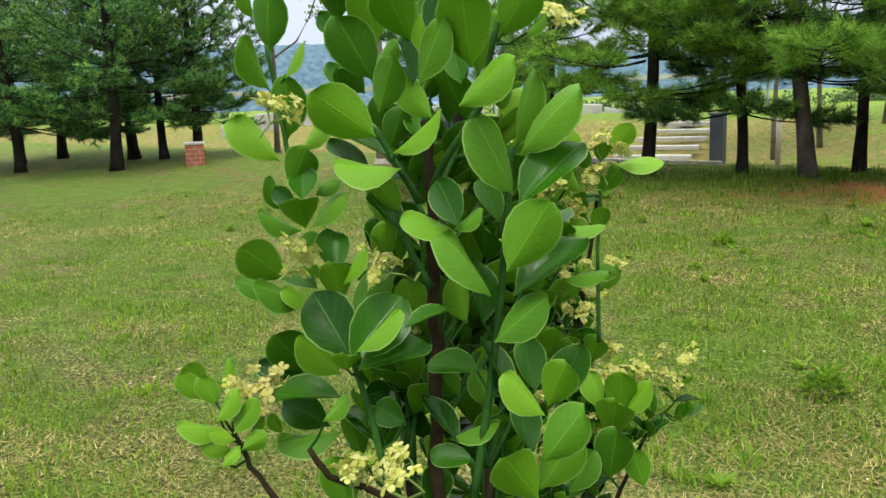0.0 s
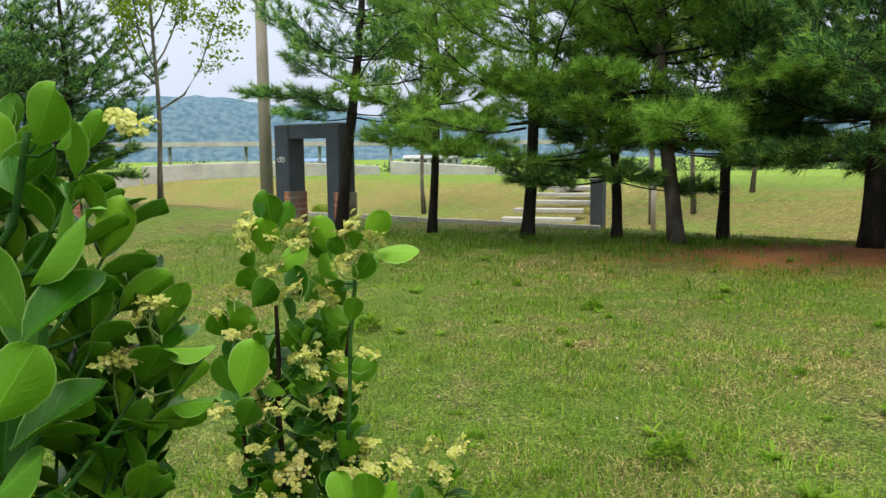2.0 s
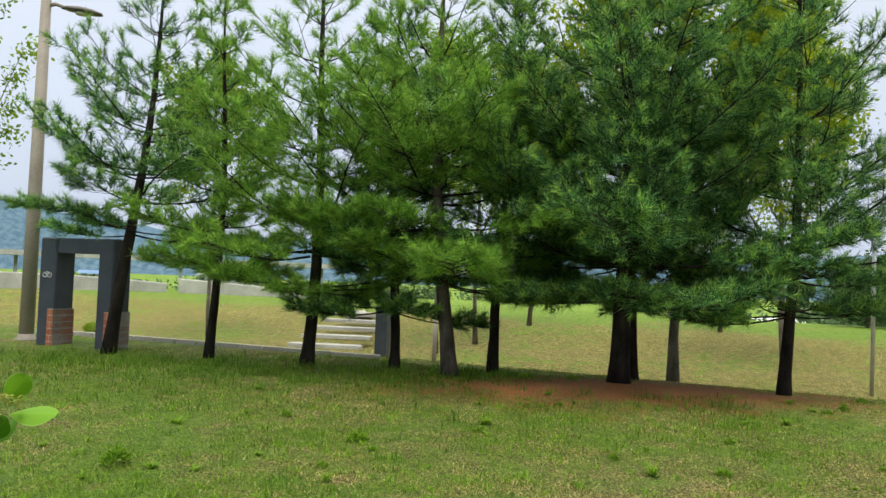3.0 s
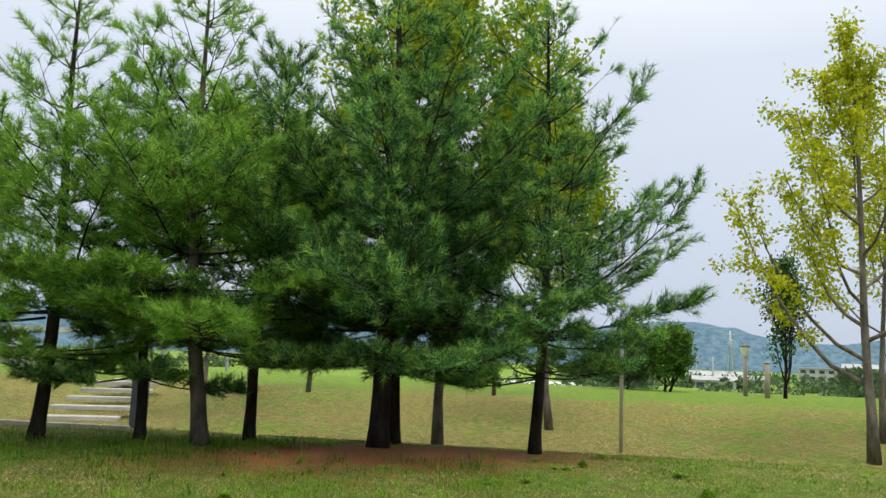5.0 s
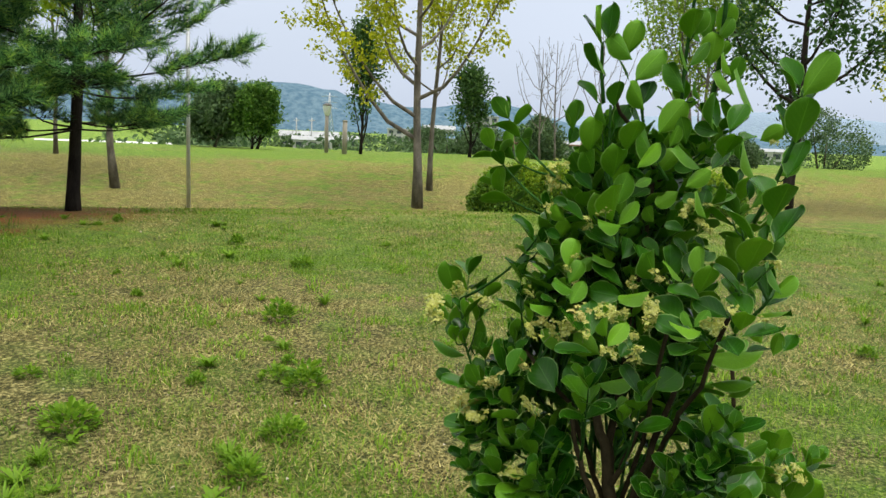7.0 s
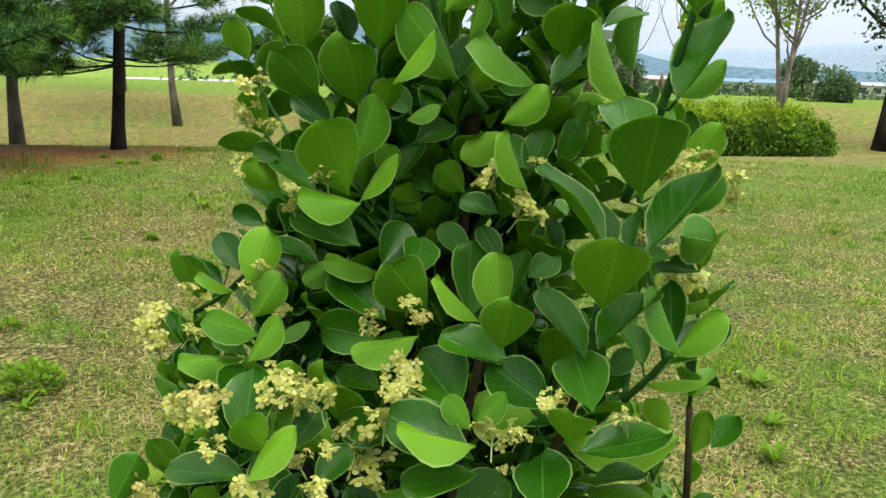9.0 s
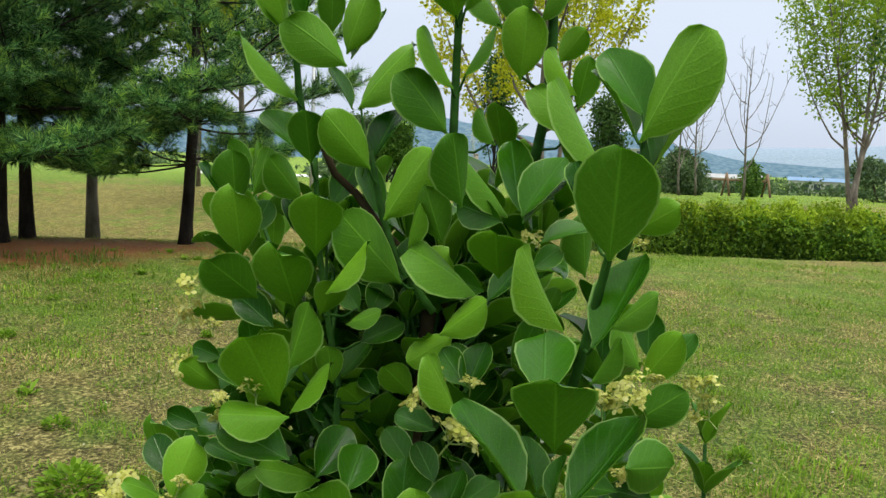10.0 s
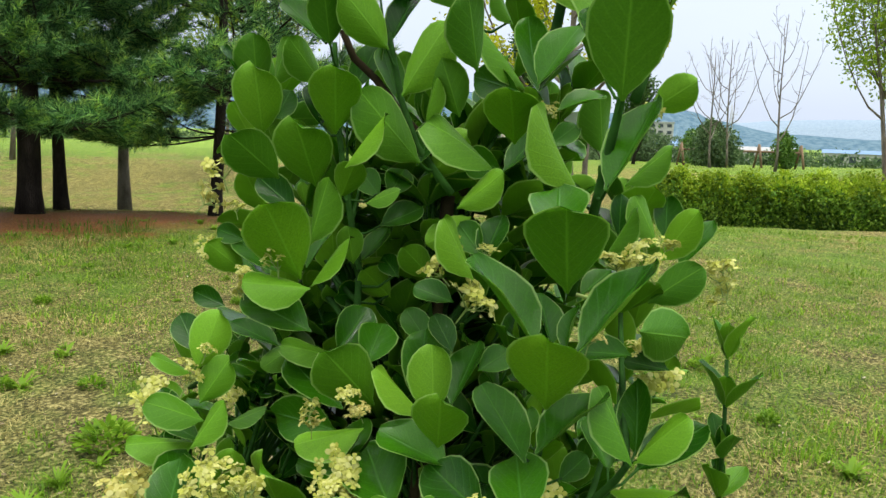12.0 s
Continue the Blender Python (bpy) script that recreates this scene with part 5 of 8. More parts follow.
def flower_mesh(seed, petal):
    """A flat-topped head of small four-petalled flowers on forking green stalks, about 1 unit across."""
    rng = np.random.default_rng(seed)
    g = Geo()
    heads = []
    for k in range(5):
        a = math.tau * k / 5 + rng.normal(0, 0.25)
        e = Vector((0.26 * math.cos(a), 0.26 * math.sin(a), 0.60 + rng.normal(0, 0.08)))
        g.tube([(0, 0, 0), (0.02, 0, 0.35), tuple(e)], [0.022, 0.018, 0.014], 4, cap=False)
        for j in range(int(rng.integers(3, 6))):
            h = e + Vector((rng.normal(0, 0.13), rng.normal(0, 0.13), 0.13 + rng.normal(0, 0.09)))
            g.tube([tuple(e), tuple(h)], [0.011, 0.009], 3, cap=False)
            heads.append(h)
    stalk_faces = len(g.f)
    for h in heads:
        up = Vector((rng.normal(0, 0.5), rng.normal(0, 0.5), 1)).normalized()
        u = up.cross(Vector((rng.normal(), rng.normal(), 0.2))).normalized()
        w = up.cross(u)
        r = rng.uniform(0.125, 0.165)
        for q in range(4):
            a = math.tau * q / 4
            d, s = u * math.cos(a) + w * math.sin(a), w * math.cos(a) - u * math.sin(a)
            b = len(g.v)
            droop = rng.uniform(-0.35, 0.25)
            g.v += [tuple(h), tuple(h + d * r * 0.5 + s * r * 0.40 + up * 0.02), tuple(h + d * r * 0.9 + s * r * 0.38 + up * r * droop * 0.6), tuple(h + d * r * 1.12 + up * r * droop), tuple(h + d * r * 0.9 - s * r * 0.38 + up * r * droop * 0.6), tuple(h + d * r * 0.5 - s * r * 0.40 + up * 0.02)]
            g.f.append(tuple(range(b, b + 6)))
        b = len(g.v)
        for q in range(4):
            a = math.tau * (q + 0.5) / 4
            g.v.append(tuple(h + (u * math.cos(a) + w * math.sin(a)) * r * 0.3 + up * 0.03))
        g.v.append(tuple(h + up * 0.07))
        g.f += [(b, b + 1, b + 4), (b + 1, b + 2, b + 4), (b + 2, b + 3, b + 4), (b + 3, b, b + 4)]
    me = g.mesh("flower_cluster", M_STEM_YOUNG, False)
    me.materials.append(petal)
    idx = np.ones(len(g.f), dtype=np.int32)
    idx[:stalk_faces] = 0
    me.polygons.foreach_set("material_index", idx)
    return me


M_STEM_YOUNG = two_scale("flower_stalk", [(0.3, (0.16, 0.24, 0.05)), (0.7, (0.24, 0.33, 0.08))], 20, 160, 0.5, bump=0.1, depth=0.001)
FLOWERS = [flower_mesh(200 + i, M_PETAL) for i in range(4)] + [flower_mesh(210, M_PETAL_OLD)]


class Bush:
    """A spindle bush: brown stems, green shoots set with opposite pairs of leaves, flower heads."""

    def __init__(self, label, seed):
        self.ob = thing("spindle_bush", label, "bush", "evergreen spindle bushes on the lawn")
        self.rng = np.random.default_rng(seed)
        self.leaves, self.skeleton, self.ends = [], [], []

    def stem(self, pts, r0, r1):
        p = [Vector(q) for q in pts]
        fine = []
        for a, b in zip(p, p[1:]):
            for k in range(4):
                fine.append(a.lerp(b, k / 4) + Vector(self.rng.normal(0, 0.0012, 3)))
        fine.append(p[-1])
        n = len(fine) - 1
        g = Geo().tube(fine, [r0 + (r1 - r0) * i / n for i in range(n + 1)], 8, lumpy=0.15)
        part("stem", g.mesh("stem", M_STEM_BROWN), self.ob)
        self.skeleton += fine
        return self

    def shoot(self, tip, size=0.046, pairs=4, young=0.25, base=None, open_=1.0, gap=0.024):
        rng = self.rng
        tip = Vector(tip)
        if base is None:
            best = min(self.skeleton, key=lambda q: (q - tip).length + (0.6 if q.z > tip.z - 0.05 else 0) + abs(tip.z - q.z - 0.14) * 0.8)
            base = best
        base = Vector(base)
        mid = base.lerp(tip, 0.5) + Vector(((tip.x - base.x) * 0.22, (tip.y - base.y) * 0.22, -0.012))
        pts = [base * (1 - s) ** 2 + mid * 2 * s * (1 - s) + tip * s * s for s in [i / 7 for i in range(8)]]
        length = sum((b - a).length for a, b in zip(pts, pts[1:]))
        r0 = 0.0018 + 0.004 * min(0.4, length)
        g = Geo().tube(pts, [r0 * (1 - 0.62 * i / 7) for i in range(8)], 6)
        part("shoot", g.mesh("shoot", M_STEM_GREEN), self.ob)
        d_end = (pts[-1] - pts[-2]).normalized()
        self.ends.append(pts[-1])
        self.path = pts
        up = (d_end * 0.55 + Vector((0, 0, 0.75))).normalized()
        phase = rng.uniform(0, math.tau)
        n = min(pairs, max(1, int(length * 0.8 / gap)))
        for k in range(-1, n):
            dist = max(0.0, k) * gap * rng.uniform(0.85, 1.15)
            s = max(0.0, 1 - dist / max(length, 1e-3)) * 7
            i = min(6, int(s))
            p = pts[i].lerp(pts[i + 1], min(1.0, s - i))
            ax = ((pts[i + 1] - pts[i]).normalized() * 0.6 + up * 0.4).normalized()
            u = ax.cross(Vector((0.37, 0.81, 0.2))).normalized()
            w = ax.cross(u)
            for side in (0, 1):
                a = phase + (k % 2) * math.pi / 2 + side * math.pi + rng.normal(0, 0.22)
                rad = u * math.cos(a) + w * math.sin(a)
                tilt = (0.34 + 0.24 * (k + 1) + rng.normal(0, 0.16)) * open_
                if k == -1:
                    tilt = 0.18 + rng.uniform(0, 0.2)
                tilt = min(tilt, 1.35)
                y = (ax * math.cos(tilt) + rad * math.sin(tilt)).normalized()
                z = (ax - y * ax.dot(y))
                if z.length < 1e-3:
                    z = rad
                z = (z.normalized() + Vector(rng.normal(0, 0.16, 3))).normalized()
                x = y.cross(z).normalized()
                z = x.cross(y)
                grow = {-1: 0.62, 0: 0.9}.get(k, 1.06)
                ln = size * grow * rng.uniform(0.82, 1.2)
                m = Matrix(((x.x, y.x, z.x, p.x), (x.y, y.y, z.y, p.y), (x.z, y.z, z.z, p.z), (0, 0, 0, 1))) @ Matrix.Diagonal((ln * rng.uniform(0.9, 1.1), ln, ln, 1))
                is_young = bool(rng.uniform() < (young * 1.9 if k <= 0 else young * 0.5))
                self.leaves.append((m, int(rng.integers(0, 7)), is_young))
        return self

    def rod(self, pts, r, size, gap):
        """A long bare-stemmed green shoot with wide-set pairs of large upright leaves."""
        p = [Vector(q) for q in pts]
        g = Geo().tube(p, [r * (1 - 0.25 * i / (len(p) - 1)) for i in range(len(p))], 8)
        part("shoot", g.mesh("shoot", M_STEM_GREEN), self.ob)
        self.skeleton += p
        at, left = len(p) - 1, 0.0
        for a, b in zip(p[::-1], p[::-1][1:]):
            run = (b - a).length
            while left < run:
                q = a.lerp(b, left / run)
                d = (a - b).normalized()
                self.shoot(q, size=size, pairs=1, young=0.1, base=q - d * 0.02, open_=1.3)
                left += gap * self.rng.uniform(0.85, 1.15)
            left -= run
        return self

    def cane(self, pts, r):
        """A bare green shoot through the given places, tapering towards its first."""
        p = [Vector(q) for q in pts]
        fine = []
        for i, (a, b) in enumerate(zip(p, p[1:])):
            fine += [a.lerp(b, k / 4) for k in range(4)]
        fine.append(p[-1])
        n = len(fine) - 1
        part("shoot", Geo().tube(fine, [r * (0.72 + 0.28 * i / n) for i in range(n + 1)], 8, lumpy=0.1).mesh("shoot", M_STEM_GREEN), self.ob)
        self.skeleton += fine
        return self

    def spray(self, leaves):
        """Leaves of one part of the bush: foot, tip, the way the upper face looks, breadth, and whether young."""
        rng = self.rng
        for foot, tip, face, breadth, young in leaves:
            foot, tip, face = Vector(foot), Vector(tip), Vector(face)
            y = (tip - foot).normalized()
            x = y.cross(face).normalized()
            z = x.cross(y)
            k = int(rng.integers(0, 7))
            ln = (tip - foot).length
            m = Matrix(((x.x, y.x, z.x, foot.x), (x.y, y.y, z.y, foot.y), (x.z, y.z, z.z, foot.z), (0, 0, 0, 1))) @ Matrix.Diagonal((breadth / BREADTHS[k], ln, ln, 1))
            self.leaves.append((m, k, bool(young)))
            near = min(self.skeleton, key=lambda q: (q - foot).length + (0.03 if q.z > foot.z else 0.0))
            gap = (near - foot).length
            if 0.003 < gap < 0.032 and near.z < foot.z + 0.004:
                bow = near.lerp(foot, 0.5) - Vector((0, 0, 0.12 * gap))
                g = Geo().tube([near, bow, foot + y * 0.003], [0.0010 + 0.004 * gap, 0.0009 + 0.003 * gap, 0.0008], 5, cap=False)
                part("leaf_stalk", g.mesh("leaf_stalk", M_STEM_GREEN), self.ob)
        return self

    def shoots(self, tips, **kw):
        """Shoots to the given tips, each with a few shorter side shoots below its head."""
        side = kw.pop("side", 2)
        for t in tips:
            self.shoot(t, **kw)
            main = self.path
            for k in range(side):
                j = np.clip(self.rng.normal(0, 0.019, 3), -0.025, 0.025)
                e = Vector(t) + Vector((j[0], j[1], -0.035 - abs(j[2])))
                root = min(main[2:7], key=lambda q: abs(q.z - (e.z - 0.03)))
                self.shoot(e, **{**kw, "pairs": 3, "size": kw.get("size", 0.046) * 0.95, "young": kw.get("young", 0.2) * 0.6, "base": root})
        return self

    def flower(self, at, size=0.034, old=0.15):
        rng = self.rng
        at = Vector(at)
        ob = part("flower_head", FLOWERS[4] if rng.uniform() < old else FLOWERS[int(rng.integers(0, 4))], self.ob, "cluster of small cream-yellow flowers")
        tilt = Euler((rng.normal(0, 0.45), rng.normal(0, 0.45), rng.uniform(0, math.tau))).to_matrix().to_4x4()
        s = size * rng.uniform(0.85, 1.2)
        foot = at - tilt.to_3x3() @ Vector((0, 0, 0.72 * s))
        near = min(self.ends + self.skeleton, key=lambda q: (q - foot).length)
        if 0.008 < (near - foot).length < 0.035:
            g = Geo().tube([near, near.lerp(foot, 0.5) - Vector((0, 0, 0.006)), foot], [0.0013, 0.0011, 0.0009], 5, cap=False)
            part("flower_stalk", g.mesh("flower_stalk", M_STEM_YOUNG), self.ob)
        ob.matrix_basis = Matrix.Translation(at) @ tilt @ Matrix.Diagonal((s, s, s, 1)) @ Matrix.Translation((0, 0, -0.72))
        return self

    def flowers(self, spots, **kw):
        for s in spots:
            self.flower(s, **kw)
        return self

    def finish(self, single=300):
        for m, k, y in self.leaves[:single]:
            o = part("leaf", LEAVES[y][k], self.ob)
            o.matrix_basis = m
        for y in (False, True):
            vs, us, fs, ms, n = [], [], [], [], 0
            for m, k, yy in self.leaves[single:]:
                if yy != y:
                    continue
                v, uv, f, mats = GRIDS_INNER[k]
                a = np.array(m)
                vs.append(v @ a[:3, :3].T + a[:3, 3])
                us.append(uv)
                fs.append(f + n)
                ms.append(mats)
                n += len(v)
            if vs:
                me = skinned_mesh("inner_leaves", np.concatenate(vs), np.concatenate(us), np.concatenate(fs), np.concatenate(ms), M_LEAF_YOUNG if y else M_LEAF, M_UNDER_YOUNG if y else M_UNDER)
                part("inner_leaves", me, self.ob, kind="stuff")
        return self.ob


# the first bush: one upright brown stem, tall leafy shoots
bush_1 = Bush("upright evergreen spindle bush with glossy oval leaves and cream flowers", 501)
bush_1.stem([(1.80, 2.31, -0.05), (1.80, 2.30, 0.6), (1.777, 2.226, 1.211), (1.780, 2.255, 1.303), (1.781, 2.266, 1.360), (1.782, 2.275, 1.409), (1.781, 2.280, 1.454), (1.779, 2.286, 1.476)], 0.0064, 0.0036)
bush_1.stem([(1.80, 2.30, 0.6), (1.815, 2.27, 1.0), (1.815, 2.25, 1.22)], 0.004, 0.003)
bush_1.stem([(1.80, 2.30, 0.6), (1.77, 2.26, 1.0), (1.755, 2.25, 1.22)], 0.004, 0.003)
bush_1.stem([(1.79, 2.28, 1.0)] + [(1.75, 2.21, 1.22), (1.7, 2.21, 1.24), (1.69, 2.21, 1.26)], 0.003, 0.002)
bush_1.cane([(1.657, 2.348, 1.539), (1.663, 2.346, 1.499), (1.669, 2.336, 1.459), (1.678, 2.315, 1.430)], 0.0022)
bush_1.cane([(1.831, 2.251, 1.541), (1.818, 2.255, 1.485), (1.793, 2.254, 1.451), (1.783, 2.253, 1.432)], 0.003)
bush_1.cane([(1.838, 2.247, 1.458), (1.835, 2.244, 1.423), (1.828, 2.234, 1.365), (1.815, 2.212, 1.292), (1.801, 2.185, 1.231)], 0.0033)
bush_1.cane([(1.745, 2.255, 1.473), (1.758, 2.254, 1.449), (1.774, 2.251, 1.421)], 0.0028)
bush_1.cane([(1.758, 2.255, 1.413), (1.766, 2.250, 1.385), (1.778, 2.245, 1.361)], 0.0028)
bush_1.cane([(1.723, 2.215, 1.319), (1.734, 2.204, 1.287), (1.745, 2.183, 1.240)], 0.0027)
bush_1.spray([
    ((1.655, 2.371, 1.535), (1.658, 2.355, 1.583), (0.17, 0.94, 0.29), .033, 0),
    ((1.652, 2.374, 1.505), (1.634, 2.357, 1.546), (-0.85, 0.48, -0.19), .031, 1),
    ((1.673, 2.331, 1.512), (1.689, 2.325, 1.54), (0.75, 0.59, -0.29), .021, 1),
    ((1.669, 2.344, 1.465), (1.674, 2.334, 1.515), (0.27, 0.95, 0.16), .033, 0),
    ((1.656, 2.372, 1.446), (1.628, 2.357, 1.486), (-0.81, 0.42, -0.4), .033, 1),
    ((1.687, 2.296, 1.458), (1.707, 2.292, 1.484), (0.63, 0.68, -0.39), .021, 1),
    ((1.644, 2.368, 1.562), (1.638, 2.358, 1.585), (-0.85, 0.53, 0.01), .016, 0),
    ((1.678, 2.289, 1.431), (1.694, 2.27, 1.46), (0.14, 0.86, 0.49), .026, 0)])
bush_1.spray([
    ((1.691, 2.257, 1.426), (1.688, 2.285, 1.439), (0.13, -0.41, 0.9), .022, 0),
    ((1.69, 2.267, 1.404), (1.69, 2.236, 1.432), (-0.26, 0.65, 0.71), .028, 0),
    ((1.664, 2.354, 1.406), (1.647, 2.347, 1.434), (-0.79, 0.49, -0.36), .021, 0),
    ((1.672, 2.337, 1.411), (1.655, 2.341, 1.426), (0.01, -0.96, 0.27), .016, 0),
    ((1.673, 2.35, 1.389), (1.64, 2.338, 1.406), (-0.53, 0.4, -0.75), .025, 0),
    ((1.692, 2.283, 1.402), (1.719, 2.281, 1.429), (0.54, 0.68, -0.49), .024, 0),
    ((1.696, 2.285, 1.426), (1.714, 2.284, 1.436), (0.23, 0.93, -0.27), .014, 0),
    ((1.669, 2.283, 1.364), (1.643, 2.261, 1.394), (-0.54, 0.83, 0.14), .031, 0)])
bush_1.spray([
    ((1.666, 2.343, 1.373), (1.692, 2.329, 1.385), (0.44, 0.89, 0.07), .021, 0),
    ((1.662, 2.292, 1.351), (1.632, 2.281, 1.364), (-0.49, 0.38, -0.79), .022, 0),
    ((1.686, 2.276, 1.347), (1.649, 2.263, 1.363), (-0.5, 0.46, -0.74), .027, 0),
    ((1.711, 2.261, 1.371), (1.705, 2.29, 1.396), (0.03, -0.66, 0.75), .026, 0),
    ((1.719, 2.229, 1.37), (1.734, 2.229, 1.4), (0.79, 0.47, -0.39), .021, 0),
    ((1.716, 2.239, 1.356), (1.713, 2.222, 1.386), (-0.22, 0.86, 0.46), .023, 1),
    ((1.72, 2.258, 1.342), (1.747, 2.259, 1.375), (0.29, 0.92, -0.25), .027, 0),
    ((1.699, 2.287, 1.362), (1.682, 2.283, 1.392), (-0.84, 0.29, -0.45), .022, 1)])
bush_1.spray([
    ((1.691, 2.298, 1.352), (1.665, 2.304, 1.366), (0.3, -0.58, 0.76), .020, 0),
    ((1.688, 2.269, 1.344), (1.671, 2.265, 1.361), (-0.69, 0.44, -0.57), .016, 1),
    ((1.723, 2.214, 1.321), (1.696, 2.236, 1.364), (0.02, -0.89, 0.45), .038, 0),
    ((1.723, 2.198, 1.326), (1.759, 2.223, 1.361), (0.21, -0.88, 0.42), .038, 0),
    ((1.729, 2.19, 1.334), (1.756, 2.192, 1.362), (0.68, 0.26, -0.68), .025, 1),
    ((1.72, 2.204, 1.317), (1.722, 2.184, 1.333), (-0.15, 0.62, 0.77), .021, 1),
    ((1.729, 2.19, 1.322), (1.776, 2.209, 1.334), (-0.05, -0.44, 0.9), .033, 0),
    ((1.678, 2.309, 1.279), (1.657, 2.288, 1.32), (-0.48, 0.86, 0.19), .034, 0)])
bush_1.spray([
    ((1.709, 2.262, 1.294), (1.679, 2.258, 1.326), (-0.54, 0.74, -0.4), .028, 0),
    ((1.687, 2.296, 1.275), (1.638, 2.303, 1.287), (0.22, -0.17, 0.96), .033, 0),
    ((1.708, 2.266, 1.275), (1.652, 2.271, 1.277), (0.03, -0.11, 0.99), .036, 0),
    ((1.694, 2.29, 1.242), (1.656, 2.307, 1.259), (-0.13, -0.84, 0.52), .031, 0),
    ((1.702, 2.204, 1.282), (1.72, 2.207, 1.297), (0.45, 0.64, -0.62), .015, 0),
    ((1.708, 2.25, 1.254), (1.66, 2.251, 1.247), (0.15, 0.11, -0.98), .032, 0),
    ((1.757, 2.212, 1.273), (1.737, 2.235, 1.278), (-0.49, -0.57, 0.66), .021, 0),
    ((1.745, 2.252, 1.468), (1.706, 2.233, 1.499), (-0.33, 0.93, 0.16), .036, 0)])
bush_1.spray([
    ((1.746, 2.247, 1.506), (1.726, 2.229, 1.545), (-0.22, 0.92, 0.32), .033, 0),
    ((1.718, 2.321, 1.543), (1.702, 2.329, 1.558), (-0.26, -0.93, 0.25), .016, 0),
    ((1.721, 2.294, 1.55), (1.721, 2.269, 1.575), (-0.13, 0.69, 0.71), .024, 0),
    ((1.748, 2.28, 1.532), (1.74, 2.265, 1.572), (-0.1, 0.94, 0.34), .030, 0),
    ((1.772, 2.237, 1.531), (1.757, 2.209, 1.562), (-0.26, 0.77, 0.58), .031, 0),
    ((1.75, 2.213, 1.485), (1.762, 2.205, 1.519), (0.33, 0.94, 0.12), .024, 0),
    ((1.737, 2.289, 1.498), (1.722, 2.271, 1.514), (-0.48, 0.77, 0.43), .020, 0),
    ((1.72, 2.323, 1.5), (1.706, 2.327, 1.522), (0.25, -0.92, 0.31), .016, 0)])
bush_1.spray([
    ((1.784, 2.266, 1.479), (1.763, 2.258, 1.507), (-0.52, 0.84, -0.16), .023, 0),
    ((1.777, 2.225, 1.502), (1.793, 2.213, 1.543), (0.63, 0.77, -0.01), .029, 0),
    ((1.772, 2.26, 1.501), (1.764, 2.267, 1.535), (0.87, -0.4, 0.27), .023, 0),
    ((1.746, 2.271, 1.515), (1.764, 2.265, 1.532), (0.49, 0.84, -0.22), .017, 0),
    ((1.811, 2.223, 1.511), (1.804, 2.201, 1.559), (0.01, 0.91, 0.42), .036, 0),
    ((1.785, 2.254, 1.534), (1.797, 2.258, 1.566), (-0.55, -0.78, 0.3), .022, 0),
    ((1.801, 2.197, 1.487), (1.833, 2.184, 1.516), (0.6, 0.73, -0.33), .029, 0),
    ((1.834, 2.254, 1.532), (1.853, 2.23, 1.565), (0.32, 0.84, 0.44), .030, 0)])
bush_1.spray([
    ((1.848, 2.243, 1.531), (1.863, 2.235, 1.543), (0.68, 0.57, -0.46), .013, 0),
    ((1.842, 2.25, 1.457), (1.848, 2.238, 1.511), (0.83, 0.55, 0.03), .036, 0),
    ((1.84, 2.213, 1.454), (1.872, 2.197, 1.5), (0.7, 0.66, -0.25), .037, 0),
    ((1.837, 2.2, 1.424), (1.879, 2.21, 1.463), (-0.43, -0.64, 0.64), .037, 0),
    ((1.834, 2.211, 1.429), (1.813, 2.204, 1.48), (-0.7, 0.68, -0.21), .036, 0),
    ((1.826, 2.179, 1.385), (1.852, 2.172, 1.428), (0.24, 0.97, 0.01), .035, 0),
    ((1.831, 2.189, 1.367), (1.881, 2.202, 1.399), (-0.4, -0.41, 0.82), .039, 0),
    ((1.818, 2.188, 1.337), (1.852, 2.182, 1.367), (0.54, 0.69, -0.48), .029, 0)])
bush_1.spray([
    ((1.807, 2.289, 1.502), (1.802, 2.3, 1.527), (-0.14, -0.91, 0.4), .019, 0),
    ((1.762, 2.23, 1.447), (1.717, 2.237, 1.448), (0.04, 0.42, -0.91), .030, 0),
    ((1.753, 2.273, 1.453), (1.711, 2.281, 1.476), (0.37, -0.43, 0.82), .031, 0),
    ((1.738, 2.277, 1.445), (1.707, 2.283, 1.462), (0.38, -0.37, 0.85), .023, 0),
    ((1.752, 2.309, 1.456), (1.763, 2.301, 1.486), (0.07, 0.97, 0.24), .023, 0),
    ((1.758, 2.225, 1.458), (1.793, 2.217, 1.483), (0.59, 0.41, -0.7), .028, 0),
    ((1.776, 2.287, 1.461), (1.775, 2.315, 1.483), (-0.04, -0.62, 0.78), .024, 0),
    ((1.758, 2.27, 1.411), (1.742, 2.259, 1.438), (-0.25, 0.94, 0.22), .023, 0)])
bush_1.spray([
    ((1.762, 2.257, 1.395), (1.735, 2.269, 1.425), (0.64, -0.31, 0.7), .027, 0),
    ((1.798, 2.204, 1.411), (1.786, 2.22, 1.439), (-0.17, -0.88, 0.44), .023, 0),
    ((1.797, 2.216, 1.404), (1.762, 2.21, 1.419), (-0.41, 0.42, -0.81), .025, 0),
    ((1.795, 2.209, 1.408), (1.815, 2.205, 1.42), (0.5, 0.59, -0.63), .015, 0),
    ((1.817, 2.202, 1.364), (1.794, 2.202, 1.41), (-0.87, 0.24, -0.42), .033, 0),
    ((1.827, 2.239, 1.407), (1.816, 2.251, 1.436), (0.55, -0.68, 0.49), .022, 0),
    ((1.813, 2.225, 1.338), (1.81, 2.245, 1.378), (0.64, -0.66, 0.4), .029, 0),
    ((1.804, 2.275, 1.325), (1.798, 2.276, 1.363), (-0.62, 0.78, -0.12), .025, 0)])
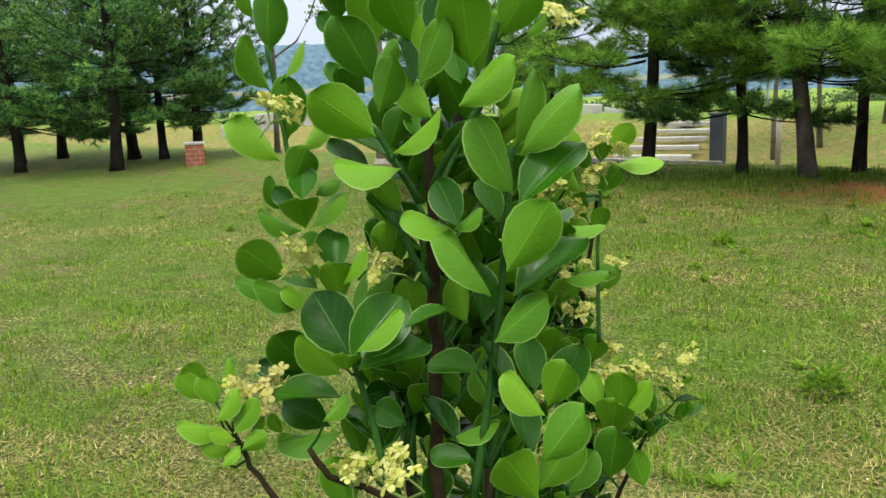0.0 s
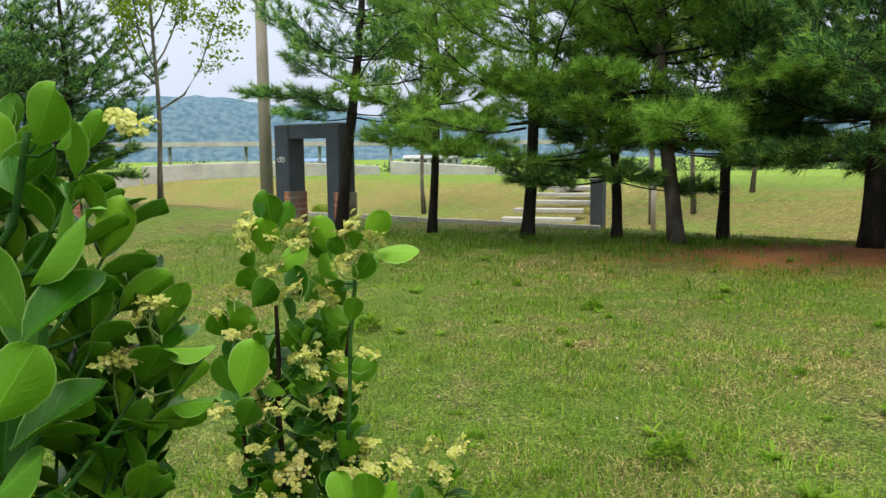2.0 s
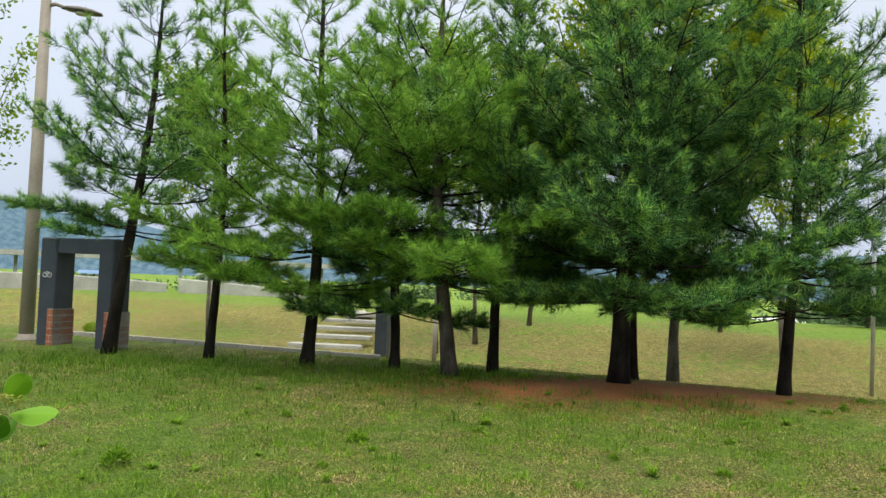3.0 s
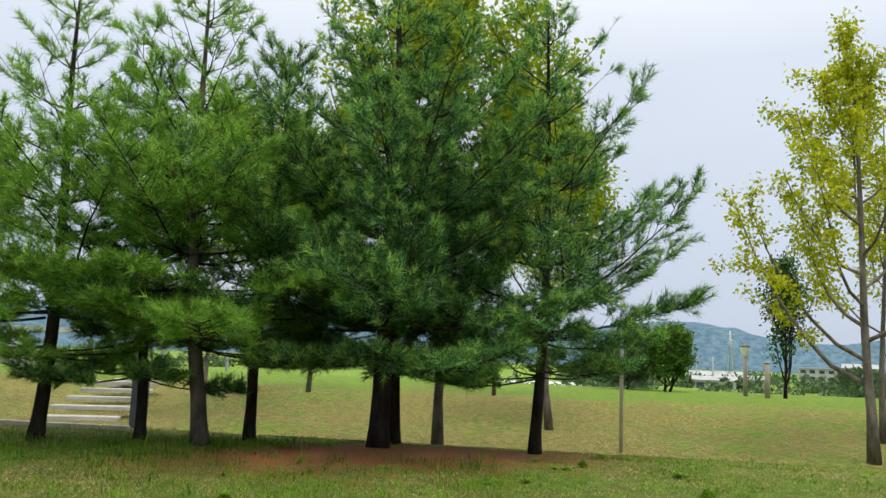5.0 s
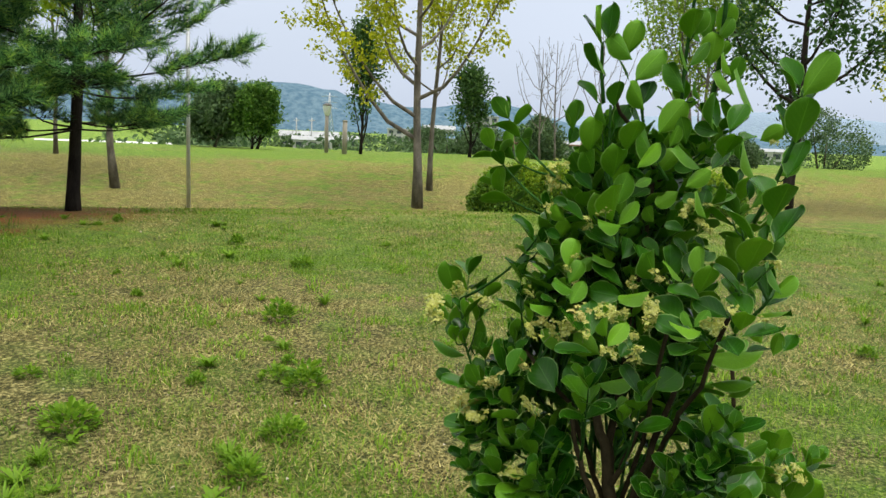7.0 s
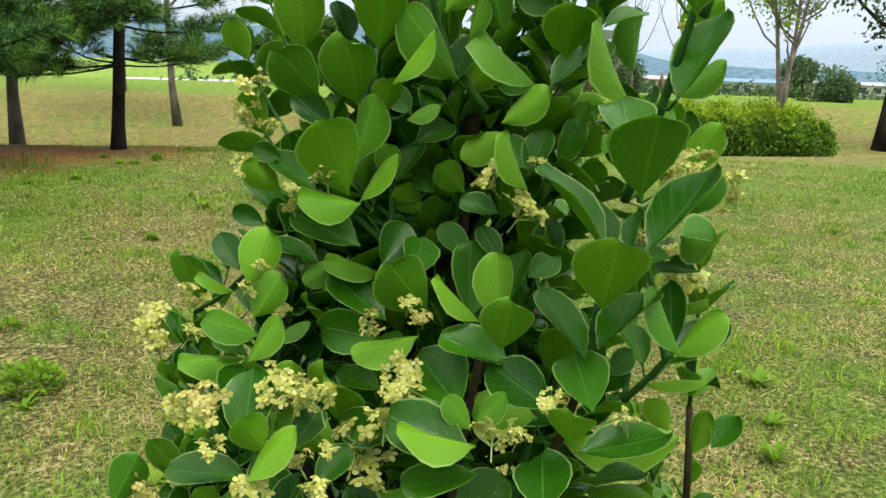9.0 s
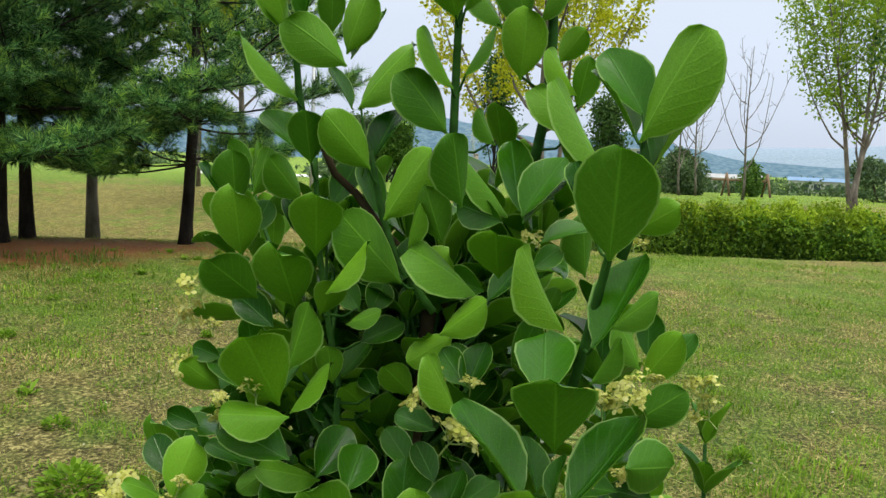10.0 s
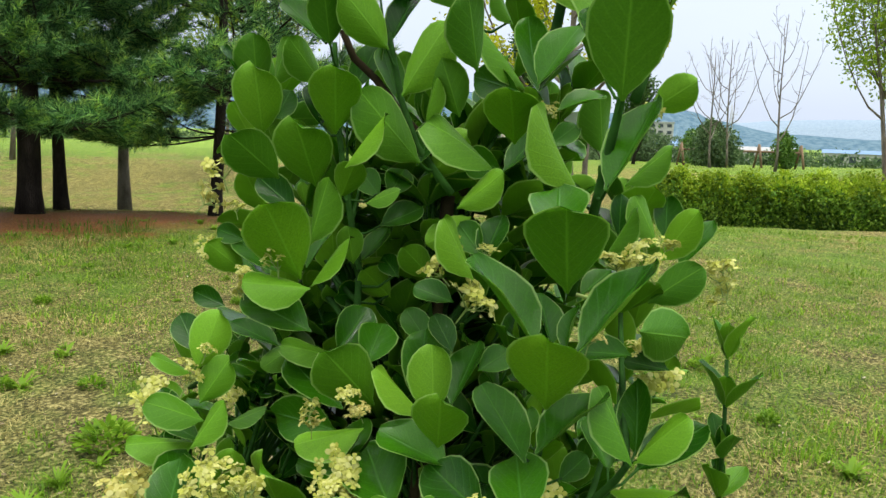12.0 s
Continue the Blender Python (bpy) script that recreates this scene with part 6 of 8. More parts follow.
bush_1.spray([
    ((1.768, 2.285, 1.324), (1.76, 2.283, 1.359), (-0.09, 1, 0.04), .025, 0),
    ((1.76, 2.196, 1.347), (1.791, 2.206, 1.355), (-0.18, -0.22, 0.96), .022, 0),
    ((1.81, 2.219, 1.307), (1.774, 2.23, 1.312), (-0.02, -0.43, 0.9), .024, 0),
    ((1.888, 2.334, 1.341), (1.922, 2.321, 1.353), (0.43, 0.4, -0.81), .025, 0),
    ((1.883, 2.335, 1.386), (1.923, 2.335, 1.382), (-0.11, 0.25, -0.96), .026, 0),
    ((1.84, 2.157, 1.242), (1.816, 2.143, 1.281), (-0.34, 0.93, 0.14), .032, 0),
    ((1.846, 2.194, 1.23), (1.873, 2.197, 1.268), (0.38, 0.86, -0.33), .030, 0),
    ((1.843, 2.153, 1.27), (1.865, 2.145, 1.304), (0.42, 0.91, -0.06), .028, 0)])
bush_1.spray([
    ((1.848, 2.165, 1.301), (1.857, 2.152, 1.332), (0.41, 0.88, 0.25), .024, 1),
    ((1.846, 2.167, 1.294), (1.821, 2.172, 1.321), (-0.53, 0.6, -0.6), .024, 1),
    ((1.86, 2.21, 1.282), (1.881, 2.231, 1.319), (-0.39, -0.68, 0.61), .031, 0),
    ((1.845, 2.202, 1.296), (1.837, 2.222, 1.325), (0.53, -0.63, 0.56), .023, 0),
    ((1.831, 2.205, 1.291), (1.808, 2.23, 1.326), (0.7, -0.28, 0.65), .031, 0),
    ((1.84, 2.187, 1.259), (1.831, 2.209, 1.285), (0.6, -0.51, 0.62), .023, 0),
    ((1.787, 2.208, 1.263), (1.821, 2.204, 1.278), (0.41, 0.19, -0.89), .024, 0),
    ((1.793, 2.204, 1.262), (1.767, 2.224, 1.287), (0.53, -0.28, 0.8), .027, 0)])
bush_1.spray([
    ((1.802, 2.197, 1.252), (1.773, 2.205, 1.252), (-0.12, -0.43, 0.89), .019, 0),
    ((1.715, 2.219, 1.208), (1.704, 2.219, 1.248), (-0.23, 0.97, -0.07), .029, 0),
    ((1.77, 2.217, 1.206), (1.78, 2.245, 1.224), (0.16, -0.58, 0.8), .024, 0),
    ((1.744, 2.283, 1.273), (1.726, 2.26, 1.277), (0.78, -0.52, 0.35), .020, 0),
    ((1.82, 2.25, 1.267), (1.807, 2.254, 1.295), (-0.36, 0.88, -0.3), .020, 0),
    ((1.796, 2.262, 1.272), (1.778, 2.258, 1.299), (-0.22, 0.98, -0.02), .022, 0),
    ((1.873, 2.234, 1.205), (1.89, 2.237, 1.236), (0.71, 0.55, -0.45), .023, 0)])
bush_1.stem([(1.667, 2.216, 1.214), (1.645, 2.225, 1.243), (1.636, 2.231, 1.262)], 0.0024, 0.0016)
bush_1.spray([
    ((1.612, 2.238, 1.289), (1.598, 2.235, 1.309), (-0.42, 0.9, -0.15), .016, 1),
    ((1.612, 2.252, 1.29), (1.6, 2.246, 1.313), (-0.46, 0.89, -0.03), .018, 1),
    ((1.625, 2.231, 1.287), (1.615, 2.229, 1.308), (-0.4, 0.91, -0.09), .016, 1),
    ((1.624, 2.243, 1.292), (1.632, 2.248, 1.316), (0.62, 0.71, -0.33), .016, 1),
    ((1.627, 2.217, 1.28), (1.642, 2.223, 1.301), (0.43, 0.74, -0.51), .018, 1),
    ((1.631, 2.236, 1.269), (1.641, 2.241, 1.29), (0.34, 0.87, -0.36), .015, 0),
    ((1.638, 2.217, 1.271), (1.655, 2.223, 1.293), (0.29, 0.83, -0.48), .018, 1),
    ((1.63, 2.226, 1.27), (1.601, 2.213, 1.28), (-0.39, 0.21, -0.89), .021, 1)])
bush_1.spray([
    ((1.647, 2.226, 1.265), (1.657, 2.23, 1.277), (0.41, 0.71, -0.57), .010, 1),
    ((1.643, 2.214, 1.26), (1.661, 2.215, 1.27), (0.1, 0.97, -0.23), .014, 1),
    ((1.635, 2.22, 1.256), (1.616, 2.214, 1.267), (-0.53, 0.64, -0.55), .015, 1),
    ((1.631, 2.205, 1.252), (1.642, 2.21, 1.265), (0.28, 0.81, -0.51), .011, 1),
    ((1.639, 2.214, 1.267), (1.624, 2.209, 1.276), (-0.56, 0.6, -0.58), .012, 1),
    ((1.663, 2.258, 1.252), (1.654, 2.258, 1.267), (-0.58, 0.74, -0.35), .011, 1),
    ((1.676, 2.254, 1.237), (1.663, 2.254, 1.253), (-0.6, 0.64, -0.47), .013, 1)])
bush_1.shoots([(1.78, 2.36, 1.54), (1.83, 2.37, 1.53), (1.75, 2.35, 1.49), (1.80, 2.38, 1.47), (1.85, 2.36, 1.47), (1.77, 2.37, 1.42), (1.83, 2.37, 1.40), (1.74, 2.34, 1.36), (1.80, 2.37, 1.34), (1.85, 2.35, 1.33), (1.76, 2.34, 1.29), (1.82, 2.35, 1.27), (1.73, 2.31, 1.26)], size=0.043, pairs=4, young=0.1, side=1)
bush_1.shoots([(1.86, 2.38, 1.38), (1.88, 2.36, 1.39), (1.84, 2.39, 1.33), (1.86, 2.37, 1.34), (1.85, 2.38, 1.29), (1.87, 2.34, 1.31)], size=0.046, pairs=4, young=0.1, side=1)
bush_1.flowers([(1.69, 2.21, 1.49), (1.69, 2.22, 1.39), (1.74, 2.22, 1.38), (1.66, 2.24, 1.3), (1.64, 2.24, 1.29), (1.88, 2.29, 1.55), (1.75, 2.16, 1.27), (1.74, 2.31, 1.37), (1.72, 2.2, 1.25), (1.76, 2.31, 1.31), (1.75, 2.36, 1.42)], size=0.032)
bush_1.flowers([(1.88, 2.34, 1.42), (1.87, 2.34, 1.41), (1.86, 2.34, 1.38), (1.85, 2.34, 1.38)], size=0.03)
for i in range(34):
    a, z = i * 2.4, 0.8 + 0.62 * ((i * 7) % 34) / 34
    bush_1.shoot((1.80 + 0.045 * math.cos(a), 2.33 + 0.03 * math.sin(a), z), size=0.042, pairs=4, young=0.1)
bush_1.finish()

# the second bush behind it: shorter, full of flowers
bush_2 = Bush("smaller spindle bush crowded with cream-yellow flower heads", 502)
bush_2.stem([(1.98, 3.0, -0.05), (1.95, 2.98, 0.6), (1.93, 2.93, 1.14), (1.93, 2.95, 1.3)], 0.008, 0.003)
bush_2.stem([(1.98, 3.0, 0.4), (2.02, 2.98, 0.9), (2.02, 2.95, 1.13), (2.05, 2.95, 1.33)], 0.006, 0.003)
bush_2.stem([(1.98, 3.0, 0.45), (2.08, 3.0, 0.75), (2.16, 3.0, 0.93)], 0.005, 0.003)
bush_2.stem([(1.96, 3.0, 0.5), (1.89, 2.99, 0.85), (1.87, 2.98, 1.1)], 0.006, 0.003)
bush_2.cane([(2.048, 2.921, 1.341), (2.046, 2.913, 1.298), (2.039, 2.903, 1.257), (2.036, 2.885, 1.192), (2.031, 2.859, 1.115)], 0.0034)
bush_2.spray([
    ((1.926, 2.97, 1.408), (1.924, 2.939, 1.466), (-0.17, 0.87, 0.45), .045, 0),
    ((1.939, 2.959, 1.413), (1.956, 2.955, 1.457), (0.4, 0.91, -0.07), .030, 0),
    ((1.914, 2.95, 1.434), (1.906, 2.956, 1.456), (0.4, -0.83, 0.39), .016, 0),
    ((1.923, 2.923, 1.379), (1.921, 2.897, 1.434), (-0.18, 0.89, 0.42), .042, 0),
    ((1.934, 2.911, 1.354), (1.975, 2.909, 1.402), (0.38, 0.88, -0.28), .041, 0),
    ((1.907, 2.951, 1.323), (1.881, 2.923, 1.36), (-0.52, 0.81, 0.27), .037, 0),
    ((1.898, 2.912, 1.305), (1.934, 2.881, 1.349), (0.32, 0.87, 0.37), .044, 0),
    ((1.966, 2.894, 1.313), (1.96, 2.914, 1.361), (0.08, -0.92, 0.39), .036, 0)])
bush_2.spray([
    ((1.972, 2.945, 1.302), (2, 2.944, 1.345), (0.33, 0.93, -0.19), .033, 0),
    ((1.954, 2.926, 1.276), (1.935, 2.945, 1.322), (0.76, -0.41, 0.5), .034, 0),
    ((1.906, 2.933, 1.278), (1.864, 2.921, 1.319), (-0.63, 0.63, -0.46), .038, 0),
    ((1.904, 2.94, 1.26), (1.87, 2.908, 1.302), (-0.54, 0.82, 0.19), .043, 0),
    ((1.947, 2.923, 1.267), (1.996, 2.937, 1.255), (-0.3, 0.31, -0.9), .033, 0),
    ((1.955, 2.94, 1.223), (1.963, 2.91, 1.271), (0.01, 0.85, 0.53), .039, 0),
    ((1.883, 2.848, 1.191), (1.905, 2.851, 1.27), (-0.09, 1, -0.01), .056, 0),
    ((1.87, 2.89, 1.218), (1.868, 2.929, 1.254), (0.18, -0.66, 0.73), .037, 0)])
bush_2.spray([
    ((1.874, 2.867, 1.191), (1.856, 2.859, 1.25), (-0.29, 0.96, 0.04), .042, 0),
    ((1.899, 2.894, 1.188), (1.917, 2.927, 1.244), (-0.77, -0.41, 0.5), .043, 0),
    ((1.942, 2.913, 1.181), (2.006, 2.911, 1.205), (0.26, 0.76, -0.59), .044, 0),
    ((1.943, 2.908, 1.174), (1.909, 2.902, 1.202), (-0.59, 0.56, -0.58), .029, 0),
    ((1.885, 2.87, 1.165), (1.856, 2.915, 1.185), (-0.28, -0.54, 0.79), .039, 0),
    ((1.879, 2.867, 1.142), (1.902, 2.832, 1.186), (0.27, 0.82, 0.51), .042, 0),
    ((1.952, 2.916, 1.228), (1.987, 2.928, 1.232), (0.03, -0.35, 0.94), .024, 0),
    ((1.864, 2.936, 1.259), (1.844, 2.899, 1.297), (-0.61, 0.71, 0.37), .039, 1)])
bush_2.spray([
    ((1.896, 2.998, 1.352), (1.888, 2.965, 1.377), (-0.54, 0.6, 0.59), .029, 0),
    ((1.938, 2.932, 1.201), (1.947, 2.981, 1.226), (0.31, -0.49, 0.81), .038, 0),
    ((1.903, 2.938, 1.238), (1.879, 2.978, 1.254), (-0.36, -0.53, 0.77), .033, 0),
    ((2.019, 2.925, 1.384), (1.993, 2.912, 1.434), (-0.21, 0.97, 0.14), .040, 1),
    ((2.067, 2.93, 1.395), (2.096, 2.916, 1.44), (0.19, 0.97, 0.18), .038, 1),
    ((2.074, 2.926, 1.379), (2.145, 2.91, 1.385), (0.2, 0.55, -0.81), .047, 1),
    ((2.017, 2.962, 1.366), (1.985, 2.949, 1.399), (-0.31, 0.95, 0.09), .032, 0),
    ((2.035, 2.927, 1.375), (2.014, 2.908, 1.403), (-0.41, 0.87, 0.28), .027, 0)])
bush_2.spray([
    ((2.047, 2.915, 1.385), (2.049, 2.884, 1.413), (-0.01, 0.67, 0.75), .029, 1),
    ((2.025, 2.955, 1.334), (1.998, 2.949, 1.376), (-0.61, 0.74, -0.29), .032, 0),
    ((2.045, 2.926, 1.339), (2.074, 2.902, 1.375), (0.35, 0.89, 0.29), .036, 0),
    ((2.057, 2.956, 1.327), (2.084, 2.952, 1.377), (0.8, 0.45, -0.4), .036, 0),
    ((2.033, 2.956, 1.293), (2.011, 2.935, 1.338), (-0.3, 0.92, 0.27), .037, 0),
    ((2.039, 2.908, 1.276), (2.048, 2.896, 1.319), (0.05, 0.97, 0.26), .031, 0),
    ((2.038, 2.941, 1.266), (2.01, 2.937, 1.296), (-0.43, 0.86, -0.27), .026, 0),
    ((2.023, 2.943, 1.319), (2.054, 2.954, 1.331), (-0.08, -0.58, 0.81), .022, 0)])
bush_2.spray([
    ((2.039, 2.924, 1.178), (2.072, 2.914, 1.222), (0.23, 0.97, 0.04), .039, 1),
    ((2.037, 2.925, 1.173), (2.015, 2.91, 1.224), (-0.27, 0.95, 0.17), .039, 1)])
bush_2.spray([
    ((2.053, 2.823, 1.011), (2.056, 2.817, 1.084), (0.27, 0.96, 0.07), .050, 1),
    ((2.03, 2.832, 1.018), (2.018, 2.843, 1.076), (-0.53, 0.81, -0.26), .039, 1),
    ((2.061, 2.813, 1.016), (2.097, 2.809, 1.067), (0.73, 0.5, -0.47), .040, 1),
    ((2.037, 2.812, 0.982), (2.036, 2.768, 1.056), (0.33, 0.8, 0.49), .059, 1),
    ((2.032, 2.792, 0.927), (2.035, 2.765, 1.01), (0.31, 0.91, 0.29), .060, 0),
    ((2.08, 2.777, 0.917), (2.063, 2.784, 0.973), (0.14, 0.99, -0.09), .040, 0),
    ((2.02, 2.893, 1.073), (2.033, 2.862, 1.123), (0.48, 0.79, 0.37), .041, 0)])
bush_2.shoots([(2, 3.03, 1.27), (1.93, 3.04, 1.2), (1.87, 3.11, 1.14), (2.02, 3.06, 1.18), (1.96, 3.02, 1.06), (1.9, 3.02, 1.06), (2.02, 2.96, 0.99), (1.96, 2.95, 0.99), (2.07, 2.98, 1), (2.14, 2.97, 0.94), (2.2, 2.99, 0.98), (2.07, 2.94, 0.95), (1.87, 3.07, 0.87), (1.91, 2.92, 0.93), (1.86, 3.2, 1.05), (2, 3.09, 1.1)], size=0.046, pairs=4, young=0.35, open_=1.15)
bush_2.flowers([(1.893, 2.918, 1.428), (1.894, 2.906, 1.406), (1.933, 2.901, 1.408), (1.966, 2.928, 1.427), (1.982, 2.928, 1.413), (1.972, 2.925, 1.400), (1.930, 2.894, 1.361), (1.974, 2.919, 1.357), (1.958, 2.892, 1.332), (1.871, 2.920, 1.328), (1.852, 2.911, 1.299), (1.890, 2.891, 1.272), (1.871, 2.888, 1.273), (2.004, 2.924, 1.316), (2.044, 2.903, 1.427), (2.033, 2.901, 1.413)], size=0.038)
bush_2.flowers([(2.075, 2.901, 1.405), (2.045, 2.897, 1.379), (2.030, 2.894, 1.364), (2.067, 2.888, 1.234), (2.018, 2.886, 1.235), (1.980, 2.905, 1.241), (1.826, 2.843, 1.181), (1.858, 2.847, 1.175), (1.932, 2.828, 1.177), (1.986, 2.865, 1.172), (2.010, 2.864, 1.165), (1.982, 2.909, 1.303)], size=0.035)
bush_2.flowers([(1.87, 3.11, 1.12), (1.9, 2.9, 1.15), (1.85, 3.22, 1), (2, 2.9, 1.1), (2.06, 2.91, 1.09), (1.95, 2.88, 1.07), (2.06, 2.89, 1.06), (2.11, 2.91, 1.05)], size=0.05)
bush_2.flowers([(2.17, 2.99, 1.05), (2.21, 2.99, 1.04), (2.18, 2.98, 1.01), (1.91, 2.85, 1.03), (2, 2.84, 1), (1.93, 2.81, 1), (1.95, 2.8, 0.98), (1.87, 3.14, 0.96), (2.07, 2.88, 1.03)], size=0.043)
for i in range(58):
    a, z = i * 2.4, 0.75 + 0.50 * ((i * 5) % 58) / 58
    r = 0.085 - 0.05 * max(0.0, z - 1.0) / 0.4
    x, y = 1.96 + r * math.cos(a), 2.97 + r * math.sin(a)
    bush_2.shoot((x, y, z), size=0.046, pairs=4, young=0.3, open_=1.15)
    if i % 3 == 0:
        bush_2.flower((1.96 + 1.15 * r * math.cos(a), 2.93 - 1.0 * r * abs(math.sin(a)), z + 0.03), size=0.04)
bush_2.finish()

# the third bush: broad and dense, many stems from one foot
bush_3 = Bush("broad dense spindle bush with dark glossy leaves and tall shoots", 503)
bush_3.stem([(4.57, 1.25, -0.05), (4.56, 1.24, 0.6)] + [(4.47, 1.2, 0.96), (4.49, 1.21, 1.04), (4.52, 1.2, 1.19), (4.54, 1.19, 1.44)], 0.008, 0.005)
bush_3.stem([(4.56, 1.24, 0.55)] + [(4.45, 1.16, 0.98), (4.47, 1.13, 1.07), (4.46, 1.09, 1.16), (4.45, 1.06, 1.26)], 0.005, 0.003)
bush_3.stem([(4.56, 1.24, 0.7)] + [(4.47, 1.21, 0.96), (4.48, 1.24, 1.02), (4.48, 1.27, 1.09), (4.46, 1.34, 1.17)], 0.005, 0.003)
bush_3.stem([(4.56, 1.24, 0.75)] + [(4.45, 1.18, 0.98), (4.47, 1.16, 1.06), (4.45, 1.15, 1.14), (4.45, 1.13, 1.27)], 0.004, 0.003)
bush_3.stem([(4.545, 1.18, 1.43), (4.50, 1.20, 1.48), (4.47, 1.235, 1.54)], 0.004, 0.0025)
bush_3.stem([(4.406, 1.180, 0.958), (4.442, 1.205, 1.046), (4.456, 1.227, 1.096)], 0.01, 0.006)
bush_3.stem([(4.394, 1.206, 0.990), (4.415, 1.243, 1.056), (4.429, 1.258, 1.103)], 0.0045, 0.003)
bush_3.stem([(4.418, 1.171, 0.955), (4.471, 1.143, 1.066), (4.498, 1.126, 1.136)], 0.006, 0.004)
bush_3.stem([(4.418, 1.191, 1.009), (4.440, 1.174, 1.054), (4.460, 1.159, 1.100)], 0.0045, 0.003)
bush_3.cane([(4.490, 1.142, 1.699), (4.500, 1.148, 1.644), (4.505, 1.152, 1.592), (4.505, 1.152, 1.524)], 0.003)
bush_3.cane([(4.544, 1.112, 1.705), (4.553, 1.111, 1.673), (4.562, 1.113, 1.620), (4.564, 1.115, 1.577), (4.561, 1.122, 1.532)], 0.004)
bush_3.cane([(4.463, 1.257, 1.615), (4.468, 1.257, 1.578), (4.473, 1.252, 1.534)], 0.003)
bush_3.cane([(4.482, 1.203, 1.538), (4.488, 1.195, 1.493), (4.491, 1.183, 1.463), (4.505, 1.162, 1.431)], 0.0028)
bush_3.cane([(4.469, 1.241, 1.532), (4.474, 1.240, 1.468), (4.478, 1.231, 1.408), (4.478, 1.222, 1.373), (4.470, 1.217, 1.329)], 0.0027)
bush_3.cane([(4.422, 1.002, 1.499), (4.429, 1.011, 1.469), (4.438, 1.022, 1.434), (4.455, 1.041, 1.387)], 0.003)
bush_3.cane([(4.444, 0.999, 1.548), (4.445, 0.995, 1.527), (4.432, 1.001, 1.491)], 0.0028)
bush_3.cane([(4.457, 1.053, 1.320), (4.451, 1.054, 1.292), (4.448, 1.059, 1.267)], 0.003)
bush_3.cane([(4.491, 1.014, 1.285), (4.492, 1.023, 1.270), (4.495, 1.042, 1.245)], 0.0027)
bush_3.spray([
    ((4.435, 1.282, 1.494), (4.426, 1.274, 1.534), (0.36, 0.9, 0.26), .027, 0),
    ((4.466, 1.299, 1.502), (4.464, 1.285, 1.537), (1, -0.03, 0.03), .024, 0),
    ((4.416, 1.253, 1.467), (4.397, 1.239, 1.507), (0.51, 0.7, 0.5), .032, 0),
    ((4.46, 1.293, 1.476), (4.474, 1.291, 1.499), (-0.53, -0.81, 0.25), .019, 0),
    ((4.424, 1.282, 1.501), (4.415, 1.295, 1.525), (0.44, -0.7, 0.56), .018, 0),
    ((4.459, 1.242, 1.503), (4.434, 1.251, 1.531), (0.24, 0.97, -0.1), .025, 0),
    ((4.439, 1.209, 1.47), (4.417, 1.189, 1.51), (0.56, 0.58, 0.59), .034, 0),
    ((4.48, 1.264, 1.474), (4.478, 1.274, 1.505), (-0.3, -0.91, 0.29), .021, 0)])
bush_3.spray([
    ((4.457, 1.233, 1.528), (4.444, 1.227, 1.563), (0.63, 0.69, 0.36), .026, 0),
    ((4.48, 1.262, 1.534), (4.463, 1.285, 1.564), (-0.16, -0.82, 0.54), .027, 0),
    ((4.474, 1.196, 1.526), (4.443, 1.207, 1.56), (0.49, 0.86, 0.15), .030, 0),
    ((4.483, 1.202, 1.532), (4.496, 1.192, 1.568), (-0.94, -0, 0.34), .025, 0),
    ((4.481, 1.236, 1.499), (4.5, 1.225, 1.532), (-0.86, -0.38, 0.34), .025, 0),
    ((4.495, 1.203, 1.493), (4.49, 1.219, 1.529), (0, -0.92, 0.4), .025, 0),
    ((4.461, 1.172, 1.495), (4.464, 1.142, 1.54), (1, 0.09, -0.02), .035, 0),
    ((4.483, 1.174, 1.452), (4.445, 1.196, 1.497), (0.25, 0.93, -0.26), .040, 0)])
bush_3.spray([
    ((4.429, 1.19, 1.449), (4.437, 1.167, 1.485), (0.8, -0.4, -0.44), .028, 0),
    ((4.466, 1.156, 1.478), (4.463, 1.147, 1.507), (0.96, -0.27, 0.02), .019, 0),
    ((4.476, 1.137, 1.483), (4.461, 1.141, 1.517), (0.73, 0.63, 0.26), .025, 0),
    ((4.446, 1.104, 1.508), (4.43, 1.101, 1.549), (0.24, 0.96, 0.16), .028, 0),
    ((4.481, 1.097, 1.499), (4.474, 1.127, 1.508), (-0.98, -0.21, 0.05), .022, 0),
    ((4.464, 1.088, 1.468), (4.431, 1.072, 1.498), (0.5, 0.41, 0.76), .032, 0),
    ((4.491, 1.1, 1.501), (4.464, 1.114, 1.54), (-0.16, 0.89, -0.42), .032, 0),
    ((4.516, 1.105, 1.503), (4.515, 1.117, 1.547), (-0.26, -0.93, 0.24), .029, 0)])
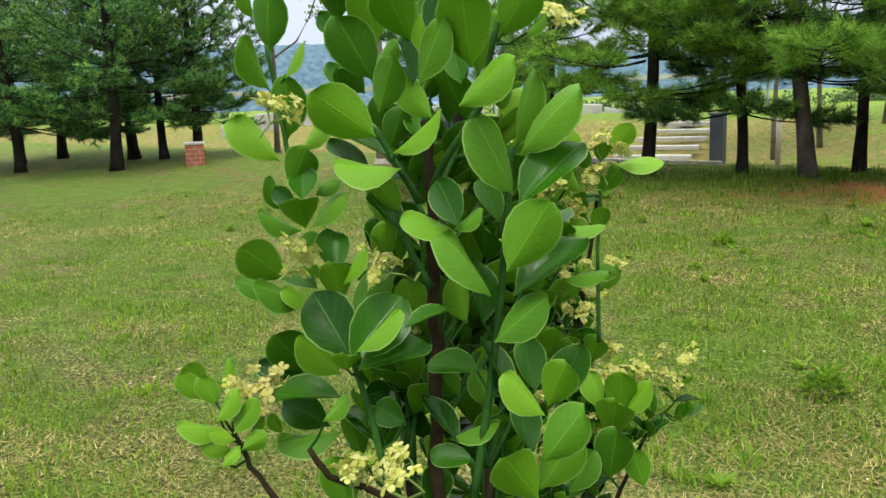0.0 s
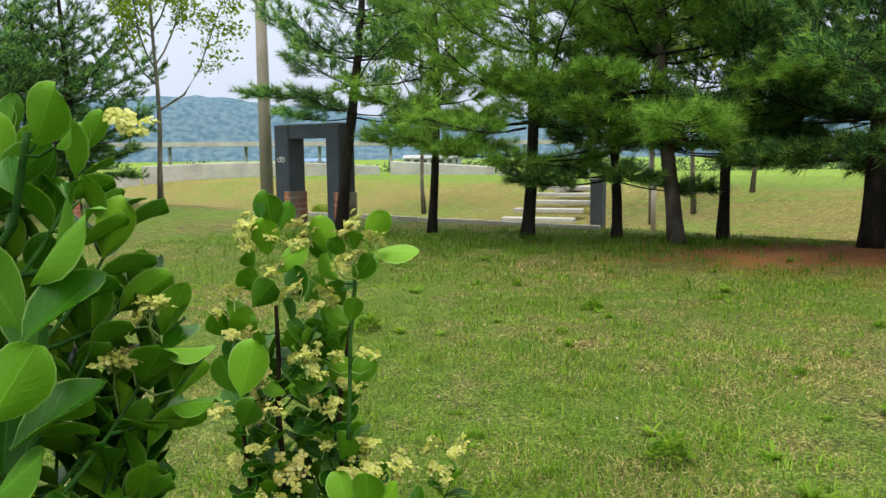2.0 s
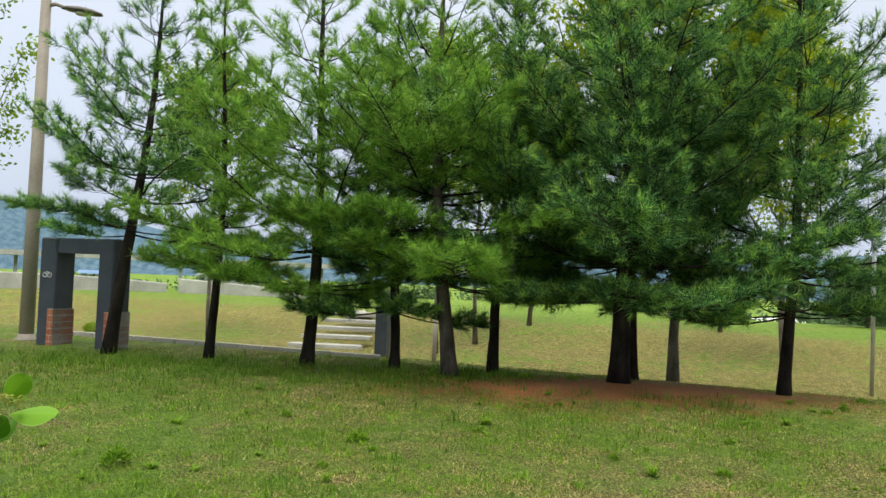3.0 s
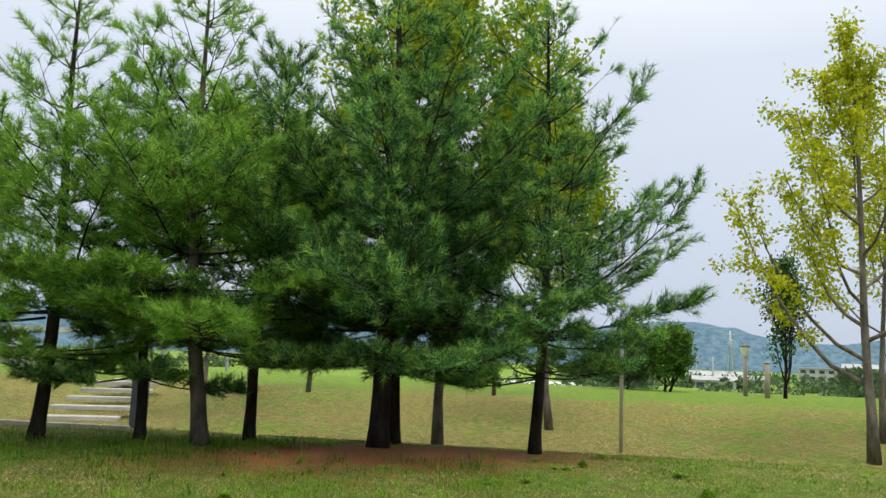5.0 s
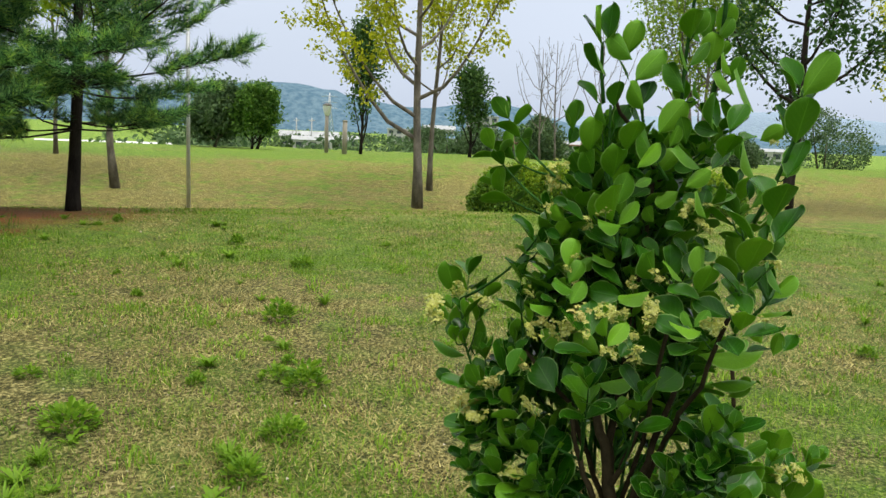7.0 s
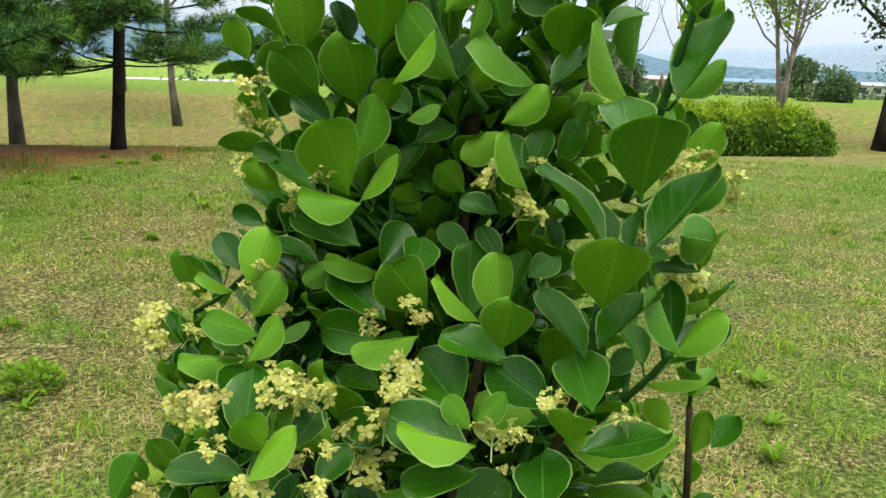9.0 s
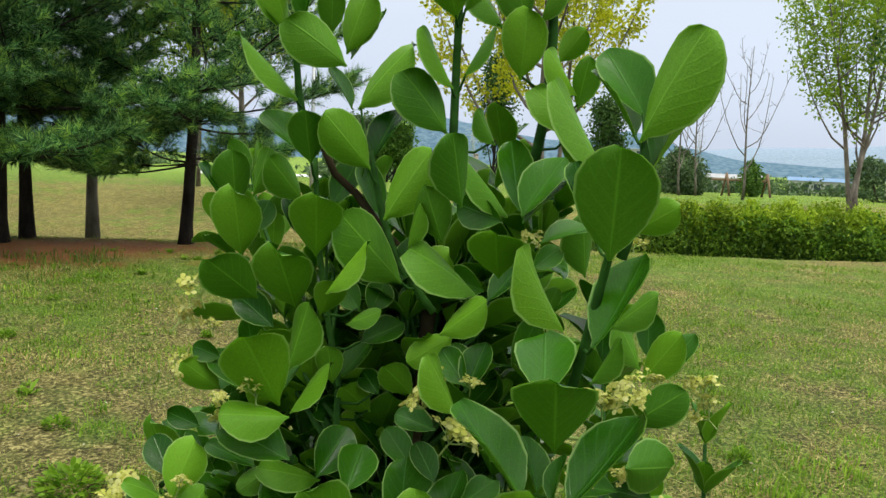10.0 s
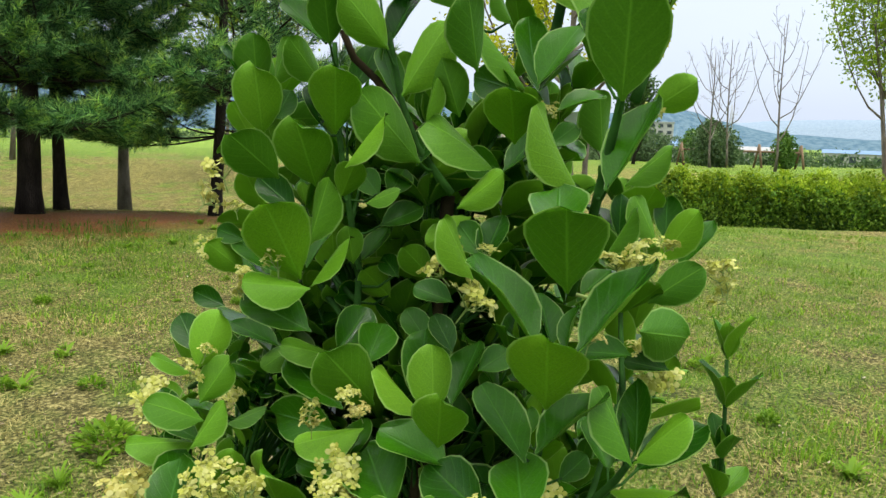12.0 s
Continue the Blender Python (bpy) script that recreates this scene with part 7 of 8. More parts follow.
bush_3.spray([
    ((4.481, 1.084, 1.503), (4.497, 1.068, 1.54), (-0.91, 0.05, 0.42), .028, 0),
    ((4.482, 1.084, 1.499), (4.499, 1.065, 1.525), (-0.67, 0.33, 0.67), .024, 0),
    ((4.42, 1.002, 1.491), (4.401, 0.992, 1.544), (0.85, 0.38, 0.37), .039, 0),
    ((4.428, 1.013, 1.497), (4.427, 1.027, 1.536), (-0.23, -0.92, 0.32), .027, 0),
    ((4.573, 1.051, 1.492), (4.569, 1.021, 1.51), (0.96, 0.05, 0.26), .024, 0),
    ((4.545, 1.071, 1.462), (4.534, 1.07, 1.503), (0.35, 0.93, 0.11), .027, 0),
    ((4.488, 1.074, 1.488), (4.507, 1.053, 1.5), (-0.57, -0.02, 0.82), .020, 0),
    ((4.419, 1.007, 1.448), (4.44, 0.989, 1.492), (-0.75, 0.4, 0.53), .034, 0)])
bush_3.spray([
    ((4.468, 1.019, 1.448), (4.47, 0.995, 1.47), (0.82, -0.34, -0.47), .021, 0),
    ((4.468, 1.047, 1.442), (4.444, 1.067, 1.488), (-0.03, 0.92, -0.4), .035, 1),
    ((4.474, 1.101, 1.451), (4.493, 1.085, 1.474), (-0.78, 0, 0.63), .022, 0),
    ((4.509, 1.125, 1.45), (4.51, 1.157, 1.456), (-0.98, -0.02, 0.18), .023, 0),
    ((4.5, 1.177, 1.442), (4.502, 1.151, 1.471), (0.89, 0.37, 0.27), .026, 0),
    ((4.489, 1.181, 1.45), (4.504, 1.175, 1.482), (-0.9, -0.15, 0.4), .023, 0),
    ((4.488, 1.118, 1.45), (4.458, 1.141, 1.485), (-0.14, 0.77, -0.63), .033, 0),
    ((4.52, 1.096, 1.467), (4.536, 1.087, 1.48), (-0.64, -0.72, 0.27), .015, 0)])
bush_3.spray([
    ((4.425, 1.248, 1.439), (4.386, 1.248, 1.466), (0.24, 0.92, 0.33), .032, 0),
    ((4.438, 1.225, 1.434), (4.404, 1.206, 1.47), (0.32, 0.68, 0.66), .037, 0),
    ((4.447, 1.272, 1.457), (4.434, 1.252, 1.479), (0.56, 0.42, 0.72), .022, 0),
    ((4.464, 1.228, 1.425), (4.456, 1.208, 1.45), (0.72, 0.4, 0.56), .022, 0),
    ((4.444, 1.252, 1.416), (4.431, 1.276, 1.437), (-0.57, -0.7, 0.44), .022, 0),
    ((4.415, 1.215, 1.376), (4.38, 1.211, 1.429), (0.44, 0.83, 0.35), .043, 0),
    ((4.421, 1.213, 1.398), (4.425, 1.201, 1.442), (1, 0.04, -0.09), .029, 0),
    ((4.435, 1.258, 1.372), (4.419, 1.288, 1.394), (-0.21, -0.65, 0.73), .026, 0)])
bush_3.spray([
    ((4.423, 1.281, 1.371), (4.401, 1.293, 1.392), (0.48, 0.88, -0.02), .022, 0),
    ((4.421, 1.278, 1.394), (4.411, 1.296, 1.401), (-0.79, -0.56, 0.25), .015, 0),
    ((4.416, 1.206, 1.372), (4.43, 1.188, 1.407), (0.81, -0.34, -0.48), .027, 0),
    ((4.439, 1.235, 1.378), (4.457, 1.233, 1.405), (-0.82, 0.07, 0.56), .021, 0),
    ((4.461, 1.212, 1.381), (4.455, 1.212, 1.407), (0.68, 0.72, 0.17), .019, 0),
    ((4.476, 1.223, 1.378), (4.503, 1.21, 1.401), (-0.68, -0.12, 0.73), .024, 0),
    ((4.481, 1.206, 1.407), (4.507, 1.189, 1.418), (-0.6, -0.47, 0.65), .022, 0),
    ((4.457, 1.198, 1.424), (4.469, 1.178, 1.434), (0.76, 0.11, -0.64), .016, 0)])
bush_3.spray([
    ((4.49, 1.215, 1.426), (4.494, 1.237, 1.443), (-0.82, -0.26, 0.51), .019, 0),
    ((4.483, 1.2, 1.428), (4.506, 1.206, 1.446), (-0.35, -0.69, 0.63), .021, 0),
    ((4.503, 1.176, 1.371), (4.481, 1.185, 1.394), (0.53, 0.83, 0.18), .022, 0),
    ((4.499, 1.21, 1.352), (4.475, 1.216, 1.375), (0.41, 0.89, 0.21), .023, 0),
    ((4.487, 1.193, 1.371), (4.492, 1.212, 1.383), (-0.77, -0.2, 0.6), .016, 0),
    ((4.495, 1.234, 1.354), (4.468, 1.239, 1.353), (-0.19, -0.94, 0.28), .019, 0),
    ((4.411, 1.202, 1.372), (4.375, 1.224, 1.378), (0.2, 0.59, -0.78), .028, 0),
    ((4.414, 1.204, 1.343), (4.392, 1.245, 1.362), (-0.35, -0.55, 0.75), .032, 0)])
bush_3.spray([
    ((4.436, 1.202, 1.325), (4.466, 1.201, 1.352), (-0.48, -0.71, 0.51), .027, 0),
    ((4.436, 1.176, 1.322), (4.466, 1.187, 1.344), (-0.34, -0.59, 0.74), .027, 0),
    ((4.486, 1.162, 1.327), (4.485, 1.184, 1.35), (-0.56, -0.61, 0.56), .020, 0),
    ((4.367, 1.259, 1.317), (4.377, 1.25, 1.353), (0.68, 0.74, 0.01), .027, 0),
    ((4.384, 1.284, 1.32), (4.387, 1.306, 1.342), (-0.57, -0.55, 0.61), .021, 0),
    ((4.406, 1.281, 1.349), (4.394, 1.299, 1.357), (-0.58, -0.63, 0.51), .015, 0),
    ((4.428, 1.25, 1.322), (4.411, 1.28, 1.337), (0.05, -0.42, 0.91), .024, 0),
    ((4.365, 1.254, 1.296), (4.375, 1.239, 1.324), (0.77, 0.63, 0.04), .023, 0)])
bush_3.spray([
    ((4.363, 1.248, 1.286), (4.334, 1.265, 1.303), (0.02, 0.74, -0.68), .024, 0),
    ((4.377, 1.271, 1.263), (4.365, 1.292, 1.273), (-0.01, -0.45, 0.89), .017, 0),
    ((4.38, 1.278, 1.258), (4.339, 1.296, 1.267), (-0.07, 0.32, -0.94), .029, 0),
    ((4.353, 1.247, 1.271), (4.371, 1.237, 1.3), (0.85, 0.04, -0.52), .023, 0),
    ((4.395, 1.266, 1.27), (4.414, 1.246, 1.281), (0.49, 0, -0.87), .019, 0),
    ((4.385, 1.291, 1.303), (4.364, 1.303, 1.319), (-0.35, 0.48, -0.81), .018, 0),
    ((4.433, 1.239, 1.324), (4.417, 1.254, 1.307), (0.83, 0.36, -0.42), .018, 0),
    ((4.453, 1.214, 1.314), (4.42, 1.238, 1.329), (-0.1, 0.43, -0.9), .028, 0)])
bush_3.spray([
    ((4.421, 1.155, 1.304), (4.383, 1.158, 1.343), (0.31, 0.92, 0.23), .038, 0),
    ((4.439, 1.199, 1.286), (4.426, 1.241, 1.314), (-0.15, -0.59, 0.79), .034, 0),
    ((4.43, 1.196, 1.274), (4.42, 1.24, 1.277), (-0.87, -0.22, 0.44), .031, 0),
    ((4.416, 1.158, 1.289), (4.39, 1.193, 1.277), (0.39, -0.01, -0.92), .029, 0),
    ((4.403, 1.095, 1.315), (4.405, 1.098, 1.356), (0.58, 0.81, -0.1), .026, 1),
    ((4.441, 1.133, 1.3), (4.458, 1.151, 1.344), (-0.28, -0.84, 0.46), .032, 0),
    ((4.444, 1.113, 1.307), (4.472, 1.111, 1.343), (-0.77, 0.21, 0.61), .029, 0),
    ((4.425, 1.119, 1.304), (4.409, 1.141, 1.335), (-0.36, 0.68, -0.64), .027, 1)])
bush_3.spray([
    ((4.41, 1.096, 1.296), (4.388, 1.079, 1.331), (0.64, 0.44, 0.63), .032, 1),
    ((4.415, 1.091, 1.284), (4.402, 1.134, 1.298), (-0.22, -0.35, 0.91), .030, 0),
    ((4.385, 1.108, 1.262), (4.421, 1.16, 1.274), (-0.4, 0.06, 0.92), .045, 0),
    ((4.32, 1.224, 1.245), (4.359, 1.26, 1.257), (0.06, -0.37, 0.93), .037, 0),
    ((4.361, 1.229, 1.244), (4.367, 1.222, 1.273), (0.73, 0.69, 0.01), .021, 0),
    ((4.453, 1.212, 1.226), (4.439, 1.243, 1.235), (-0.31, -0.4, 0.86), .022, 0),
    ((4.394, 1.241, 1.221), (4.396, 1.238, 1.241), (0.71, 0.7, 0.02), .014, 0),
    ((4.441, 1.045, 1.323), (4.406, 1.027, 1.374), (0.69, 0.39, 0.61), .044, 1)])
bush_3.spray([
    ((4.423, 1.046, 1.297), (4.43, 1.081, 1.332), (-0.06, -0.69, 0.72), .032, 0),
    ((4.422, 1.039, 1.304), (4.459, 1.019, 1.337), (-0.49, 0.4, 0.78), .035, 0),
    ((4.454, 1.065, 1.296), (4.469, 1.072, 1.307), (-0.46, -0.31, 0.83), .014, 0),
    ((4.458, 1, 1.297), (4.455, 1.018, 1.339), (-0.06, 0.92, -0.39), .030, 0),
    ((4.502, 1.016, 1.284), (4.525, 1.025, 1.324), (-0.84, 0.36, 0.41), .030, 0),
    ((4.489, 1.011, 1.285), (4.501, 0.988, 1.318), (0.66, -0.49, -0.57), .027, 0),
    ((4.523, 1.024, 1.265), (4.559, 0.993, 1.294), (-0.58, 0.07, 0.81), .036, 0),
    ((4.506, 1.034, 1.267), (4.518, 1.055, 1.295), (-0.29, -0.7, 0.65), .024, 0)])
bush_3.spray([
    ((4.4, 1.032, 1.275), (4.436, 1.059, 1.291), (-0.35, -0.08, 0.93), .033, 0),
    ((4.401, 1.057, 1.27), (4.413, 1.101, 1.281), (-0.72, 0.02, 0.69), .032, 0),
    ((4.502, 1.032, 1.256), (4.514, 0.989, 1.273), (0.1, -0.34, -0.94), .031, 0),
    ((4.496, 1.02, 1.347), (4.49, 1.051, 1.346), (-0.53, -0.09, 0.84), .020, 0),
    ((4.496, 1.016, 1.362), (4.543, 1, 1.352), (0.28, 0.95, -0.13), .034, 0),
    ((4.532, 1.01, 1.332), (4.528, 1.038, 1.333), (-0.49, -0.1, 0.87), .018, 0),
    ((4.546, 1.033, 1.322), (4.551, 1.005, 1.33), (0.35, -0.19, -0.92), .019, 0),
    ((4.452, 1.099, 1.331), (4.478, 1.095, 1.338), (-0.27, -0.77, 0.57), .018, 0)])
bush_3.spray([
    ((4.457, 1.043, 1.275), (4.475, 1.035, 1.287), (-0.59, -0.55, 0.59), .016, 0),
    ((4.405, 1.017, 1.398), (4.374, 1.004, 1.445), (0.69, 0.44, 0.57), .040, 0),
    ((4.404, 1.024, 1.423), (4.439, 1.043, 1.446), (-0.44, -0.24, 0.86), .031, 0),
    ((4.411, 1.035, 1.365), (4.41, 1.078, 1.408), (0.21, -0.69, 0.7), .039, 0),
    ((4.412, 1.013, 1.368), (4.448, 0.987, 1.41), (-0.55, 0.41, 0.73), .040, 0),
    ((4.42, 1.024, 1.364), (4.432, 1.026, 1.388), (-0.74, 0.57, 0.36), .017, 0),
    ((4.434, 1.04, 1.361), (4.442, 1.052, 1.388), (-0.07, -0.9, 0.43), .020, 0),
    ((4.443, 1.099, 1.388), (4.43, 1.112, 1.424), (-0.03, 0.94, -0.33), .026, 1)])
bush_3.spray([
    ((4.468, 1.11, 1.398), (4.476, 1.134, 1.415), (-0.81, -0.12, 0.58), .020, 0),
    ((4.468, 1.11, 1.394), (4.484, 1.106, 1.423), (-0.87, -0.13, 0.47), .021, 0),
    ((4.464, 1.128, 1.367), (4.455, 1.153, 1.374), (-0.52, -0.42, 0.75), .018, 0),
    ((4.47, 1.132, 1.426), (4.481, 1.104, 1.449), (0.92, 0.04, -0.4), .024, 0),
    ((4.506, 1.146, 1.417), (4.493, 1.173, 1.396), (0.92, 0.18, -0.34), .023, 0),
    ((4.564, 1.04, 1.365), (4.571, 1.009, 1.393), (0.97, -0.01, -0.24), .027, 0),
    ((4.575, 1.039, 1.392), (4.578, 1.015, 1.428), (0.97, -0.14, -0.18), .027, 0),
    ((4.622, 1.042, 1.382), (4.642, 1.026, 1.416), (-0.8, 0.21, 0.57), .027, 0)])
bush_3.spray([
    ((4.596, 1.043, 1.403), (4.604, 1.05, 1.432), (-0.63, -0.69, 0.34), .020, 0),
    ((4.548, 1.031, 1.407), (4.539, 1.042, 1.438), (0.26, 0.93, -0.25), .022, 0),
    ((4.516, 1.05, 1.401), (4.52, 1.031, 1.431), (0.75, -0.52, -0.41), .023, 0),
    ((4.547, 1.056, 1.408), (4.554, 1.061, 1.436), (-0.57, -0.76, 0.31), .019, 0),
    ((4.49, 1.053, 1.379), (4.505, 1.041, 1.394), (-0.68, 0.07, 0.73), .016, 0),
    ((4.457, 1.122, 1.337), (4.459, 1.139, 1.358), (-0.45, -0.67, 0.58), .017, 0),
    ((4.457, 1.258, 1.615), (4.435, 1.254, 1.66), (-0.2, 0.98, -0.01), .033, 0),
    ((4.463, 1.25, 1.619), (4.473, 1.246, 1.665), (-0.98, 0.07, 0.2), .030, 0)])
bush_3.spray([
    ((4.459, 1.255, 1.609), (4.442, 1.279, 1.649), (0.19, -0.81, 0.55), .032, 0),
    ((4.498, 1.256, 1.62), (4.49, 1.248, 1.649), (0.53, 0.78, 0.34), .020, 0),
    ((4.486, 1.23, 1.603), (4.482, 1.211, 1.645), (0.93, 0.3, 0.21), .029, 0),
    ((4.488, 1.228, 1.6), (4.507, 1.215, 1.636), (-0.84, 0.21, 0.49), .028, 0),
    ((4.472, 1.217, 1.593), (4.437, 1.233, 1.621), (0.31, 0.94, -0.16), .031, 0),
    ((4.458, 1.248, 1.57), (4.422, 1.26, 1.613), (-0.4, 0.74, -0.53), .037, 0),
    ((4.479, 1.212, 1.565), (4.487, 1.18, 1.611), (0.99, -0, -0.17), .037, 0),
    ((4.484, 1.222, 1.566), (4.478, 1.236, 1.594), (0.21, -0.86, 0.47), .020, 0)])
bush_3.spray([
    ((4.496, 1.147, 1.623), (4.464, 1.137, 1.657), (0.51, 0.57, 0.64), .033, 0),
    ((4.499, 1.143, 1.627), (4.492, 1.13, 1.659), (0.83, -0.56, -0.04), .023, 0),
    ((4.492, 1.145, 1.579), (4.469, 1.156, 1.614), (-0.21, 0.89, -0.4), .028, 0),
    ((4.504, 1.145, 1.587), (4.504, 1.124, 1.621), (0.82, -0.5, -0.29), .026, 0),
    ((4.492, 1.148, 1.551), (4.467, 1.161, 1.589), (0.33, 0.94, -0.11), .031, 0),
    ((4.548, 1.128, 1.621), (4.531, 1.122, 1.666), (0.32, 0.92, 0.24), .031, 0),
    ((4.565, 1.116, 1.635), (4.551, 1.104, 1.676), (0.95, 0.03, 0.31), .029, 1),
    ((4.54, 1.139, 1.623), (4.518, 1.148, 1.653), (-0.06, 0.94, -0.34), .024, 0)])
bush_3.spray([
    ((4.542, 1.125, 1.589), (4.529, 1.115, 1.632), (0.81, 0.47, 0.36), .031, 0),
    ((4.551, 1.117, 1.627), (4.546, 1.102, 1.657), (0.88, -0.47, -0.09), .022, 0),
    ((4.596, 1.125, 1.607), (4.595, 1.105, 1.629), (0.9, 0.29, 0.32), .020, 1),
    ((4.569, 1.096, 1.58), (4.549, 1.109, 1.61), (0.1, 0.93, -0.34), .025, 0),
    ((4.569, 1.095, 1.572), (4.562, 1.086, 1.606), (0.98, -0.11, 0.17), .023, 0),
    ((4.441, 0.999, 1.547), (4.435, 0.973, 1.6), (0.91, -0.4, -0.09), .038, 0),
    ((4.459, 1.004, 1.559), (4.457, 1.026, 1.595), (-0.69, -0.63, 0.36), .027, 0),
    ((4.45, 0.997, 1.533), (4.47, 0.976, 1.577), (-0.61, 0.57, 0.54), .034, 0)])
bush_3.spray([
    ((4.458, 1.008, 1.549), (4.457, 1.029, 1.586), (0, -0.87, 0.5), .028, 0),
    ((4.561, 1.091, 1.554), (4.541, 1.108, 1.587), (0.08, 0.9, -0.42), .027, 0),
    ((4.545, 1.062, 1.53), (4.515, 1.088, 1.585), (-0.07, 0.89, -0.46), .043, 1),
    ((4.524, 1.131, 1.545), (4.511, 1.14, 1.567), (0.11, 0.94, -0.31), .018, 0),
    ((4.305, 1.204, 1.225), (4.282, 1.244, 1.229), (-0.08, -0.15, 0.99), .029, 0),
    ((4.286, 1.301, 1.184), (4.298, 1.29, 1.217), (0.77, 0.64, -0.06), .025, 0),
    ((4.301, 1.185, 1.248), (4.285, 1.189, 1.275), (0.42, 0.9, 0.12), .022, 1),
    ((4.279, 1.178, 1.242), (4.3, 1.164, 1.271), (0.77, -0.14, -0.62), .025, 1)])
bush_3.spray([
    ((4.302, 1.204, 1.247), (4.328, 1.22, 1.278), (-0.49, -0.55, 0.67), .030, 0),
    ((4.329, 1.19, 1.237), (4.353, 1.188, 1.256), (-0.59, -0.45, 0.67), .020, 0),
    ((4.329, 1.173, 1.217), (4.355, 1.166, 1.232), (-0.53, -0.16, 0.83), .020, 0),
    ((4.388, 1.158, 1.228), (4.38, 1.194, 1.234), (-0.82, -0.27, 0.5), .026, 0),
    ((4.358, 1.083, 1.257), (4.33, 1.118, 1.266), (-0.03, 0.23, -0.97), .029, 1),
    ((4.362, 1.086, 1.246), (4.352, 1.138, 1.255), (-0.24, -0.21, 0.95), .035, 0),
    ((4.368, 1.086, 1.235), (4.335, 1.116, 1.229), (-0.12, 0.05, 0.99), .029, 0),
    ((4.39, 1.041, 1.258), (4.368, 1.033, 1.284), (0.71, 0.24, 0.67), .028, 1)])
bush_3.spray([
    ((4.397, 1.038, 1.25), (4.425, 0.994, 1.255), (-0.4, -0.16, 0.9), .033, 0),
    ((4.348, 1.037, 1.237), (4.392, 1.057, 1.242), (-0.11, 0.02, 0.99), .033, 0),
    ((4.412, 1.033, 1.227), (4.43, 1.006, 1.229), (-0.17, -0.02, 0.98), .021, 0),
    ((4.374, 1.095, 1.257), (4.369, 1.11, 1.276), (0.48, 0.75, -0.46), .016, 0),
    ((4.375, 1.094, 1.258), (4.386, 1.079, 1.279), (0.81, -0.19, -0.55), .018, 0),
    ((4.549, 1.004, 1.193), (4.556, 0.999, 1.226), (0.89, -0.36, -0.27), .022, 1),
    ((4.547, 0.991, 1.202), (4.565, 0.98, 1.222), (-0.78, -0.24, 0.58), .020, 0),
    ((4.536, 1.02, 1.212), (4.527, 1.033, 1.236), (0.86, 0.51, 0.02), .019, 1)])
bush_3.cane([(4.511, 1.470, 1.221), (4.501, 1.457, 1.160), (4.496, 1.438, 1.118), (4.497, 1.393, 1.070)], 0.0022)
bush_3.spray([
    ((4.543, 1.493, 1.22), (4.514, 1.496, 1.271), (0.75, 0.53, 0.4), .040, 0),
    ((4.524, 1.469, 1.152), (4.523, 1.475, 1.212), (0.62, 0.78, -0.06), .038, 0),
    ((4.522, 1.487, 1.182), (4.51, 1.51, 1.218), (0.1, 0.84, -0.53), .029, 0),
    ((4.523, 1.452, 1.134), (4.529, 1.441, 1.201), (0.72, -0.68, -0.17), .044, 0),
    ((4.52, 1.462, 1.127), (4.494, 1.507, 1.157), (-0.04, 0.54, -0.84), .039, 0),
    ((4.475, 1.428, 1.075), (4.472, 1.419, 1.128), (0.94, 0.31, 0.11), .037, 0),
    ((4.446, 1.376, 1.087), (4.46, 1.339, 1.126), (0.72, -0.38, -0.59), .036, 0),
    ((4.491, 1.468, 1.085), (4.493, 1.497, 1.105), (-0.71, -0.35, 0.62), .023, 0)])
bush_3.spray([
    ((4.506, 1.4, 1.017), (4.467, 1.459, 1.025), (0.24, 0.28, -0.93), .046, 0),
    ((4.369, 1.218, 1.145), (4.383, 1.254, 1.179), (-0.89, -0.09, 0.45), .035, 0),
    ((4.408, 1.276, 1.131), (4.452, 1.32, 1.159), (-0.65, 0.19, 0.74), .047, 0),
    ((4.405, 1.216, 1.196), (4.374, 1.243, 1.222), (0.7, 0.71, 0.08), .034, 1),
    ((4.399, 1.202, 1.218), (4.36, 1.196, 1.264), (0.73, 0.22, 0.65), .042, 1),
    ((4.402, 1.262, 1.194), (4.391, 1.292, 1.223), (0.52, 0.68, -0.51), .027, 1),
    ((4.419, 1.22, 1.15), (4.422, 1.162, 1.166), (0.37, -0.24, -0.9), .039, 0),
    ((4.406, 1.354, 0.996), (4.471, 1.371, 1.025), (-0.35, -0.21, 0.91), .050, 0)])
bush_3.spray([
    ((4.386, 1.306, 1.04), (4.45, 1.32, 1.064), (-0.3, -0.2, 0.93), .048, 0),
    ((4.464, 1.377, 0.978), (4.459, 1.424, 0.979), (-0.45, -0.08, 0.89), .030, 0),
    ((4.45, 1.366, 0.924), (4.422, 1.384, 0.991), (0.79, 0.59, 0.17), .051, 0),
    ((4.379, 1.272, 0.988), (4.345, 1.334, 0.996), (0.26, 0.27, -0.93), .045, 0),
    ((4.375, 1.267, 0.988), (4.453, 1.278, 1.011), (-0.24, -0.21, 0.95), .056, 0),
    ((4.398, 1.287, 1.043), (4.463, 1.27, 1.052), (-0.26, -0.66, 0.7), .046, 0),
    ((4.497, 1.087, 1.214), (4.506, 1.149, 1.227), (-0.73, -0.02, 0.68), .041, 0),
    ((4.468, 1.093, 1.228), (4.454, 1.137, 1.235), (0.55, 0.31, -0.78), .030, 0)])
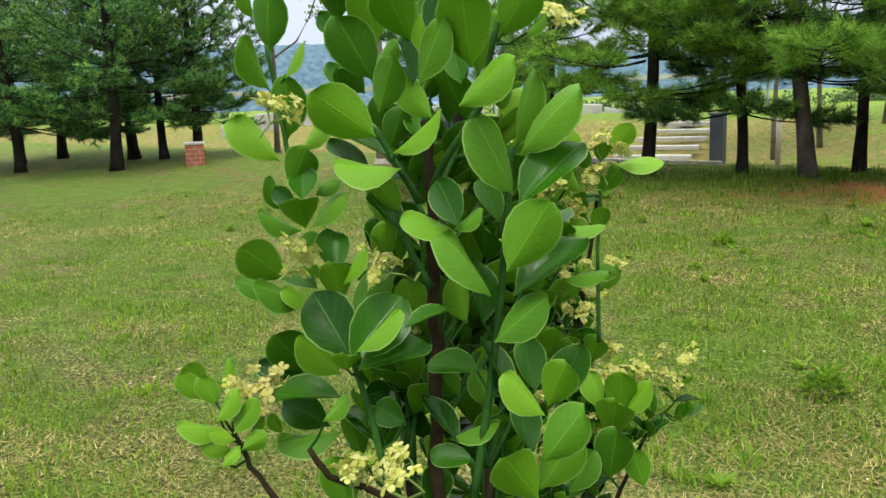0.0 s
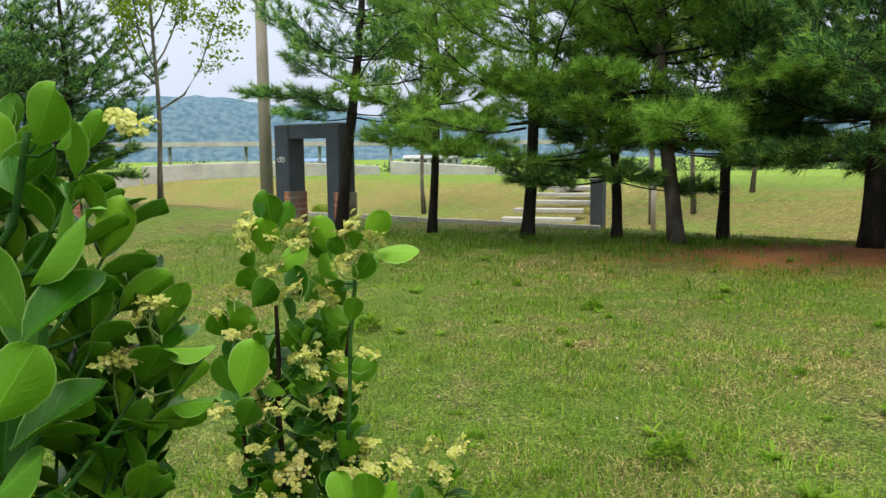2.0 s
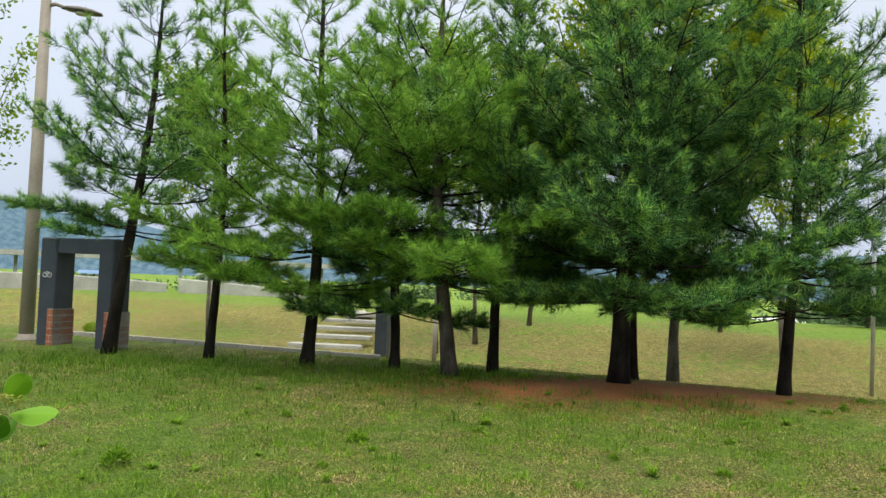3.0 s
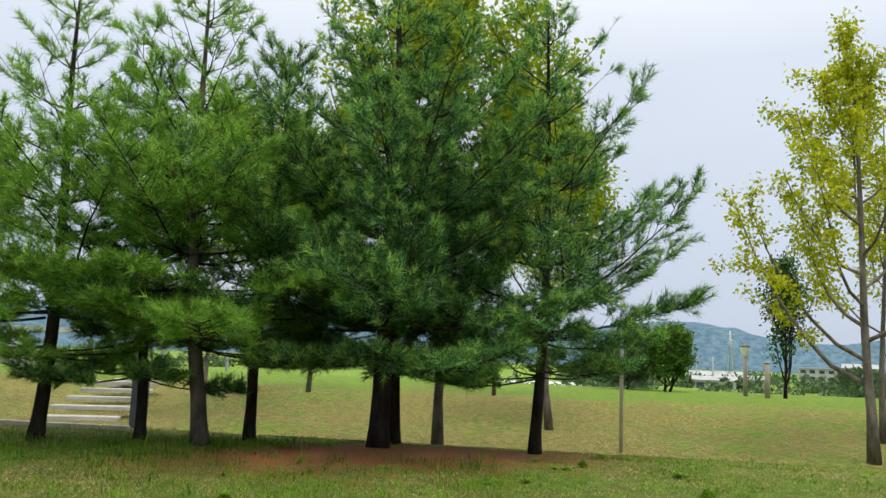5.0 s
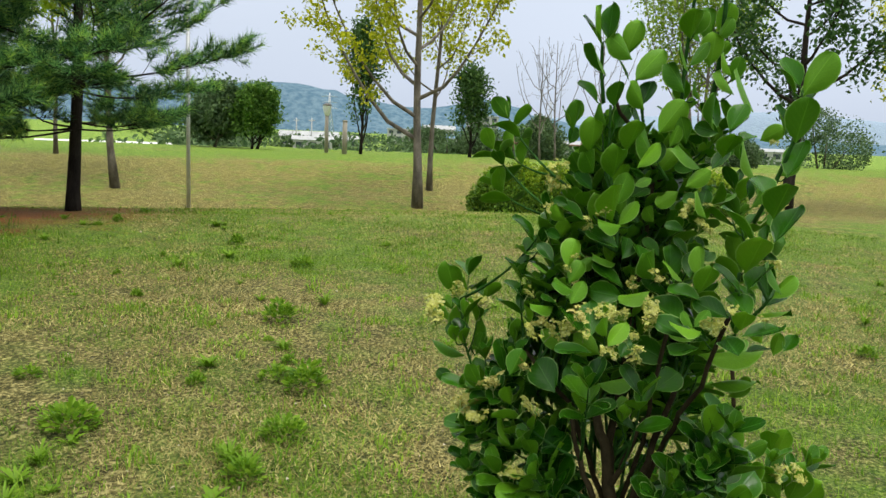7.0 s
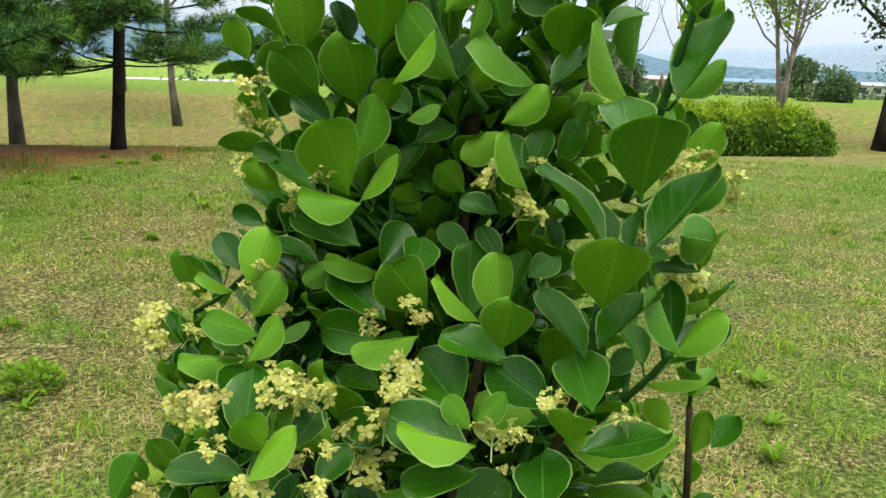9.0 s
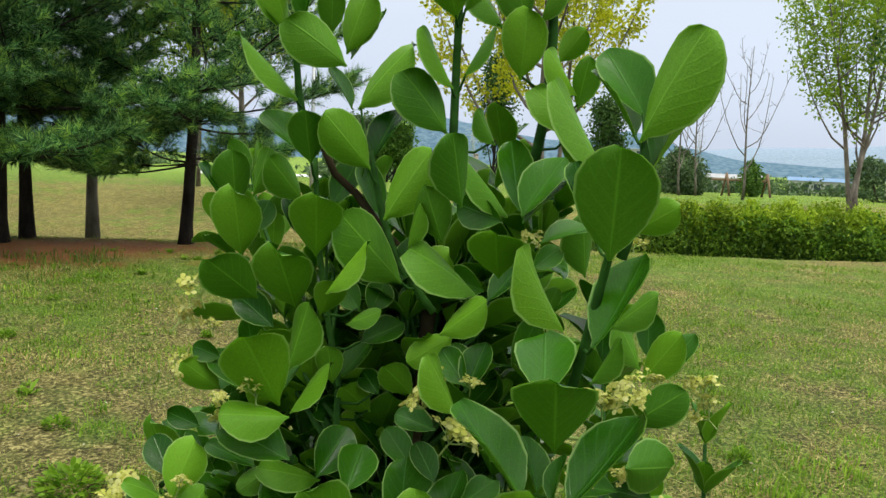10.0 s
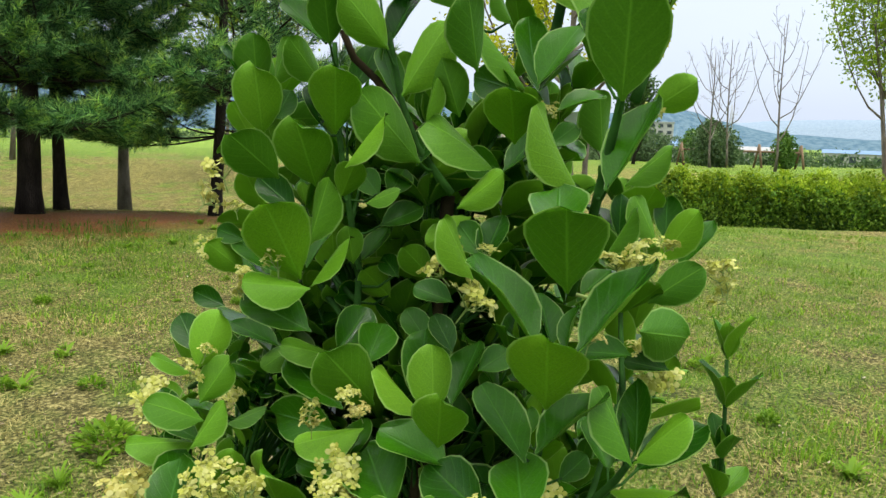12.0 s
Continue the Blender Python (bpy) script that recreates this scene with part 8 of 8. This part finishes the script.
bush_3.spray([
    ((4.54, 1.104, 1.182), (4.568, 1.018, 1.188), (0.21, -0, -0.98), .058, 0),
    ((4.551, 1.084, 1.137), (4.547, 1.022, 1.162), (0.36, -0.38, -0.85), .043, 0),
    ((4.551, 1.058, 1.122), (4.552, 1.032, 1.156), (0.75, -0.51, -0.43), .028, 1),
    ((4.502, 1.03, 1.059), (4.465, 1.055, 1.103), (0.76, 0.57, 0.31), .043, 0),
    ((4.506, 1.042, 1.08), (4.563, 1.039, 1.094), (-0.25, -0.15, 0.96), .040, 0),
    ((4.494, 1.063, 1.065), (4.478, 1.098, 1.095), (0.89, 0.46, -0.06), .033, 0),
    ((4.489, 1.09, 1.034), (4.483, 1.047, 1.071), (0.96, -0.25, -0.11), .039, 0),
    ((4.403, 1.096, 1.009), (4.455, 1.112, 1.052), (-0.63, 0, 0.78), .047, 0)])
bush_3.spray([
    ((4.443, 1.061, 1.001), (4.498, 1.075, 1.044), (-0.62, 0.03, 0.78), .049, 0),
    ((4.477, 1.04, 0.993), (4.536, 1.014, 1.021), (-0.52, -0.33, 0.79), .048, 0),
    ((4.537, 1.035, 1.046), (4.537, 0.999, 1.07), (0.68, -0.41, -0.61), .027, 0),
    ((4.449, 1.131, 1.188), (4.471, 1.179, 1.201), (-0.86, 0.28, 0.42), .037, 0),
    ((4.441, 1.146, 1.148), (4.486, 1.121, 1.166), (-0.55, -0.53, 0.64), .038, 0)])
bush_3.shoots([(4.44, 1.4, 1.1), (4.41, 1.34, 1.1), (4.48, 1.41, 1.14), (4.51, 1.44, 1.19), (4.41, 1.35, 1.04), (4.36, 1.28, 1.02), (4.4, 1.36, 0.98), (4.58, 1.43, 1.51), (4.57, 1.45, 1.46), (4.41, 1.07, 1.11), (4.623, 1.041, 0.981), (4.38, 1.11, 1.04), (4.33, 1.21, 1.17), (4.37, 1.15, 1.16), (4.55, 1.21, 1.01)], size=0.044, pairs=3, young=0.12, open_=1.15, side=1)
bush_3.shoots([(4.42, 1.39, 1.11), (4.45, 1.36, 1.15), (4.439, 1.395, 1.034), (4.4, 1.31, 1.05), (4.37, 1.34, 1.01), (4.42, 1.29, 1.01), (4.565, 1.48, 1.251), (4.48, 1.447, 1.2)], size=0.046, pairs=4, young=0.1, open_=1.15)
bush_3.shoots([(4.41, 1.04, 1.12), (4.39, 1.07, 1.07), (4.412, 1.039, 1.06), (4.4, 1.1, 1.03), (4.45, 1.06, 1.11)], size=0.046, pairs=4, young=0.1, open_=1.15)
bush_3.flowers([(4.416, 1.297, 1.446), (4.410, 1.300, 1.424), (4.402, 1.223, 1.391), (4.443, 1.128, 1.393), (4.452, 1.102, 1.377), (4.486, 1.031, 1.406), (4.492, 1.019, 1.407), (4.627, 1.013, 1.366), (4.629, 1.017, 1.384), (4.537, 1.020, 1.323), (4.386, 1.148, 1.276), (4.381, 1.147, 1.265), (4.347, 1.220, 1.265), (4.349, 1.191, 1.264), (4.339, 1.282, 1.247), (4.334, 1.291, 1.234)], size=0.026)
bush_3.flowers([(4.364, 1.307, 1.277), (4.287, 1.216, 1.274), (4.323, 1.196, 1.276), (4.336, 1.178, 1.271), (4.298, 1.147, 1.240), (4.281, 1.179, 1.236), (4.298, 1.288, 1.196), (4.364, 1.148, 1.256), (4.361, 1.076, 1.267)], size=0.023)
bush_3.flowers([(4.416, 1.282, 1.418), (4.392, 1.243, 1.381), (4.389, 1.242, 1.369), (4.404, 1.299, 1.387), (4.451, 1.121, 1.404), (4.459, 1.100, 1.405), (4.504, 1.013, 1.403), (4.518, 1.011, 1.413), (4.497, 1.086, 1.490), (4.524, 1.031, 1.491), (4.529, 1.030, 1.345), (4.367, 1.248, 1.332), (4.364, 1.258, 1.316), (4.388, 1.179, 1.305), (4.388, 1.175, 1.298), (4.393, 1.150, 1.319)], size=0.015)
bush_3.flowers([(4.394, 1.144, 1.310), (4.392, 1.254, 1.294), (4.456, 1.028, 1.366), (4.282, 1.208, 1.253), (4.316, 1.153, 1.251), (4.303, 1.166, 1.249), (4.373, 1.146, 1.271), (4.367, 1.061, 1.266), (4.379, 1.051, 1.284), (4.410, 1.014, 1.272)], size=0.016)
bush_3.flowers([(4.494, 1.506, 1.215), (4.514, 1.472, 1.234), (4.505, 1.434, 1.227), (4.490, 1.502, 1.193), (4.375, 1.251, 1.239), (4.378, 1.270, 1.228), (4.382, 1.230, 1.244), (4.376, 1.166, 1.209), (4.380, 1.176, 1.230), (4.499, 1.077, 1.238), (4.389, 1.406, 1.098), (4.390, 1.387, 1.082), (4.404, 1.369, 1.132), (4.386, 1.306, 1.115), (4.367, 1.315, 1.021)], size=0.036)
bush_3.shoots([(4.60, 1.17, 1.54), (4.58, 1.10, 1.52), (4.56, 1.26, 1.50), (4.58, 1.20, 1.47), (4.57, 1.13, 1.46), (4.52, 1.29, 1.44), (4.60, 1.08, 1.42), (4.50, 1.33, 1.36), (4.61, 1.07, 1.33), (4.48, 1.36, 1.27), (4.62, 1.16, 1.48)], size=0.042, pairs=4, young=0.05, side=1)
for i in range(46):
    k = (i * 17 % 46) / 46
    bush_3.shoot((4.47 + 0.13 * ((i * 7) % 46) / 46, 1.25 + 0.14 * ((i * 29) % 46) / 46, 1.10 + 0.40 * k), size=0.038, pairs=4, young=0.05, open_=1.1)
for i in range(96):
    a, z = i * 2.4, 1.12 + 0.36 * ((i * 13) % 96) / 96
    r = (0.04 + 0.04 * (i % 3)) * (1 - 0.55 * max(0.0, z - 1.3) / 0.2)
    bush_3.shoot((4.59 + r * math.cos(a), 1.22 + r * math.sin(a), z), size=0.045, pairs=4, young=0.05, open_=1.2)
for i in range(44):
    a = 1.75 + (0.0 if i % 2 else math.pi) + 0.8 * math.sin(i * 1.9)
    z, r = 0.82 + 0.30 * ((i * 11) % 44) / 44, 0.13 + 0.03 * (i % 3)
    bush_3.shoot((4.57 + r * math.cos(a), 1.21 + r * math.sin(a), z), size=0.046, pairs=4, young=0.04, open_=1.2)
for i in range(34):
    a, z = i * 2.4, 1.06 + 0.2 * ((i * 7) % 34) / 34
    bush_3.shoot((4.63 + 0.09 * math.cos(a), 1.22 + 0.10 * math.sin(a), z), size=0.046, pairs=4, young=0.03, open_=1.2)
bush_3.finish()

# a young spindle behind the third bush
bush_4 = Bush("slim young spindle with light yellow-green leaves", 504)
bush_4.stem([(5.0, 1.11, -0.05), (4.99, 1.10, 0.5)] + [(4.83, 1.05, 0.9), (4.9, 1.08, 1.08), (4.9, 1.08, 1.16), (4.92, 1.09, 1.24)][:2], 0.006, 0.004)
bush_4.rod([(4.83, 1.05, 0.9), (4.9, 1.08, 1.08), (4.9, 1.08, 1.16), (4.92, 1.09, 1.24)][1:], 0.0028, size=0.062, gap=0.05)
bush_4.spray([
    ((4.899, 0.997, 0.927), (4.877, 1.004, 0.972), (0.9, 0.15, 0.41), .034, 1),
    ((4.89, 0.988, 0.927), (4.887, 0.975, 0.975), (0.99, -0.11, 0.03), .034, 1),
    ((4.856, 0.973, 0.856), (4.828, 1.013, 0.914), (0.89, 0.44, 0.13), .052, 1),
    ((4.852, 0.961, 0.856), (4.837, 0.941, 0.927), (0.97, -0.19, 0.14), .052, 1),
    ((4.869, 0.947, 0.85), (4.85, 0.912, 0.901), (0.92, -0.39, 0.06), .044, 1),
    ((4.879, 1.003, 0.853), (4.885, 1.029, 0.904), (0.98, 0.13, -0.18), .040, 1)])
bush_4.flowers([(4.853, 1.027, 0.914), (4.833, 0.984, 0.916), (4.833, 0.950, 0.916)], size=0.038)
bush_4.shoots([(4.93, 1.15, 1.03), (4.89, 1.12, 0.98), (4.96, 1.08, 0.95)], size=0.038, pairs=4, young=0.8, side=1)
for i in range(22):
    a, z = i * 2.4, 0.55 + 0.42 * ((i * 9) % 22) / 22
    bush_4.shoot((4.96 + 0.15 * math.cos(a), 1.07 + 0.15 * math.sin(a), z), size=0.042, pairs=4, young=0.45)
bush_4.flowers([(4.83, 1.04, 0.86), (4.88, 0.98, 0.88), (4.92, 1.22, 0.9)], size=0.036)
bush_4.finish()


# ---- lawn cover: weeds and grass ----
def rosette(seed, n, length, width, rise):
    rng = np.random.default_rng(seed)
    g = Geo()
    g.v.append((0, 0, 0))
    for k in range(n):
        a = math.tau * k / n * 2.4 + rng.normal(0, 0.3)
        out = Vector((math.cos(a), math.sin(a), 0))
        side = Vector((-out.y, out.x, 0))
        ln, r = length * rng.uniform(0.45, 1.2), rise * rng.uniform(0.4, 1.4)
        b = len(g.v)
        for i, w in enumerate((0.6, 1.0, 0.7, 0.08)):
            s = (i + 1) / 4
            c = out * ln * s + Vector((0, 0, ln * r * (s - 0.55 * s * s)))
            for q in (-1, 0, 1):
                g.v.append(tuple(c + side * q * width * 0.5 * w + Vector((0, 0, abs(q) * width * 0.12))))
        g.f += [(0, b + 1, b), (0, b + 2, b + 1)]
        for i in range(3):
            for q in range(2):
                g.f.append((b + i * 3 + q, b + i * 3 + q + 1, b + i * 3 + q + 4, b + i * 3 + q + 3))
    return g.mesh("weed", M_WEED)


def weed_clump(seed, n, spread, rise, leaf):
    """A bushy weed: short stems that carry many small folded leaves."""
    rng = np.random.default_rng(seed)
    a, k = rng.uniform(0, math.tau, n), np.sqrt(rng.uniform(0, 1, n))
    p = np.stack([spread * k * np.cos(a), spread * k * np.sin(a), 0.01 + rise * (1 - 0.7 * k * k) * rng.uniform(0.25, 1.0, n)], 1)
    d = np.stack([np.cos(a) * (0.4 + k), np.sin(a) * (0.4 + k), rng.uniform(0.2, 1.3, n)], 1) + rng.normal(0, 0.35, (n, 3))
    d /= np.linalg.norm(d, axis=1, keepdims=True)
    s = np.cross(d, np.array([0, 0, 1.0]) + rng.normal(0, 0.3, (n, 3)))
    s /= np.linalg.norm(s, axis=1, keepdims=True)
    up = np.cross(s, d)
    ln = leaf * rng.uniform(0.6, 1.3, (n, 1))
    v = np.stack([p, p + d * ln * 0.35 + s * ln * 0.24 + up * ln * 0.06, p + d * ln * 0.75 + s * ln * 0.2 + up * ln * 0.04, p + d * ln, p + d * ln * 0.75 - s * ln * 0.2 + up * ln * 0.04, p + d * ln * 0.35 - s * ln * 0.24 + up * ln * 0.06], 1).reshape(-1, 3)
    i = np.arange(n)[:, None] * 6
    f = np.concatenate([i + [0, 1, 2], i + [0, 2, 3], i + [0, 3, 4], i + [0, 4, 5]], 1).reshape(-1, 3)
    return raw_mesh("weed", v, f, M_WEED)


CLUMPS = [weed_clump(311, 260, 0.10, 0.17, 0.042), weed_clump(312, 150, 0.09, 0.09, 0.038), weed_clump(313, 320, 0.12, 0.13, 0.040)]
WEEDS = [rosette(301, 50, 0.17, 0.03, 1.5), rosette(302, 22, 0.15, 0.045, 1.0), rosette(303, 40, 0.13, 0.02, 1.6), rosette(304, 16, 0.17, 0.05, 1.5), rosette(305, 70, 0.17, 0.02, 1.9)]
wr = random.Random(5)
SPOTS = [(3.64, 5.26, 0), (5.1, 5.5, 0), (2.35, 8.3, 3), (6.2, 4.7, 4), (6.86, 3.36, 0), (5.86, 3.98, 2), (5.87, 2.99, 4), (6.9, 3.6, 1), (10.0, 6.4, 0), (9.6, 5.3, 2), (7.6, 11.3, 4), (8.2, 11.0, 4), (9.0, 11.0, 0), (11.2, 8.9, 1), (4.4, 8.6, 2), (7.9, 4.3, 3), (6.3, 3.1, 2)]
for x, y, k in SPOTS:
    s = wr.uniform(0.7, 1.05)
    whole("weed", CLUMPS[k % 3], "leafy green weed clump in the lawn", "weed", "weeds in the lawn", place=pose(x, y, ground(x, y) - 0.01, 0, 0, wr.uniform(0, 360)) @ Matrix.Diagonal((s, s, s, 1)))
for i in range(170):
    d, a = wr.uniform(2.5, 12), radians(wr.uniform(-8, 112))
    x, y = 2.6 + d * math.cos(a), 1.4 + d * math.sin(a)
    s = wr.uniform(0.25, 0.6)
    whole("weed", (WEEDS + CLUMPS)[wr.randrange(8)], "small green weed in the lawn", "weed", "weeds in the lawn", place=pose(x, y, ground(x, y) - 0.01, 0, 0, wr.uniform(0, 360)) @ Matrix.Diagonal((s, s, s, 1)))


def grass(name, seed, n, height, width, flat, mat, label, keep):
    """Single bent blades, denser near the walk, thinned by a patchy noise."""
    rng = np.random.default_rng(seed)
    r = 2.2 + 12.5 * rng.uniform(0, 1, n) ** 1.15
    a = np.radians(rng.uniform(-12, 128, n))
    x, y = 2.4 + r * np.cos(a), 1.2 + r * np.sin(a)
    pick = np.array([keep(noise.noise((p * 0.55, q * 0.55, 0.0)) + 0.6 * noise.noise((p * 1.9, q * 1.9, 2.0)) + 0.4 * max(0.0, 1 - math.hypot(p - 6.6, q - 3.4) / 4.6) - 0.08) for p, q in zip(x, y)]) > rng.uniform(0, 1, n)
    bed = ((0.93 * (x - 8.8) - 0.37 * (y - 10.35)) / 3.5) ** 2 + ((0.37 * (x - 8.8) + 0.93 * (y - 10.35)) / 1.75) ** 2
    pick &= bed > rng.uniform(0.35, 1.1, n)
    x, y, r = x[pick], y[pick], r[pick]
    n = len(x)
    z = np.array([ground(p, q) for p, q in zip(x, y)]) - 0.005
    h = height * rng.uniform(0.5, 1.4, n)
    t = rng.uniform(0, math.tau, n)
    lean = flat * rng.uniform(0.3, 1.2, n)
    w = width * rng.uniform(0.7, 1.3, n) * (1 + r / 14)
    dx, dy = np.cos(t), np.sin(t)
    base = np.stack([x, y, z], 1)
    side = np.stack([-dy, dx, np.zeros(n)], 1) * w[:, None] * 0.5
    tip = base + np.stack([dx * lean * h, dy * lean * h, h / (1 + 0.6 * lean)], 1)
    v = np.stack([base - side, base + side, tip], 1).reshape(-1, 3)
    f = np.arange(n * 3).reshape(-1, 3)
    whole(name, raw_mesh(name, v, f, mat), label, "grass", kind="stuff")


grass("grass", 401, 520000, 0.036, 0.0046, 0.8, M_GRASS, "short green lawn grass", lambda q: 0.62 - 1.2 * q)
grass("dry_grass", 402, 640000, 0.034, 0.0044, 1.7, M_STRAW, "dry straw-coloured grass lying in the lawn", lambda q: 0.42 + 0.9 * q)
grass("tall_grass", 403, 34000, 0.09, 0.0065, 0.7, M_GRASS, "scattered taller grass blades", lambda q: 0.4 - 1.2 * q)


def leaf_litter():
    """Dry bits of leaf and pale chips lying between the grass."""
    rng = np.random.default_rng(404)
    n = 3200
    r = 2.0 + 9.0 * rng.uniform(0, 1, n) ** 1.2
    a = np.radians(rng.uniform(-14, 125, n))
    c = np.stack([2.4 + r * np.cos(a), 1.2 + r * np.sin(a), np.zeros(n)], 1)
    c[:, 2] = np.array([ground(p, q) for p, q in c[:, :2]]) + rng.uniform(0.008, 0.028, n)
    u = rng.normal(size=(n, 3)) * np.array([1, 1, 0.25])
    u /= np.linalg.norm(u, axis=1, keepdims=True)
    w = np.cross(u, rng.normal(0, 0.3, (n, 3)) + np.array([0, 0, 1]))
    s = rng.uniform(0.004, 0.013, (n, 1))
    k = rng.uniform(0.35, 0.9, (n, 1))
    bend = np.array([0, 0, 0.004])
    v = np.stack([c - u * s, c + w * s * k + bend, c + u * s * 1.2, c - w * s * k + bend], 1).reshape(-1, 3)
    i = np.arange(n)[:, None] * 4
    f = np.concatenate([i + [0, 1, 2], i + [0, 2, 3]], 1).reshape(-1, 3)
    whole("leaf_litter", raw_mesh("leaf_litter", v, f, M_LITTER), "scattered dry pale leaf bits in the lawn", "leaf litter", kind="stuff")


leaf_litter()


def tufts(name, seed, x, y, per, wide, tall, mat, label):
    """Loose tufts of uncut grass: bent blades round each place."""
    rng = np.random.default_rng(seed)
    bx = np.repeat(x, per) + rng.normal(0, wide, len(x) * per)
    by = np.repeat(y, per) + rng.normal(0, wide, len(x) * per)
    h = np.repeat(tall, per) * rng.uniform(0.4, 1.3, len(bx))
    bz = np.array([ground(p, q) for p, q in zip(bx, by)]) - 0.01
    t = rng.uniform(0, math.tau, len(bx))
    lean = rng.uniform(0.2, 1.2, len(bx))
    d = np.stack([np.cos(t), np.sin(t), np.zeros(len(bx))], 1)
    side = np.stack([-np.sin(t), np.cos(t), np.zeros(len(bx))], 1) * rng.uniform(0.0022, 0.0055, (len(bx), 1))
    base = np.stack([bx, by, bz], 1)
    mid_ = base + d * (0.3 * lean * h)[:, None] + np.array([0, 0, 1]) * (0.6 * h)[:, None]
    tip = base + d * (0.9 * lean * h)[:, None] + np.array([0, 0, 1]) * (h * (1 - 0.35 * lean))[:, None]
    v = np.stack([base - side, base + side, mid_ + side * 0.8, mid_ - side * 0.8, tip], 1).reshape(-1, 3)
    i = np.arange(len(bx))[:, None] * 5
    f = np.concatenate([i + [0, 1, 2], i + [0, 2, 3], i + [3, 2, 4]], 1).reshape(-1, 3)
    whole(name, raw_mesh(name, v, f, mat), label, "grass", kind="stuff")


tr = np.random.default_rng(405)
tk = tr.uniform(0, 0.74, 1100)
tx = 0.6 + 11.6 * tk + tr.normal(0, 0.35, 1100)
ty = 16.1 - 6.4 * tk - tr.gamma(1.6, 0.95, 1100)
tk = ((tx - 9.1) / 2.6) ** 2 + ((ty - 10.5) / 1.2) ** 2 > tr.uniform(0.3, 1.4, 1100)
tufts("crest_grass", 406, tx[tk], ty[tk], 18, 0.08, 0.05 + 0.13 * tr.uniform(0, 1, int(tk.sum())) ** 2.5, M_CREST, "uncut green grass tufts at the foot of the pines")
# brighter tufts dotted over the mown lawn
tk = 2.0 + 8.0 * tr.uniform(0, 1, 1300)
ta = np.radians(tr.uniform(-14, 125, 1300))
tufts("lawn_tufts", 407, 2.4 + tk * np.cos(ta), 1.2 + tk * np.sin(ta), 26, 0.045, 0.04 + 0.05 * tr.uniform(0, 1, 1300) ** 2, M_WEED, "small bright green grass tufts dotted over the lawn")
